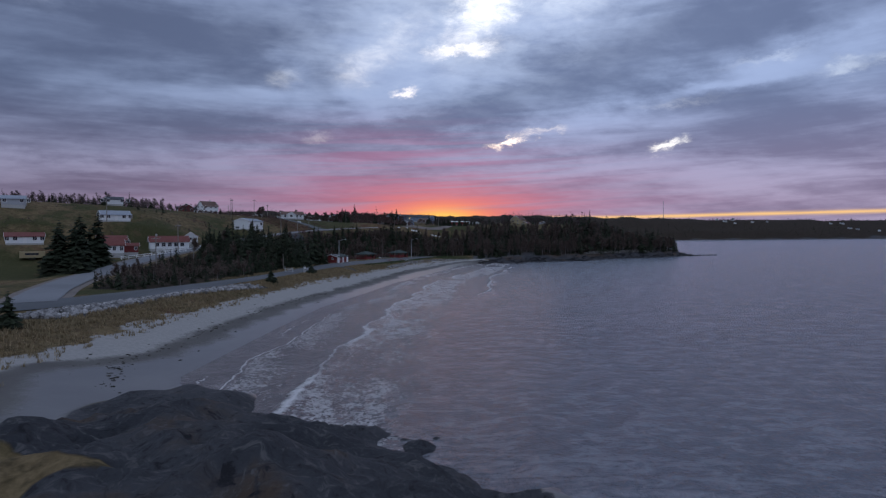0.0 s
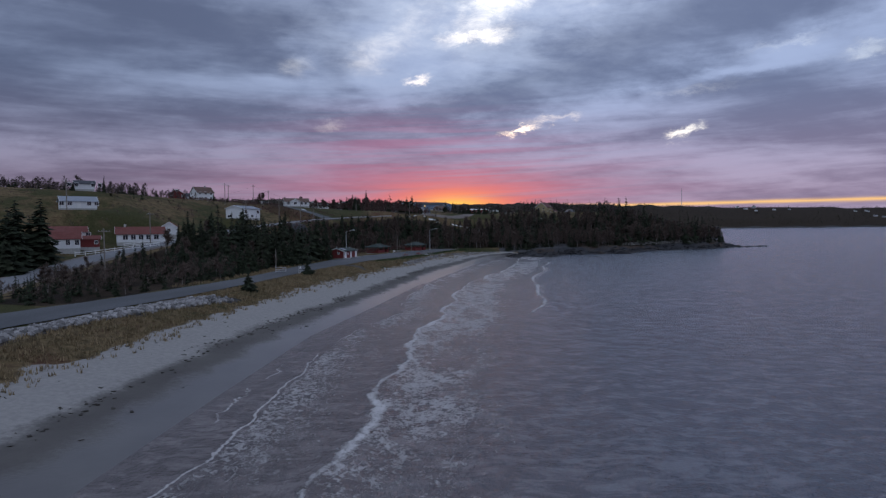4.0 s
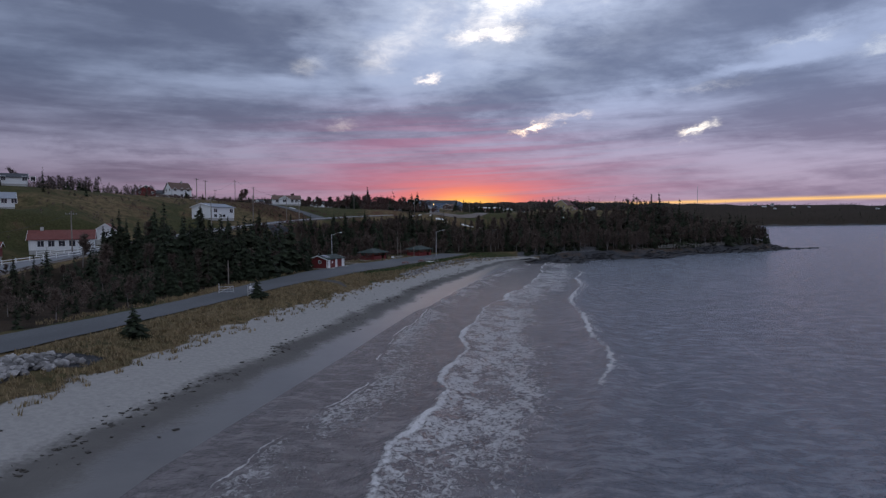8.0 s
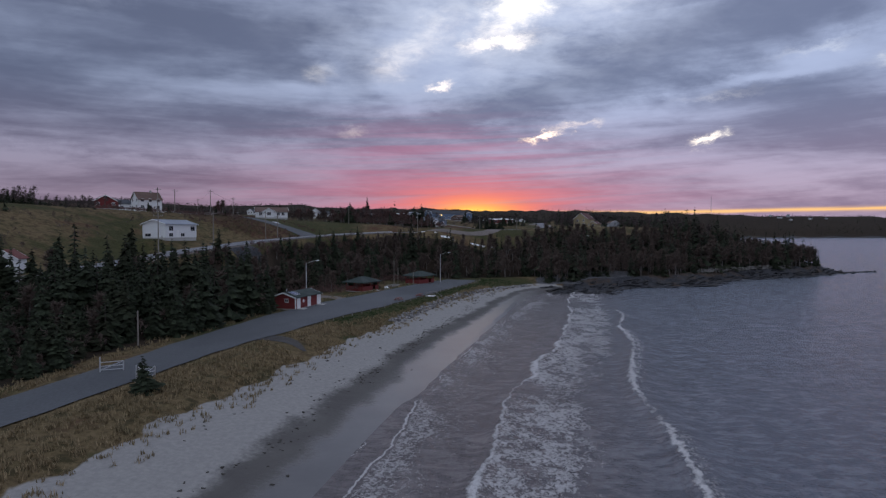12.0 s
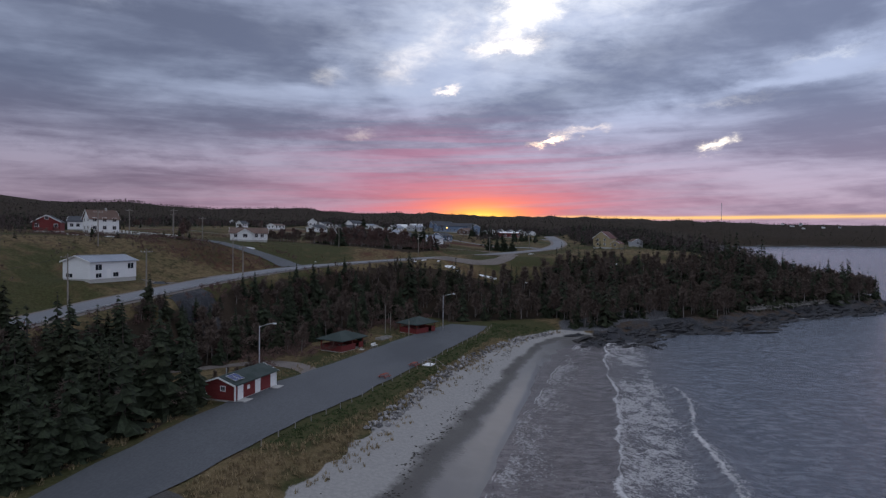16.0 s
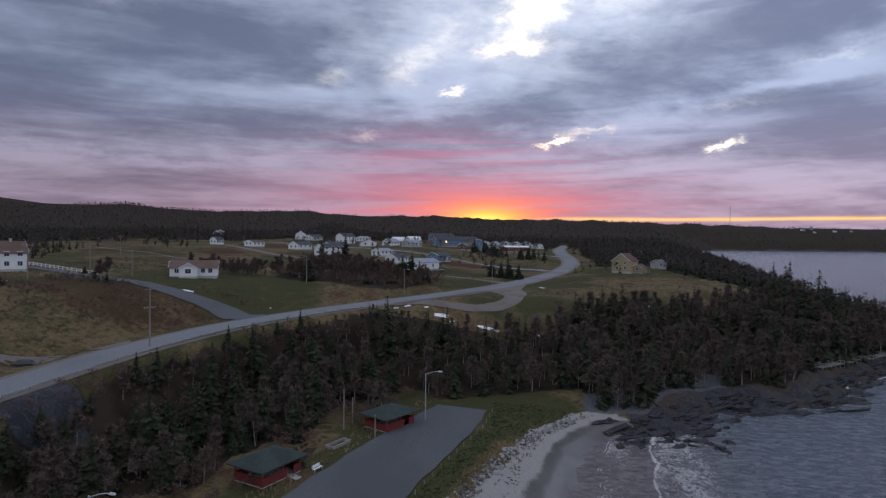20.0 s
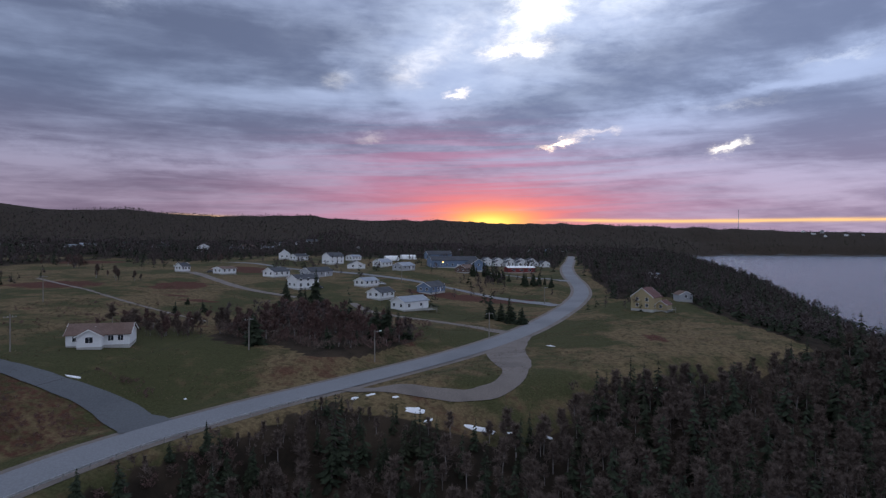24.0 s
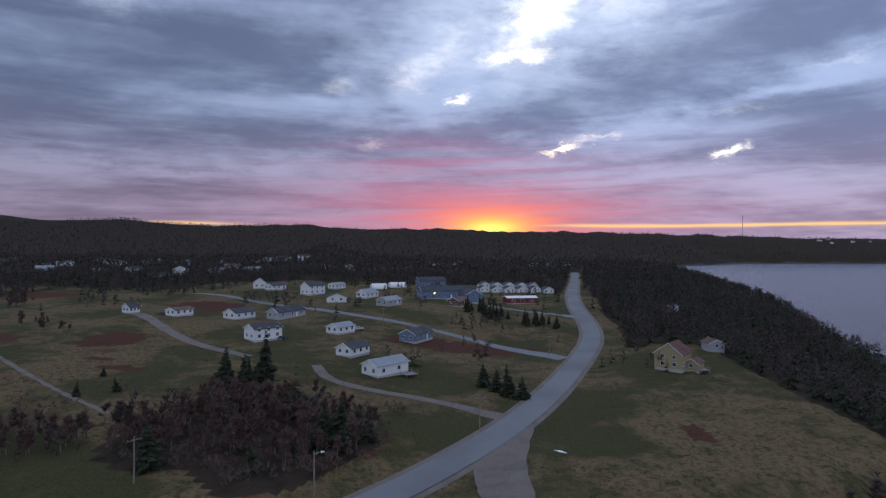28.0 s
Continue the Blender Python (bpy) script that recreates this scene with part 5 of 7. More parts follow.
# low guard posts along the seaward edge of the car park
fence = thing("guard_posts", pose(0, 0, 0), "row of short pale posts along the grass edge", "fence")
edge_line = smooth_line(PARK, 3.4)
tang = np.gradient(edge_line, axis=0)
tang /= np.hypot(*tang.T)[:, None]
for (x, y), (tx, ty) in zip(edge_line, tang):
    if y > 216:
        w = float(np.interp(y, [p[1] for p in PARK], HALF)) + 0.9
        gx_, gy_ = x + ty * w, y - tx * w
        g = ground_z(gx_, gy_)
        part("post", Shape().beam((gx_, gy_, g - 0.2), (gx_, gy_, g + 0.75), 0.06, 0.055, 6), OLDWOOD, fence)
for x, y, tall in ((-23.8, 293.7, 4.0), (-30.2, 297.4, 7.2), (-29.5, 301.3, 4.8), (-53.0, 196.5, 5.0)):
    t = thing("wooden_post", pose(x, y, ground_z(x, y)), "bare weathered wooden post at the wood's edge", "post")
    part("shaft", Shape().beam((0, 0, -0.3), (0, 0, tall), 0.13, 0.10, 7), POLEWOOD, t)
crib = thing("timber_crib", pose(-29.2, 289.5, 3.66, 0, 0, 62), "low weathered timber frame on the grass", "frame")
for a in ((-2.2, -0.9, 2.2, -0.7), (-2.2, 0.7, 2.2, 0.9), (-2.2, -0.7, -2.0, 0.7), (2.0, -0.7, 2.2, 0.7)):
    part("timber", Shape().box(a[0], a[1], -0.1, a[2], a[3], 0.45), OLDWOOD, crib)


def gate(x, y, turn, wide, label):
    g = thing("swing_gate", pose(x, y, ground_z(x, y), 0, 0, turn), label, "gate", "gates of the beach road")
    for u in (0, wide):
        part("post", Shape().box(u - 0.06, -0.06, -0.3, u + 0.06, 0.06, 1.9 if u == 0 else 1.3), GALV, g)
    for z in (0.35, 0.8, 1.25):
        part("bar", Shape().beam((0, 0, z), (wide, 0, z), 0.045, 0.045, 5), GALV, g)
    part("brace", Shape().beam((0, 0, 0.35), (wide, 0, 1.25), 0.045, 0.045, 5), GALV, g)


gate(-48.2, 180.6, 28, 2.4, "grey metal swing gate standing open beside the beach road")
gate(-41.6, 176.8, 70, 2.4, "grey metal swing gate with a small sign standing open")
part_sign = thing("gate_sign", pose(-41.4, 177.4, ground_z(-41.4, 177.4), 0, 0, 70), "small pale sign on a post by the gate", "sign")
part("post", Shape().beam((0, 0, -0.2), (0, 0, 2.2), 0.04), GALV, part_sign)
part("board", Shape().box(-0.35, -0.05, 1.2, 0.35, -0.01, 1.75), TRIM, part_sign)


def utility_pole(x, y, tall, turn, arm=True, lamp=False):
    u = thing("utility_pole", pose(x, y, ground_z(x, y), 0, 0, turn), "weathered wooden utility pole" + (" with a street light" if lamp else " with a crossarm"), "utility pole", "poles along the road")
    part("shaft", Shape().beam((0, 0, -0.5), (0, 0, tall), 0.16, 0.11, 8), POLEWOOD, u)
    if arm:
        a = part("crossarm", Shape().box(-1.2, -0.14, tall - 0.7, 1.2, -0.03, tall - 0.57), POLEWOOD, u)
        for s_ in (-1.1, -0.45, 0.45, 1.1):
            part("insulator", Shape().beam((s_, -0.08, tall - 0.57), (s_, -0.08, tall - 0.4), 0.05, 0.03, 6), GALV, a)
    if lamp:
        ar = part("lamp_arm", Shape().beam((0, 0, tall - 0.6), (1.3, 0, tall - 0.35), 0.035, 0.035, 5), GALV, u)
        part("lamp_head", Shape().box(1.2, -0.13, tall - 0.48, 1.75, 0.13, tall - 0.3), TRIM, ar)
    return u


POLES = [(-76, 157, 11), (-92, 206, 9.5), (-81, 253, 10), (-71.5, 262, 10), (-77.5, 316, 10), (-67.5, 299, 8), (-104, 352, 8), (-61, 374, 8), (-31, 379, 8), (-107, 300, 9.5), (-152, 421, 9), (-117, 330, 9), (-3, 420, 8), (-108, 340, 10), (22, 512, 8), (-50, 545, 8), (-95, 585, 8), (-120, 212, 9)]
for x, y, tall in POLES:
    utility_pole(x, y, tall, 60 if x < -60 else 30, (x, y) != (-31, 379), (x, y) == (-31, 379))


def wire(a, b, sag):
    """A slack cable between two pole tops."""
    sh = Shape()
    ring = []
    side = (Vector(b) - Vector(a)).cross(Vector((0, 0, 1))).normalized() * 0.02
    for i in range(9):
        k_ = i / 8
        p = Vector(a).lerp(Vector(b), k_) - Vector((0, 0, sag * 4 * k_ * (1 - k_)))
        ring += [tuple(p - side), tuple(p + side), tuple(p + Vector((0, 0, 0.035)))]
    sh.add(ring, [(3 * i + u, 3 * i + (u + 1) % 3, 3 * i + 3 + (u + 1) % 3, 3 * i + 3 + u) for i in range(8) for u in range(3)] + [(2, 1, 0), (24, 25, 26)])
    return sh


for i, j in ((0, 1), (1, 2), (2, 4), (4, 13), (13, 10), (4, 7), (7, 8), (8, 12), (12, 14)):
    a, b = POLES[i], POLES[j]
    za, zb = ground_z(*a[:2]) + a[2] - 0.5, ground_z(*b[:2]) + b[2] - 0.5
    tagged(part("power_line", wire((a[0], a[1], za), (b[0], b[1], zb), 0.9), RUBBER), "dark slack power line between poles", "cable", "power lines")

# steel guard rail on the seaward side of the village road
rail = thing("guard_rail", pose(0, 0, 0), "galvanised steel guard rail along the road's outer edge", "guard rail")
c = smooth_line(ROAD, 4.0)
tg = np.gradient(c, axis=0)
tg /= np.hypot(*tg.T)[:, None]
last = None
for (x, y), (tx, ty) in zip(c, tg):
    if 240 < y < 352:
        gx_, gy_ = x + ty * 5.0, y - tx * 5.0
        g = ground_z(gx_, gy_)
        part("post", Shape().box(gx_ - 0.07, gy_ - 0.07, g - 0.3, gx_ + 0.07, gy_ + 0.07, g + 0.75), OLDWOOD, rail)
        if last is not None:
            a, b = Vector(last), Vector((gx_, gy_, g + 0.62))
            side = (b - a).cross(Vector((0, 0, 1))).normalized() * 0.03
            part("rail", Shape().add([tuple(q + side * s_ + Vector((0, 0, h_))) for q in (a, b) for s_ in (-1, 1) for h_ in (-0.15, 0.15)], [(0, 1, 5, 4), (2, 6, 7, 3), (1, 3, 7, 5), (0, 4, 6, 2), (0, 2, 3, 1), (4, 5, 7, 6)]), GALV, rail)
        last = (gx_, gy_, g + 0.62)

# ---- houses ----
two = row(0, (-3, 0, 3)) + row(0, (-3, 0, 3), 3.6) + row(3, (-2, 2)) + row(3, (-2, 2), 3.6)
bung = row(0, (-4.6, -2.5, 2.6, 4.6)) + row(3, (-2, 2))


def lean_deck(x, y, turn, L, W, z, label):
    d_ = thing("deck", pose(x, y, z, 0, 0, turn), label, "deck")
    for i in range(int(W / 0.2)):
        part("board", Shape().box(-L / 2, -W / 2 + i * 0.2, -0.06, L / 2, -W / 2 + i * 0.2 + 0.17, 0.0), OLDWOOD, d_)
    for sx in (-1, 1):
        for sy in (-1, 1):
            part("post", Shape().box(sx * (L / 2 - 0.08) - 0.06, sy * (W / 2 - 0.08) - 0.06, -1.6, sx * (L / 2 - 0.08) + 0.06, sy * (W / 2 - 0.08) + 0.06, 1.0), OLDWOOD, d_)
    part("rail", Shape().box(-L / 2, -W / 2, 0.9, L / 2, -W / 2 + 0.08, 1.0), OLDWOOD, d_)
    return d_


house(-137.0, 346, 50, 9.0, 7.6, 4.6, 2.9, WHITE, BROWNROOF, "white two-storey farmhouse with a steep brown roof in the fields", two, [(0, 1.5, TRIM)], chimney=1.5)
house(-90.4, 276.3, 76, 12, 7.7, 3.7, 1.2, WHITE, PALEROOF, "white raised bungalow with a pale metal roof above the road", row(0, (-4.0, 4.4), 1.9, 1.6, 1.2) + row(0, (-4.0, 0.4), 0.3, 1.4, 0.9) + row(3, (-2,), 0.3, 1.9, 0.8), [(0, -1.4, TRIM)], z=18.0, base=0.2)
house(-93.0, 366, 22, 13.0, 8, 2.5, 1.9, WHITE, BROWNROOF, "white bungalow with a brown roof on mown grass", bung, [(0, 0.4, TRIM)])
house(-92.6, 361.6, 112, 4.2, 5, 2.5, 1.4, WHITE, BROWNROOF, "white gabled porch wing with a dark window", row(3, (0,), 0.9, 1.5, 1.3), name="porch")
house(-34.4, 465.5, 52, 13.2, 7.6, 3.1, 1.7, WHITE, PALEROOF, "white bungalow with a pale roof and a side deck", row(0, (-4, 2.5)) + row(3, (-2, 2)), [(0, 4.5, TRIM)])
lean_deck(-26.5, 464.5, 42, 4.5, 4, ground_z(-27, 464) + 1.0, "grey wooden deck against the white bungalow")
house(62.2, 489, 55, 9.5, 9.4, 5.0, 3.6, CREAM, ROSEROOF, "yellow two-storey house with white trim and a reddish roof", row(3, (-2, 2)) + row(3, (-2, 2), 3.4) + row(0, (-3, 0, 3)), [(0, 1.5, TRIM)])
house(68.6, 487.0, 55, 6, 5, 2.4, 1.5, CREAM, ROSEROOF, "low yellow side wing with white trim", row(3, (0,)), name="house_wing")
lean_deck(70.0, 484.8, 10, 5, 3.2, ground_z(70, 485) + 1.1, "white-painted deck beside the yellow house")
house(88, 524, 100, 6, 6.5, 2.5, 1.5, GREYSIDE, BROWNROOF, "small pale shed with a gable roof under the trees", row(3, (0,)), name="shed")
house(-142, 328, 118, 8, 7.2, 2.8, 2.0, REDWALL, DARKROOF, "red barn with a dark roof and white-trimmed windows", row(3, (-2.5, 2.5), 1.2, 0.9, 0.9) + [(3, 0, 3.6, 0.9, 0.9)], name="barn")
house(-160, 372, 25, 12, 7, 3.0, 1.9, WHITE, DARKROOF, "white house half hidden behind the red barn", bung, ())
# red-roofed motel buildings low down by the junction
house(-134, 190, 36, 10, 6, 2.2, 1.2, WHITE, REDROOF, "white cottage with a red roof on the grass", bung, [(0, 0, TRIM)])
house(-107.0, 191.5, 34, 6.5, 6, 2.6, 1.7, WHITE, REDROOF, "white motel cabin with a steep red roof", row(0, (-2, 0.5, 2.5), 0.9, 0.9, 1.3) + row(3, (0,)))
house(-111.5, 199.5, 34, 8.5, 6, 2.4, 1.4, WHITE, REDROOF, "white motel wing with a red roof on the slope", bung, ())
house(-103.6, 196.5, 30, 4.5, 4, 2.2, 0.8, REDWALL, REDROOF, "small red outbuilding with white posts", row(0, (1.5,), 0.9, 0.7, 0.8), name="outbuilding")
house(-97.5, 211, 30, 12.5, 6.5, 2.5, 1.9, WHITE, REDROOF, "long white motel block with a red roof and many windows", row(0, (-4, -2, 0, 2, 4), 0.8, 1.2, 1.3), [(0, -5.4, TRIM)], chimney=-4)
house(-95.3, 224.5, 110, 5, 4.5, 2.4, 1.5, WHITE, REDROOF, "little white gabled cabin among the spruces", row(3, (0,), 0.9, 0.8, 1.0))
house(-121.5, 219.5, 40, 9.5, 6.5, 2.2, 1.5, WHITE, PALEROOF, "white house with a blue-grey roof on the rise", bung, [(0, 0, TRIM)])
house(-136, 246, 34, 6, 5, 2.0, 1.1, WHITE, DARKROOF, "white house at the skyline among bare trees", bung, ())
house(-156, 216, 30, 7, 5.5, 2.2, 1.2, GREYSIDE, PALEROOF, "grey house at the top of the field", bung, ())
trailer = thing("camper_trailer", pose(-124, 179, ground_z(-124, 179), 0, 0, 34), "cream camper trailer parked on the grass", "trailer")
part("body", Shape().box(-3.2, -1.2, 0.55, 3.2, 1.2, 2.5), CREAM, trailer)
part("window", Shape().box(-1.8, -1.23, 1.4, 1.6, -1.19, 2.0), GLASS, trailer)
for sx in (-0.5, 0.5):
    part("wheel", Shape().beam((sx, -1.25, 0.33), (sx, -1.0, 0.33), 0.33, 0.33, 12), RUBBER, trailer)

VILLAGE = [
    (-168.0, 540, 65, 5.2, 5.8, 2.6, 1.7, WHITE, DARKROOF, "small white hut with a dark roof at the track's end"),
    (-145, 541, 66, 9.5, 7, 2.5, 1.0, WHITE, BROWNROOF, "low white bungalow in the meadow"),
    (-118.4, 546, 65, 11.8, 8.2, 2.6, 1.9, WHITE, DARKROOF, "white bungalow with a dark roof in the meadow"),
    (-88.6, 500, 50, 11.5, 8.3, 4.2, 1.7, WHITE, DARKROOF, "white raised house with a dark roof and a balcony"),
    (-99, 555, 65, 18, 7.5, 2.7, 2.1, GREYSIDE, DARKROOF, "long grey house with a dark roof"),
    (-64, 522.5, 60, 10, 7, 2.4, 1.5, WHITE, PALEROOF, "white bungalow with a pale roof beside the lane"),
    (-50, 486.5, 65, 10.5, 7, 2.5, 1.8, WHITE, DARKROOF, "white garage with a grey roof on the lawn"),
    (-32, 523.5, 68, 15, 7.6, 2.8, 2.0, BLUE, DARKROOF, "slate-blue bungalow beside the village lane"),
    (-155, 660, 110, 8, 8, 3.4, 3.0, WHITE, DARKROOF, "white gambrel barn beyond the lane"),
    (-143, 657, 62, 12, 7, 2.6, 1.6, WHITE, DARKROOF, "white bungalow in the village row"),
    (-116, 651, 62, 14, 8, 5.2, 2.5, WHITE, DARKROOF, "white two-storey house in the village row"),
    (-108, 680, 60, 10, 7, 2.6, 1.2, WHITE, PALEROOF, "low white house behind the village row"),
    (-91, 616, 108, 9, 11, 2.4, 2.4, WHITE, DARKROOF, "white gambrel garage by the lane"),
    (-79, 645, 62, 12, 8, 2.8, 2.2, WHITE, PALEROOF, "white bungalow with a pale grey roof"),
    (-57, 599, 64, 13, 8, 2.6, 1.8, GREYSIDE, PALEROOF, "pale grey bungalow with a light roof"),
    (-20, 622, 64, 13, 8, 2.6, 2.0, BROWNROOF, BROWNROOF, "dark brown cottage among young spruces"),
    (-300, 788, 60, 17, 8, 3.0, 1.6, WHITE, DARKROOF, "long white house at the edge of the fields"),
    (-290, 806, 110, 10, 12, 5.0, 3.0, WHITE, DARKROOF, "large white gabled house beyond the fields"),
    (-372, 806, 40, 18, 8, 2.8, 1.6, WHITE, PALEROOF, "long white house below the woods"),
    (-350, 830, 60, 14, 9, 5.2, 2.0, WHITE, DARKROOF, "white two-storey house with a dark band"),
    (-193, 972, 30, 16, 9, 4.5, 2.2, WHITE, DARKROOF, "white house behind the village"),
    (-175, 985, 110, 9, 12, 4.5, 2.6, WHITE, PALEROOF, "white gabled house behind the village"),
    (-305, 1210, 30, 18, 10, 6, 3, WHITE, DARKROOF, "distant white house in the woods"),
    (-93, 1200, 30, 16, 9, 4, 3, WHITE, DARKROOF, "distant white house with a blue roof"),
    (-57, 1210, 110, 9, 12, 4, 3, WHITE, DARKROOF, "distant white gabled house"),
    (70, 1300, 30, 18, 9, 4, 2.5, WHITE, PALEROOF, "distant pale house near the shore"),
    (92, 1240, 110, 10, 12, 5, 3, BLUE, PALEROOF, "distant blue house near the shore"),
    (128, 1350, 30, 12, 9, 5, 3, WHITE, DARKROOF, "distant white house under tall trees"),
    (-560, 1010, 30, 20, 9, 4, 2, WHITE, PALEROOF, "distant long white building at the woods' edge"),
    (-610, 1035, 30, 16, 9, 4, 2, WHITE, DARKROOF, "distant white house at the woods' edge"),
    (-690, 1060, 110, 10, 14, 4, 2.6, WHITE, PALEROOF, "distant white gabled house at the woods' edge"),
    (-520, 1045, 26, 18, 9, 5.5, 2, WHITE, DARKROOF, "distant white two-storey house"),
    (102, 631, 60, 9, 7, 2.6, 1.4, WHITE, PALEROOF, "white bungalow half hidden in the shore wood"),
]
for x, y, a, L, W, e, rs, wm, rm, lab in VILLAGE:
    wins = row(0, (-L * 0.33, 0, L * 0.33)) + row(3, (-W * 0.22, W * 0.22))
    if e > 4:
        wins = wins + row(0, (-L * 0.33, 0, L * 0.33), 3.3 if e < 5 else 3.6)
    house(x, y, a, L, W, e, rs, wm, rm, lab, wins, [(0, L * 0.17, TRIM)] if y < 700 else ())

rng = random.Random(17)
for i in range(26):
    x, y = rng.uniform(-820, -250), rng.uniform(820, 1250)
    house(x, y, rng.choice((62, 58, 110, 40)), rng.uniform(11, 18), 8, rng.choice((2.8, 2.8, 5.0)), 2.2, rng.choice((WHITE, WHITE, WHITE, GREYSIDE)), rng.choice((DARKROOF, PALEROOF, BROWNROOF)), "small pale house among the trees beyond the fields", row(0, (-3, 3)), group="scattered houses beyond the fields")

# the lodge with its lit wall lamps, and the row of holiday cottages
lodge = house(-30, 648, 24, 34, 11, 4.6, 2.6, BLUE, DARKROOF, "long slate-blue lodge with two lit wall lamps", row(0, (-14, -10, -6, -2, 6, 10, 14)) + row(3, (-3, 3)), [(0, 2, TRIM)], name="lodge")
for u in (-9, 12):
    lm = part("wall_lamp", Shape().box(u - 0.45, -5.75, 3.3, u + 0.45, -5.5, 4.2), WINDOWGLOW, lodge, "lit amber lamp")
house(-14, 643, 114, 12, 11, 4.6, 3.0, BLUE, DARKROOF, "gabled slate-blue end wing of the lodge", row(3, (-3, 3)) + row(3, (0,), 3.2), name="lodge_wing")
house(-45, 700, 24, 20, 9, 4.6, 2.6, BLUE, DARKROOF, "slate-blue annexe behind the lodge", row(0, (-7, -3, 3, 7)), name="annexe")
for i in range(11):
    x, y = -8 + (i % 6) * 9.6, (730 if i < 6 else 752)
    house(x, y, 112, 7.5, 8, 2.6, 2.0, WHITE, DARKROOF, "white holiday cottage with a dark roof in a row", row(3, (-2, 2), 0.9, 1.0, 1.1), name="cottage", group="row of holiday cottages")
red = house(17, 660, 18, 20, 9, 3.2, 1.0, REDWALL, TRIM, "long shed with a pale roof and a red end", row(0, (-6, 0, 6), 0.9, 2.2, 1.4), name="shed")


def quonset(x, y, turn, r, L):
    q = thing("arched_shed", pose(x, y, ground_z(x, y), 0, 0, turn), "white arched metal shed behind the village row", "shed", "arched sheds")
    sh = Shape()
    pts = [(r * math.cos(math.pi * i / 12), r * 0.85 * math.sin(math.pi * i / 12)) for i in range(13)]
    sh.add([(s_ * L / 2, px_, pz_) for s_ in (-1, 1) for px_, pz_ in pts], [(i, i + 1, 14 + i, 13 + i) for i in range(12)] + [tuple(range(12, -1, -1)), tuple(range(13, 26))])
    part("shell", sh, TRIM, q)
    for k_ in range(5):
        u = -L / 2 + (k_ + 0.5) * L / 5
        rb = Shape()
        for i in range(12):
            rb.beam((u, pts[i][0] * 1.01, pts[i][1] * 1.01), (u, pts[i + 1][0] * 1.01, pts[i + 1][1] * 1.01), 0.08, 0.08, 4)
        part("rib", rb, GALV, q)


quonset(-78, 676, 24, 4.2, 10)
quonset(-66, 681, 24, 4.0, 11)


def car(x, y, turn, paint, label):
    z = ground_z(x, y) + 0.1
    c_ = thing("parked_car", pose(x, y, z, 0, 0, turn), label, "car", "parked cars")
    prof = [(-2.2, 0.35), (-2.25, 0.75), (-1.7, 0.92), (-1.2, 1.42), (0.6, 1.45), (1.3, 0.98), (2.15, 0.82), (2.25, 0.4)]
    k_ = len(prof)
    part("body", Shape().add([(u, s_ * (0.86 if w < 1.2 else 0.72), w) for s_ in (-1, 1) for u, w in prof], [tuple(range(k_)), tuple(range(2 * k_ - 1, k_ - 1, -1))] + [(i, i + k_, (i + 1) % k_ + k_, (i + 1) % k_) for i in range(k_)]), paint, c_)
    for s_ in (-1, 1):
        part("side_window", Shape().add([(-1.25, s_ * 0.84, 0.98), (1.05, s_ * 0.84, 1.0), (0.55, s_ * 0.755, 1.38), (-1.05, s_ * 0.755, 1.36)], [(0, 1, 2, 3), (3, 2, 1, 0)]), GLASS, c_)
        for u in (-1.4, 1.4):
            w_ = part("wheel", Shape().beam((u, s_ * 0.70, 0.32), (u, s_ * 0.90, 0.32), 0.33, 0.33, 14), RUBBER, c_)
            part("rim", Shape().beam((u, s_ * 0.895, 0.32), (u, s_ * 0.915, 0.32), 0.19, 0.19, 10), GALV, w_)
    part("windscreen", Shape().add([(0.68, -0.68, 1.41), (0.68, 0.68, 1.41), (1.28, 0.76, 1.01), (1.28, -0.76, 1.01)], [(0, 1, 2, 3), (3, 2, 1, 0)]), GLASS, c_)
    return c_


car(-83.5, 288.5, 20, PAINTDARK, "dark hatchback parked beside the raised bungalow")
car(-82, 502, 40, PAINTDARK, "dark car parked at the white raised house")
car(-58, 530, 30, PAINTPALE, "pale car parked beside the lane")
car(-62, 533, 30, PAINTDARK, "dark car parked beside the lane")
car(-152, 540, 20, PAINTDARK, "dark car parked by the hut")


def fence_line(x0, y0, x1, y1, label, step=2.4, tall=1.1):
    f = thing("board_fence", pose(0, 0, 0), label, "fence")
    k_ = max(2, round(math.hypot(x1 - x0, y1 - y0) / step))
    pts = [(x0 + (x1 - x0) * i / k_, y0 + (y1 - y0) * i / k_) for i in range(k_ + 1)]
    zs = [ground_z(*p) for p in pts]
    for (x, y), z in zip(pts, zs):
        part("post", Shape().box(x - 0.07, y - 0.07, z - 0.3, x + 0.07, y + 0.07, z + tall + 0.1), TRIM, f)
    for i in range(k_):
        for h_ in (0.45, 0.95):
            part("rail", Shape().beam((*pts[i], zs[i] + h_), (*pts[i + 1], zs[i + 1] + h_), 0.075, 0.075, 4), TRIM, f)


fence_line(-146, 366, -112, 350, "white board fence between farmhouse and lane")
fence_line(-101, 186, -88, 203, "white board fence in front of the red-roofed motel")
fence_line(-98, 203, -84, 214, "white board fence before the long motel block")

# ---- single trees and shrubs ----
LANES = ([(-34, 361), (-27, 356.5), (-16, 352.5), (-5, 354), (2, 361), (4.6, 372), (4.2, 386), (8, 415)], [(-62, 331), (-74, 339), (-86, 342), (-98, 346), (-122, 354), (-146, 364), (-190, 372)],
         [(3, 430), (-16, 440), (-37, 445), (-50, 452)], [(-73, 302), (-86, 291), (-92, 287)], [(27, 508), (8, 522), (-11, 540), (-40, 552)])


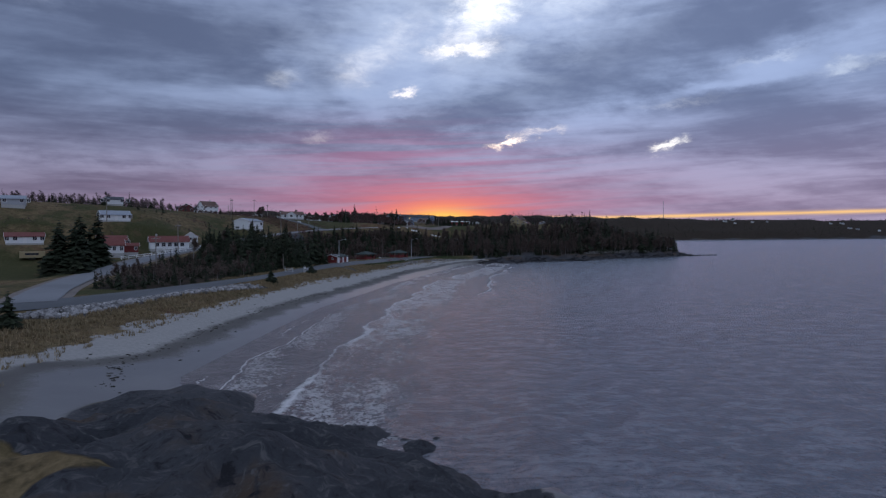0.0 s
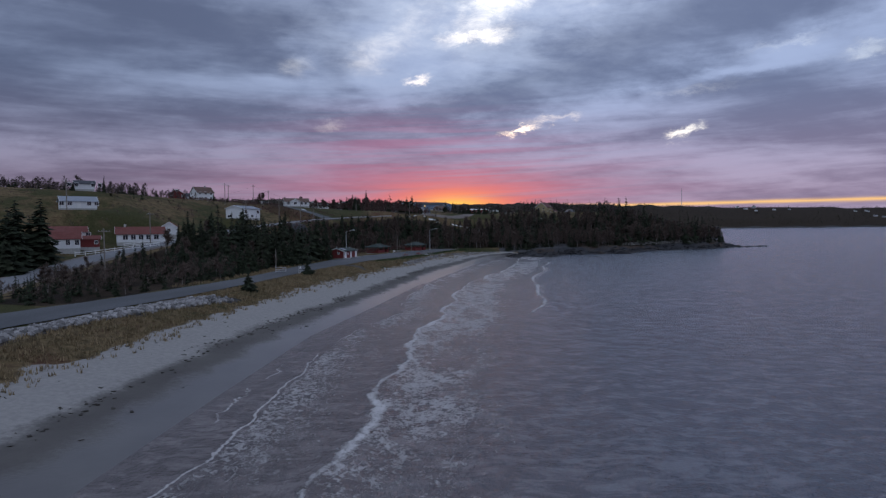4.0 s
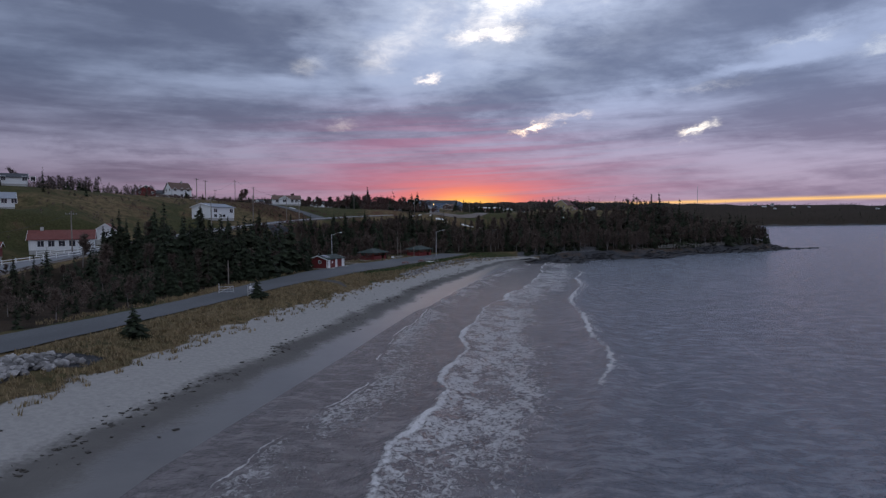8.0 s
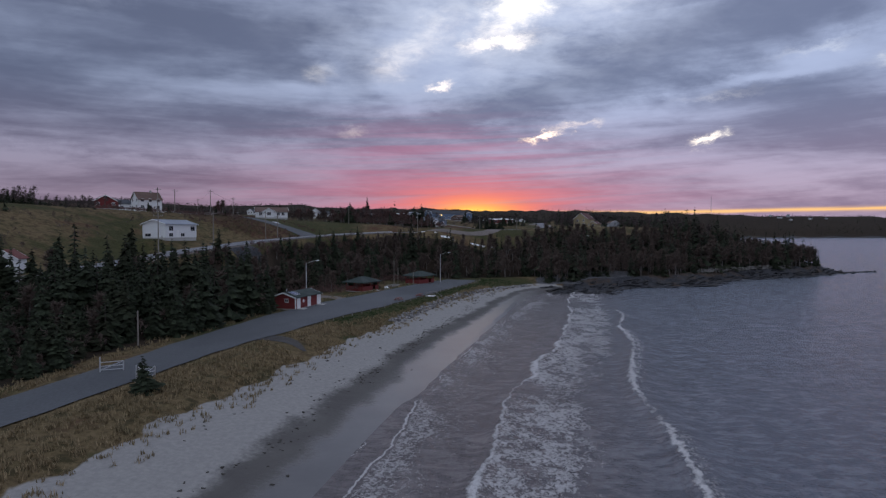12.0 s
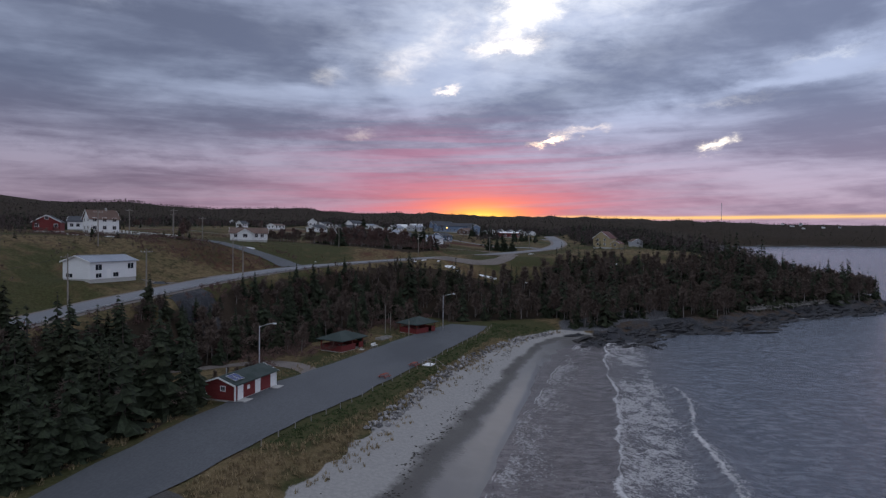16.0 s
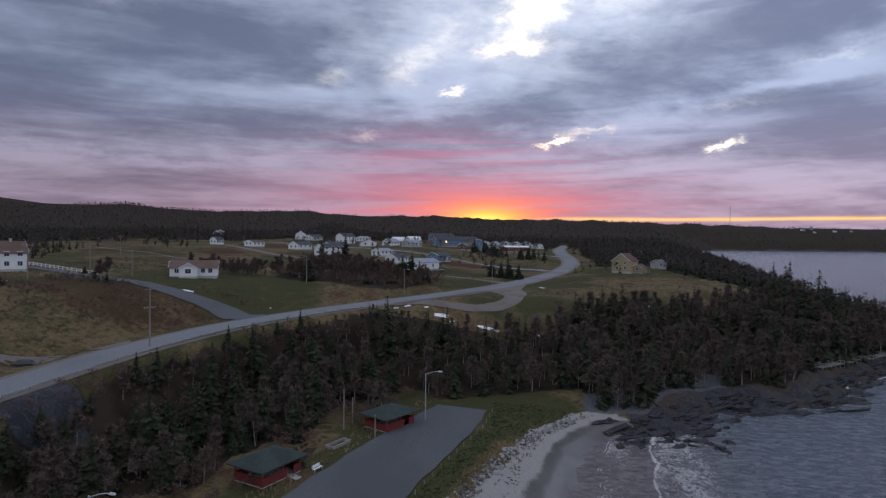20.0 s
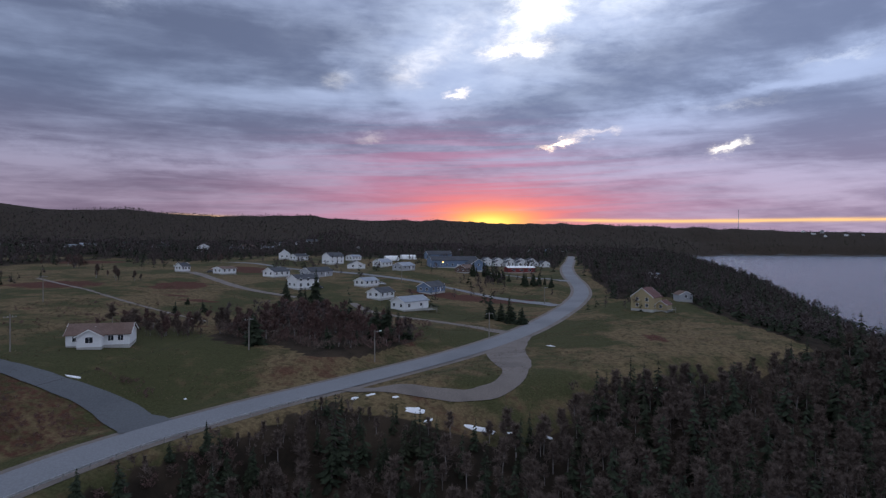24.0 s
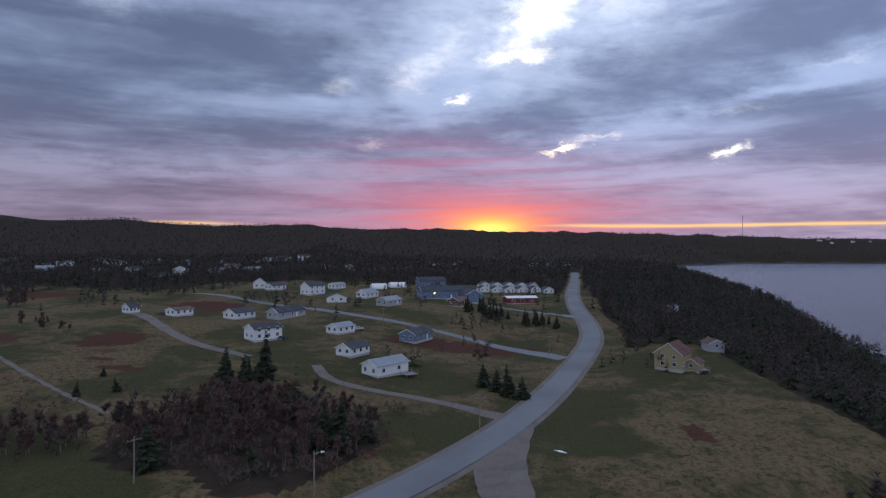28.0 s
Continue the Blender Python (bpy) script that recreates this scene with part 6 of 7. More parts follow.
def clear_of(P):
    """The places that lie off the lanes."""
    for lane in LANES:
        P = P[np.abs(nearest(P[:, 0], P[:, 1], lane)[0]) > 6.0]
    return P


r_ = np.random.RandomState(21)
for x, y, size in ((-41.2, 141.5, 0.46), (-38.6, 172.8, 0.50), (-48.5, 66, 0.55), (-33, 279.5, 0.4), (-24.5, 307.5, 0.35)):
    tree("young_spruce", SPRUCES[2], x, y, size, r_.uniform(0, 360), "young dark spruce standing alone by the beach road", "young spruces", 1.5)
for x, y, size in ((-104, 170, 1.5), (-100.5, 165, 1.3), (-108, 167, 1.45), (-101, 174, 1.45), (-103, 173, 1.1), (-106, 163, 1.25), (-99.5, 161, 0.8), (-111, 171, 1.2), (-101.5, 163, 0.6), (-103, 166.5, 1.35)):
    tree("tall_spruce", SPRUCES[1], x, y, size, r_.uniform(0, 360), "tall dark spruce in a clump by the junction", "spruces by the junction", 1.55)
for x, y, size in ((4, 451, 1.0), (8.5, 448, 0.85), (1, 456, 0.8), (-3, 462, 0.85), (-70, 394.5, 0.75), (-37, 424, 0.5), (-74, 437, 1.05), (-70, 440, 1.15), (-67, 436, 0.95), (-72, 432, 0.9), (-62.5, 380, 0.95), (-31, 398, 0.95), (-34, 396, 0.85), (-29, 403, 0.8), (-36, 401, 0.75), (-33, 402, 0.45), (-26, 404, 0.4), (-118, 352, 0.3), (-104, 336, 0.3), (-100, 335, 0.35), (-110, 437, 0.3), (-98, 424, 0.35), (-104, 418, 0.4),
                   (-44, 382, 0.5), (-38, 389, 0.45), (-112, 316, 0.3), (-117, 312, 0.3)):
    tree("field_spruce", SPRUCES[r_.randint(5)], x, y, size, r_.uniform(0, 360), "dark spruce standing in the open grass", "spruces in the fields", 1.4)
tree("lone_pine", SPRUCES[3], -66.2, 446, 1.28, 30, "tall ragged spruce on the skyline", "spruces in the fields")
for i in range(26):
    k_ = r_.uniform(0, 1)
    x, y = -14 + 46 * k_ + r_.uniform(-5, 5), 606 - 36 * k_ + r_.uniform(-9, 9)
    tree("garden_spruce", SPRUCES[r_.randint(5)], x, y, r_.uniform(0.5, 0.95), r_.uniform(0, 360), "dark spruce in the plantation beside the road", "spruces of the plantation")
REDBARES = [bare_meshes(random.Random(s_), t, 3.0, b, 900, REDTWIG, 0.0085) for s_, t, b in ((7, 7.5, BIRCH), (8, 6.5, BARK), (9, 8.0, BIRCH))]
for i in range(95):
    a, k_ = r_.uniform(0, 6.283), math.sqrt(r_.uniform(0, 1))
    x, y = -51 + 25 * k_ * math.cos(a), 407 + 27 * k_ * math.sin(a)
    tree("bare_tree", REDBARES[r_.randint(3)], x, y, (1.25 - 0.4 * k_) * r_.uniform(0.6, 1.1), r_.uniform(0, 360), "leafless reddish-brown birch in the roadside copse", "bare trees of the copse")
P = np.stack([r_.uniform(-128, -68, 1800), r_.uniform(303, 348, 1800)], 1)
P = P[(np.abs(nearest(P[:, 0], P[:, 1], ROAD)[0]) > 9) & (waves2(P[:, 0], P[:, 1], 26, 2) > -0.1) & (np.hypot(P[:, 0] + 88, P[:, 1] - 290) > 20)]
P = np.concatenate([P, np.stack([r_.uniform(-30, 28, 420), r_.uniform(536, 592, 420)], 1), np.stack([r_.uniform(-150, -95, 500), r_.uniform(372, 425, 500)], 1)])
P = P[(np.abs(nearest(P[:, 0], P[:, 1], ROAD)[0]) > 9) & ((waves2(P[:, 0], P[:, 1], 21, 7) > 0.05) | (P[:, 1] < 350))]
P = clear_of(P)
joined("field_scrub", REDSCRUB, P, r_.uniform(0.25, 0.55, len(P)), 1, "low reddish scrub in the rough field", "scrub")
P = np.stack([r_.uniform(-118, -20, 2200), r_.uniform(350, 430, 2200)], 1)
P = clear_of(P)
P = P[((np.hypot((P[:, 0] + 51) / 29, (P[:, 1] - 404) / 28) < 1) | ((waves2(P[:, 0], P[:, 1], 22, 4) > 0.35) & (P[:, 1] > 390))) & (nearest(P[:, 0], P[:, 1], ROAD)[0] > 9)]
P = P[r_.rand(len(P)) < 0.5]
joined("copse_scrub", REDSCRUB, P, np.where(P[:, 0] < -84, 0.55, 1.0) * r_.uniform(0.6, 1.3, len(P)), 1, "thick reddish-brown scrub in the copse", "scrub")
for i in range(30):
    x, y = (-46 + r_.uniform(-4, 2), 246 + r_.uniform(-4, 10)) if i < 8 else (r_.uniform(-98, -76), r_.uniform(372, 392))
    tree("shrub", BARES[1], x, y, r_.uniform(0.25, 0.5), r_.uniform(0, 360), "low leafless brown shrub on the grass", "brown shrubs")

# bare thickets along the lawn, in the meadow and between the gardens
for cx, cy, wx_, wy_, many in ((-94, 386, 14, 7, 26), (-77, 392, 10, 9, 18), (-268, 580, 12, 8, 9), (-242, 557, 9, 6, 7), (-180, 501, 7, 5, 5), (-166, 490, 6, 4, 5), (-294, 605, 16, 9, 10), (-184, 623, 10, 8, 6), (-105, 339, 3, 3, 3), (-86, 384, 6, 5, 5)):
    for i in range(many):
        tree("bare_tree", (REDBARES + BARES)[r_.randint(7)], cx + wx_ * r_.uniform(-1, 1), cy + wy_ * r_.uniform(-1, 1), r_.uniform(0.45, 0.95), r_.uniform(0, 360), "leafless purplish-brown tree in a thicket of the meadow", "bare trees of the meadow")

# hedgerow scrub and scattered village trees
P = np.stack([r_.uniform(-330, 60, 3000), r_.uniform(470, 860, 3000)], 1)
P = P[(waves2(P[:, 0], P[:, 1], 60, 4) > np.where(P[:, 1] > 600, -0.05, 0.35)) & ((P[:, 1] > 540) | (P[:, 0] > -70)) & (np.abs(nearest(P[:, 0], P[:, 1], ROAD)[0]) > 9)]
houses_at = np.array([(v[0], v[1]) for v in VILLAGE] + [(-30, 648), (-14, 643), (-45, 700), (17, 660)] + [(-8 + (i % 6) * 9.6, 730 if i < 6 else 752) for i in range(11)])
keep = np.hypot(P[:, None, 0] - houses_at[None, :, 0], (P[:, None, 1] + 9 - houses_at[None, :, 1]) * 0.7).min(1) > 13
P = clear_of(P[keep])
P = P[np.abs(nearest(P[:, 0], P[:, 1], [(-82, 472), (-100, 480), (-114, 489), (-134, 508), (-152, 528), (-164, 538)])[0]) > 5]
cut = r_.rand(len(P)) < 0.25
joined("village_spruces", SIMPLE, P[cut], r_.uniform(0.45, 0.9, cut.sum()), 1, "dark spruces between the village houses", "wood")
joined("village_bare_trees", SIMPLE_BARE, P[~cut], r_.uniform(0.5, 0.95, (~cut).sum()), 1, "leafless trees between the village houses", "wood")


# scrub on the bank below the road and at the foot of the wood
P = np.stack([r_.uniform(-92, -20, 2600), r_.uniform(226, 330, 2600)], 1)
P = clear_of(P)
e_ = nearest(P[:, 0], P[:, 1], ROAD)[0]
p_ = nearest(P[:, 0], P[:, 1], PARK)[0]
bank = (e_ < -7.5) & (p_ > 13) & ((e_ > -24) | (p_ < 24)) & (waves2(P[:, 0], P[:, 1], 17, 5) > -0.25) & (np.hypot((P[:, 0] + 53) / 9, (P[:, 1] - 243) / 13) > 1)
joined("bank_scrub", REDSCRUB, P[bank], r_.uniform(0.45, 1.1, bank.sum()), 1, "brown leafless scrub on the bank below the road", "scrub")
P = np.stack([r_.uniform(-195, -118, 420), r_.uniform(238, 305, 420)], 1)
P = P[(np.hypot(P[:, 0] + 131, P[:, 1] - 234) > 9) & (waves2(P[:, 0], P[:, 1], 40, 2) > -0.4)]
cut = r_.rand(len(P)) < 0.3
joined("hilltop_spruces", MIDDLING, P[cut], r_.uniform(0.2, 0.42, cut.sum()), 1, "dark spruces along the hilltop", "wood")
joined("hilltop_bare_trees", SIMPLE_BARE, P[~cut], r_.uniform(0.3, 0.6, (~cut).sum()), 1, "leafless trees along the hilltop", "wood")

# low scrub over the hillside pasture
P = np.stack([r_.uniform(-165, -84, 1500), r_.uniform(185, 345, 1500)], 1)
steads = np.array([(-137, 346), (-142, 328), (-90, 276), (-121, 219), (-107, 191), (-97, 211), (-134, 190), (-131, 234), (-150, 212)])
P = clear_of(P[(nearest(P[:, 0], P[:, 1], ROAD)[0] > 10) & (waves2(P[:, 0], P[:, 1], 33, 6) > -0.1)])
P = P[np.hypot(P[:, None, 0] - steads[None, :, 0], P[:, None, 1] - steads[None, :, 1]).min(1) > 11]
joined("pasture_scrub", SCRUB, P, r_.uniform(0.2, 0.65, len(P)), 1, "low brown scrub over the hillside pasture", "scrub")

# trees and thickets on the rise behind the motel and the farm
A, R_ = np.radians(r_.uniform(-39, -23, 1500)), r_.uniform(285, 540, 1500)
P = np.stack([R_ * np.sin(A), R_ * np.cos(A)], 1)
steads = np.array([(-137, 346), (-142, 328), (-149, 346), (-131, 234), (-150, 212), (-93, 366), (-130, 318)])
P = P[(np.hypot(P[:, None, 0] - steads[None, :, 0], P[:, None, 1] - steads[None, :, 1]).min(1) > 13) & ((waves2(P[:, 0], P[:, 1], 70, 3) > -0.15) | (R_ > 420)) & ((P[:, 0] < -165) | (waves2(P[:, 0], P[:, 1], 45, 8) > 0.45) & (P[:, 1] < 330))]
cut = r_.rand(len(P)) < 0.4
joined("upland_spruces", MIDDLING, P[cut], r_.uniform(0.3, 0.6, cut.sum()), 1, "dark spruces on the rise behind the farm", "wood")
joined("upland_bare_trees", SIMPLE_BARE, P[~cut], r_.uniform(0.45, 0.8, (~cut).sum()), 1, "leafless brown trees on the rise behind the farm", "wood")

# ---- stones ----
def stone_mesh(rng, flat=0.75):
    bm = bmesh.new()
    bmesh.ops.create_icosphere(bm, subdivisions=1, radius=1.0)
    for v in bm.verts:
        v.co = Vector((v.co.x * rng.uniform(0.75, 1.15), v.co.y * rng.uniform(0.7, 1.05), v.co.z * flat * rng.uniform(0.75, 1.1)))
    me = bpy.data.meshes.new("boulder")
    bm.to_mesh(me)
    bm.free()
    me.materials.append(BOULDER)
    return me


rng = random.Random(31)
STONES = [stone_mesh(rng) for _ in range(8)]


def revetment(name, along, off0, off1, y0, y1, single, heaped, label, scale=1.0):
    """A sloping bank of dumped boulders between two distances from the shore line."""
    base = thing(name, pose(0, 0, 0), label, "rock bank", kind="structure")
    V, Fc, k_ = [], [], 0
    arrays = []
    for me in STONES:
        co = np.empty(len(me.vertices) * 3, np.float32)
        me.vertices.foreach_get("co", co)
        arrays.append((co.reshape(-1, 3), np.array([tuple(p.vertices) for p in me.polygons])))
    made = 0
    while made < single + heaped:
        y = rng.uniform(y0, y1)
        t = rng.random()
        x = float(np.interp(y, [p[1] for p in along], [p[0] for p in along])) + off0 + (off1 - off0) * t
        z = ground_z(x, y) + scale * scale * 0.30 + scale * 0.3 * (1 - abs(2 * t - 1))
        s_ = scale * rng.choice((0.32, 0.40, 0.48, 0.56, 0.70))
        if made < single:
            o = part("boulder", STONES[rng.randrange(8)], None, base)
            o.matrix_basis = pose(x, y, z, rng.uniform(-40, 40), rng.uniform(-40, 40), rng.uniform(0, 360)) @ Matrix.Diagonal((s_, s_ * 1.2, s_, 1))
        else:
            co, fc = arrays[rng.randrange(8)]
            m = np.array(pose(x, y, z - 0.1, rng.uniform(-40, 40), rng.uniform(-40, 40), rng.uniform(0, 360)) @ Matrix.Diagonal((s_, s_ * 1.1, s_, 1)))
            V.append(co @ m[:3, :3].T + m[:3, 3])
            Fc.append(fc + k_)
            k_ += len(co)
        made += 1
    tagged(part("heaped_boulders", sheet("heaped_boulders", np.concatenate(V), np.concatenate(Fc), BOULDER, False), None, base), kind="stuff")


revetment("rock_bank", RIM_A, -2.4, 4.8, 74, 131, 280, 1500, "bank of pale dumped boulders below the beach road", 0.78)
revetment("rock_bank", RIM_B, -1.4, 1.1, 228, 313, 200, 360, "bank of pale dumped boulders between car park and sand", 0.6)

# dark slabs of bedrock along the rocky shore
rng = random.Random(41)


def slab_rock(x, y, turn, L, W, tall, label):
    bm = bmesh.new()
    bmesh.ops.create_cube(bm, size=1.0)
    bmesh.ops.subdivide_edges(bm, edges=bm.edges[:], cuts=2, use_grid_fill=True)
    for v in bm.verts:
        v.co = Vector((v.co.x * L * rng.uniform(0.7, 1.25) + rng.uniform(-0.25, 0.25), v.co.y * W * rng.uniform(0.65, 1.3) + rng.uniform(-0.2, 0.2), (v.co.z + 0.1) * tall * rng.uniform(0.35, 1.5) + 0.10 * v.co.x * L + rng.uniform(-0.08, 0.08)))
    me = bpy.data.meshes.new("shore_rock")
    bm.to_mesh(me)
    bm.free()
    me.materials.append(ROCK)
    ob = new("shore_rock", me)
    ob.matrix_basis = pose(x, y, max(ground_z(x, y), -0.15), rng.uniform(-8, 8), rng.uniform(-8, 8), turn)
    return tagged(ob, label, "rock", "dark rocks of the shore")


SHORE = [(22, 309), (31, 308), (40, 321), (52, 331), (64, 333), (78, 336), (92, 357), (112, 373), (130, 383), (146, 391), (160, 404), (174, 415)]
line = smooth_line(SHORE, 1.0)
for i in range(300):
    x, y = line[rng.randrange(len(line))]
    slab_rock(x + rng.uniform(-5, 4), y + rng.uniform(-4.0, 6.5), rng.uniform(17, 29), rng.choice((1.5, 2.2, 3.2, 4.5, 6.5)), rng.uniform(0.7, 2.0), rng.uniform(0.35, 0.8), "dark tilted slab of bedrock at the waterline")
for i in range(40):
    slab_rock(rng.uniform(20, 42), rng.uniform(303, 318), rng.uniform(0, 180), rng.uniform(0.8, 2.4), rng.uniform(0.6, 1.5), rng.uniform(0.4, 0.9), "dark broken rock in the corner of the bay")
for i in range(9):
    slab_rock(172 + i * 2.6 + rng.uniform(-1, 1), 415 + i * 0.9, 20, rng.uniform(2, 5), rng.uniform(1, 2), 0.7, "low dark rock at the tip of the headland")

# ---- snow left in the ditch and by the houses ----
rng = random.Random(51)


def snow_patch(x, y, turn, L, W):
    ring = []
    for i in range(14):
        a = i * 6.283 / 14
        k_ = rng.uniform(0.6, 1.1)
        px_, py_ = L / 2 * k_ * math.cos(a), W / 2 * k_ * math.sin(a)
        c_, s_ = math.cos(radians(turn)), math.sin(radians(turn))
        wx_, wy_ = x + px_ * c_ - py_ * s_, y + px_ * s_ + py_ * c_
        ring.append((wx_, wy_, ground_z(wx_, wy_) + 0.10))
    top = (x, y, ground_z(x, y) + 0.28)
    sh = Shape().add(ring + [top] + [(q[0], q[1], q[2] - 0.3) for q in ring], [(i, (i + 1) % 14, 14) for i in range(14)] + [(i, i + 15, (i + 1) % 14 + 15, (i + 1) % 14) for i in range(14)])
    tagged(part("snow_patch", sh, SNOW), "leftover patch of grey-white snow on the grass", "snow", "snow patches")


for q in ((-16.5, 347.5, 10, 4.5, 1.6), (-14, 346, 40, 2.0, 0.8), (-4, 347.5, 5, 6.5, 1.1), (2, 348.5, 5, 2.5, 0.8), (-29, 349, 25, 1.6, 1.0), (-26, 350.5, 20, 2.2, 0.8), (-21, 350, 15, 1.4, 0.6), (9, 350, 10, 1.6, 0.6), (36, 372, 10, 3.0, 0.7), (44, 377, 20, 1.2, 1.0),
          (-128, 322, 15, 9, 1.4), (-119, 324, 15, 4, 1.2), (-83, 343, 12, 3.4, 0.9), (14.5, 405, -40, 3.0, 0.9), (-62, 346, 30, 0.7, 0.4)):
    snow_patch(*q)

# ---- beach grass, seaweed and stones on the sand ----
r_ = np.random.RandomState(61)


def tufts(name, places, tall, blades, mat_, label, category):
    k_ = len(places)
    z = height(places[:, 0], places[:, 1])
    base = np.repeat(np.c_[places, z], blades, 0)
    base[:, :2] += r_.normal(0, 0.16, (k_ * blades, 2))
    a = r_.uniform(0, 6.283, k_ * blades)
    h_ = tall * r_.uniform(0.5, 1.25, k_ * blades)
    lean = np.stack([np.cos(a), np.sin(a)], 1) * (h_ * r_.uniform(0.15, 0.7, k_ * blades))[:, None]
    side = np.stack([-np.sin(a), np.cos(a), 0 * a], 1) * 0.05
    tip = base + np.c_[lean, h_]
    V = np.stack([base - side, base + side, tip], 1).reshape(-1, 3)
    ob = new(name, sheet(name, V, np.arange(len(V)).reshape(-1, 3), mat_, False))
    return tagged(ob, label, category, kind="stuff")


P = np.stack([r_.uniform(-60, 18, 60000), r_.uniform(45, 318, 60000)], 1)
dc = nearest(P[:, 0], P[:, 1], COAST)[0] + 1.6 * waves2(P[:, 0], P[:, 1], 11, 6)
pk = nearest(P[:, 0], P[:, 1], PARK)[0]
half = np.interp(P[:, 1], [p[1] for p in PARK], HALF) + 1.0
lim = np.interp(P[:, 1], SAND_Y, SAND_W)
strip_ok = (dc > lim) & (pk < -half) & (dc < 40)
sparse = (dc > lim - 3) & (dc <= lim) & (r_.rand(len(P)) < 0.25) & (pk < -half)
far_side = (pk > half) & (pk < half + 4) & (r_.rand(len(P)) < 0.4) & (P[:, 1] > 150)
mown = (P[:, 1] > 218) & ((pk > -half - 3.4) | (P[:, 1] > 296))
P1 = P[(strip_ok & ~mown) | sparse | far_side]
P1 = P1[~((P1[:, 1] > 72) & (P1[:, 1] < 133) & (P1[:, 0] < np.interp(P1[:, 1], [p[1] for p in RIM_A], [p[0] for p in RIM_A]) + 5.0))]
P1 = P1[np.abs(nearest(P1[:, 0], P1[:, 1], [(-43, 203), (-36, 203.5), (-29, 197)])[0]) > 2.2]
tufts("beach_grass", P1, 0.48, 7, STRAW, "straw-coloured beach grass on the low dune", "grass")
GREENBLADE = material("green_grass", (0.032, 0.060, 0.016), 0.9, 0.3, 0.5, 0.0, random_tint=0.3)
tufts("edge_grass", P[strip_ok & mown], 0.14, 12, GREENBLADE, "short green grass along the car park", "grass")
# rough tussocks over the fields
DULLSTRAW = material("dull_grass", (0.12, 0.095, 0.058), 0.9, 0.3, 0.6, 0.0, coarse=9, second=(0.075, 0.07, 0.04), random_tint=0.3)
P = np.stack([r_.uniform(-150, 105, 26000), r_.uniform(290, 480, 26000)], 1)
ok = (woodland(P[:, 0], P[:, 1]) < 0.4) & (np.abs(nearest(P[:, 0], P[:, 1], ROAD)[0]) > 7) & (nearest(P[:, 0], P[:, 1], COAST)[0] > 25) & (waves2(P[:, 0], P[:, 1], 30, 3) > 0.0)
tufts("field_tussocks", P[ok], 0.28, 6, DULLSTRAW, "dry tussocks in the rough fields", "grass")

V, Fc, k_ = [], [], 0
rng = random.Random(71)
cube = np.array([(x, y, z) for z in (0, 1) for y in (-1, 1) for x in (-1, 1)], float)
quad = np.array([(0, 2, 3, 1), (4, 5, 7, 6), (0, 1, 5, 4), (1, 3, 7, 5), (3, 2, 6, 7), (2, 0, 4, 6)])
coast_line = smooth_line(COAST[5:17], 0.5)
for i in range(1500):
    x, y = coast_line[rng.randrange(len(coast_line))]
    d_ = rng.gauss(8.4, 0.6) + 1.0 * float(waves2(np.array(0.0), np.array(y), 22, 5)) if rng.random() < 0.8 else rng.uniform(4, 17)
    x, y = x - d_, y + rng.uniform(-0.5, 0.5)
    if y < 48 or (float(waves2(np.array(x), np.array(y), 18, 9)) < -0.1 and rng.random() < 0.75):
        continue
    s_ = rng.uniform(0.03, 0.12)
    a = rng.uniform(0, 6.283)
    c_, q_ = math.cos(a), math.sin(a)
    p = cube * (s_ * rng.uniform(0.8, 2.2), s_, s_ * 0.5) + np.random.RandomState(i).normal(0, 0.03, cube.shape)
    V.append(np.stack([p[:, 0] * c_ - p[:, 1] * q_ + x, p[:, 0] * q_ + p[:, 1] * c_ + y, p[:, 2] + ground_z(x, y) - 0.01], 1))
    Fc.append(quad + k_)
    k_ += 8
tagged(new("seaweed", sheet("seaweed", np.concatenate(V), np.concatenate(Fc), WEED, False)), "dark line of seaweed and stones on the sand", "seaweed", kind="stuff")

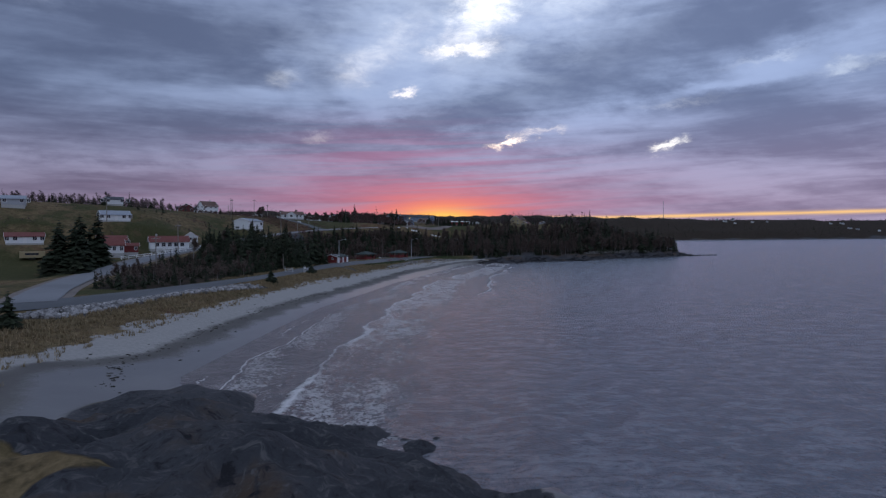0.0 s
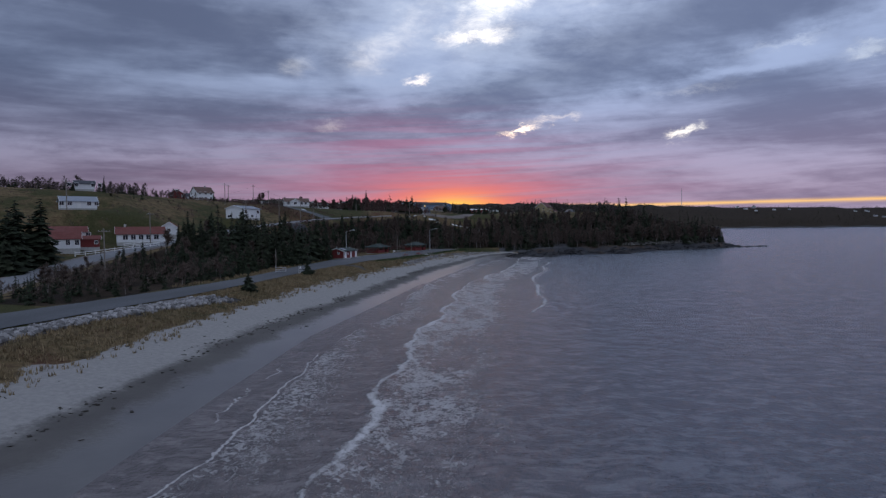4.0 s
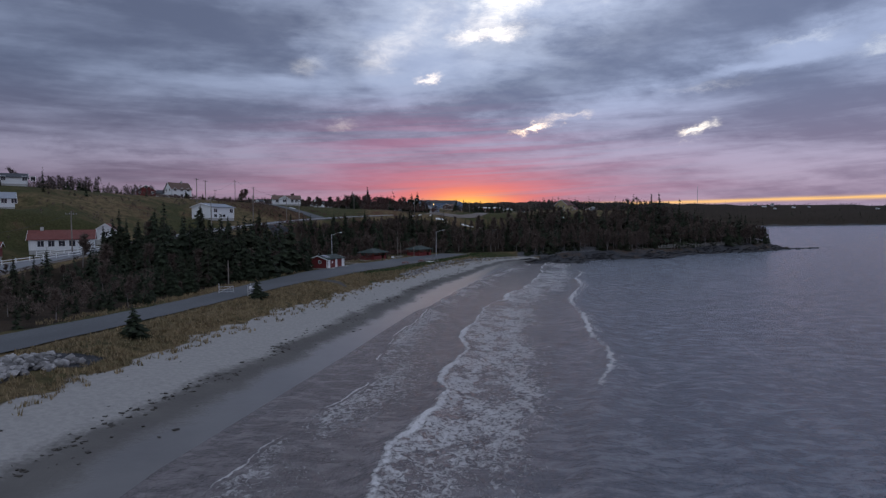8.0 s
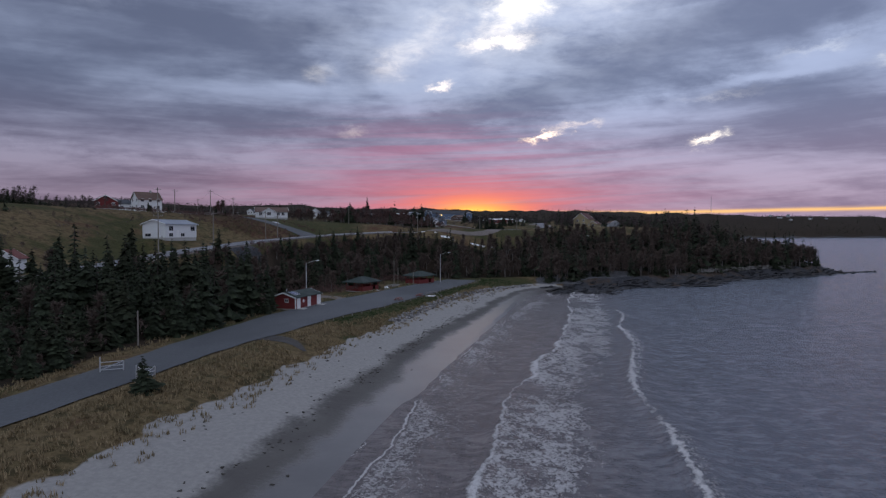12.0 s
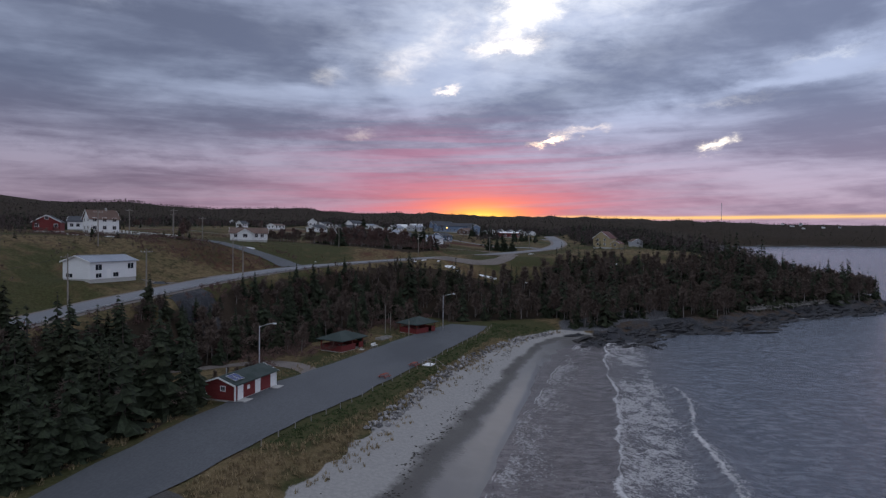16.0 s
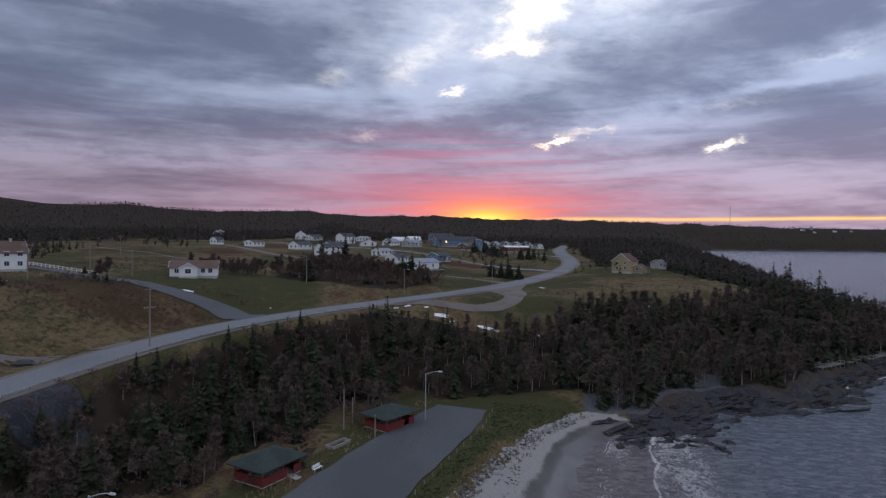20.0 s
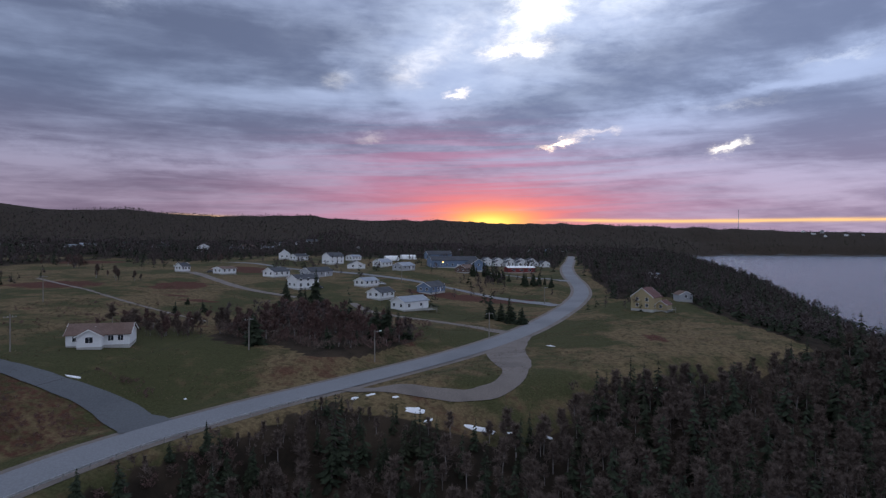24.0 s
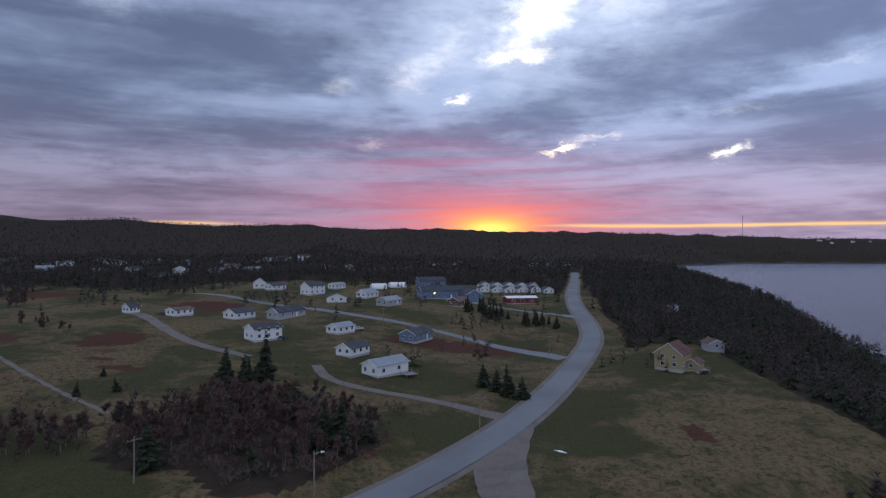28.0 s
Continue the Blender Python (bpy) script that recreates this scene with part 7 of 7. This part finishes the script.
# ---- boardwalk on the headland ----
walkway = thing("boardwalk", pose(0, 0, 0), "weathered wooden boardwalk with railings along the headland", "boardwalk")
line = smooth_line([(88, 366), (98, 373), (112, 383), (128, 392), (142, 400)], 2.4)
deck_z = [max(3.4, ground_z(x, y) + 0.4) for x, y in line]
for i in range(len(line) - 1):
    a, b = Vector((*line[i], deck_z[i])), Vector((*line[i + 1], deck_z[i + 1]))
    side = (b - a).cross(Vector((0, 0, 1))).normalized()
    part("deck_section", Shape().slab([tuple(a - side), tuple(b - side), tuple(b + side), tuple(a + side)], 0.15), OLDWOOD, walkway)
    for s_ in (-1, 1):
        p = a + side * s_
        part("post", Shape().box(p.x - 0.07, p.y - 0.07, p.z - 4, p.x + 0.07, p.y + 0.07, p.z + 1.05), OLDWOOD, walkway)
        for h_ in (0.5, 1.0):
            part("rail", Shape().beam(tuple(p + Vector((0, 0, h_))), tuple(b + side * s_ + Vector((0, 0, h_))), 0.07, 0.07, 4), OLDWOOD, walkway)

# ---- mast on the far ridge ----
mx, my = 1392, 3745
mz = ground_z(mx, my)
mast = thing("radio_mast", pose(mx, my, mz), "tall thin radio mast on the far ridge", "mast")
for a in (0, 120, 240):
    c_, s_ = math.cos(radians(a)), math.sin(radians(a))
    part("leg", Shape().beam((1.4 * c_, 1.4 * s_, -3), (0.9 * c_, 0.9 * s_, 245 - mz), 0.55, 0.5, 4), GALV, mast)
for k_ in range(12):
    z = 4 + k_ * (238 - mz) / 12
    part("brace", Shape().beam((1.4, 0, z), (-0.7, 1.2, z + 8), 0.3, 0.3, 3).beam((-0.7, 1.2, z), (-0.7, -1.2, z + 8), 0.3, 0.3, 3), GALV, mast)

# woods of the far shore
rng = random.Random(83)
P = np.stack([r_.uniform(560, 4300, 9000), r_.uniform(2300, 4300, 9000)], 1)
P = P[(nearest(P[:, 0], P[:, 1], COAST)[0] > 12)]
P = P[(nearest(P[:, 0], P[:, 1], COAST)[0] < 800)][:2600]
joined("far_shore_wood", TINY, P, r_.uniform(0.7, 1.5, len(P)), 1, "dark woods along the far shore", "wood")

# houses on the far shore
rng = random.Random(81)
for i in range(22):
    x = rng.uniform(1500, 3400)
    y = 3080 + rng.uniform(20, 260)
    house(x, y, rng.uniform(0, 50), rng.uniform(12, 20), 10, rng.uniform(3.5, 6), 3, rng.choice((WHITE, WHITE, GREYSIDE)), DARKROOF, "tiny pale house on the far shore", name="far_house", group="houses on the far shore")
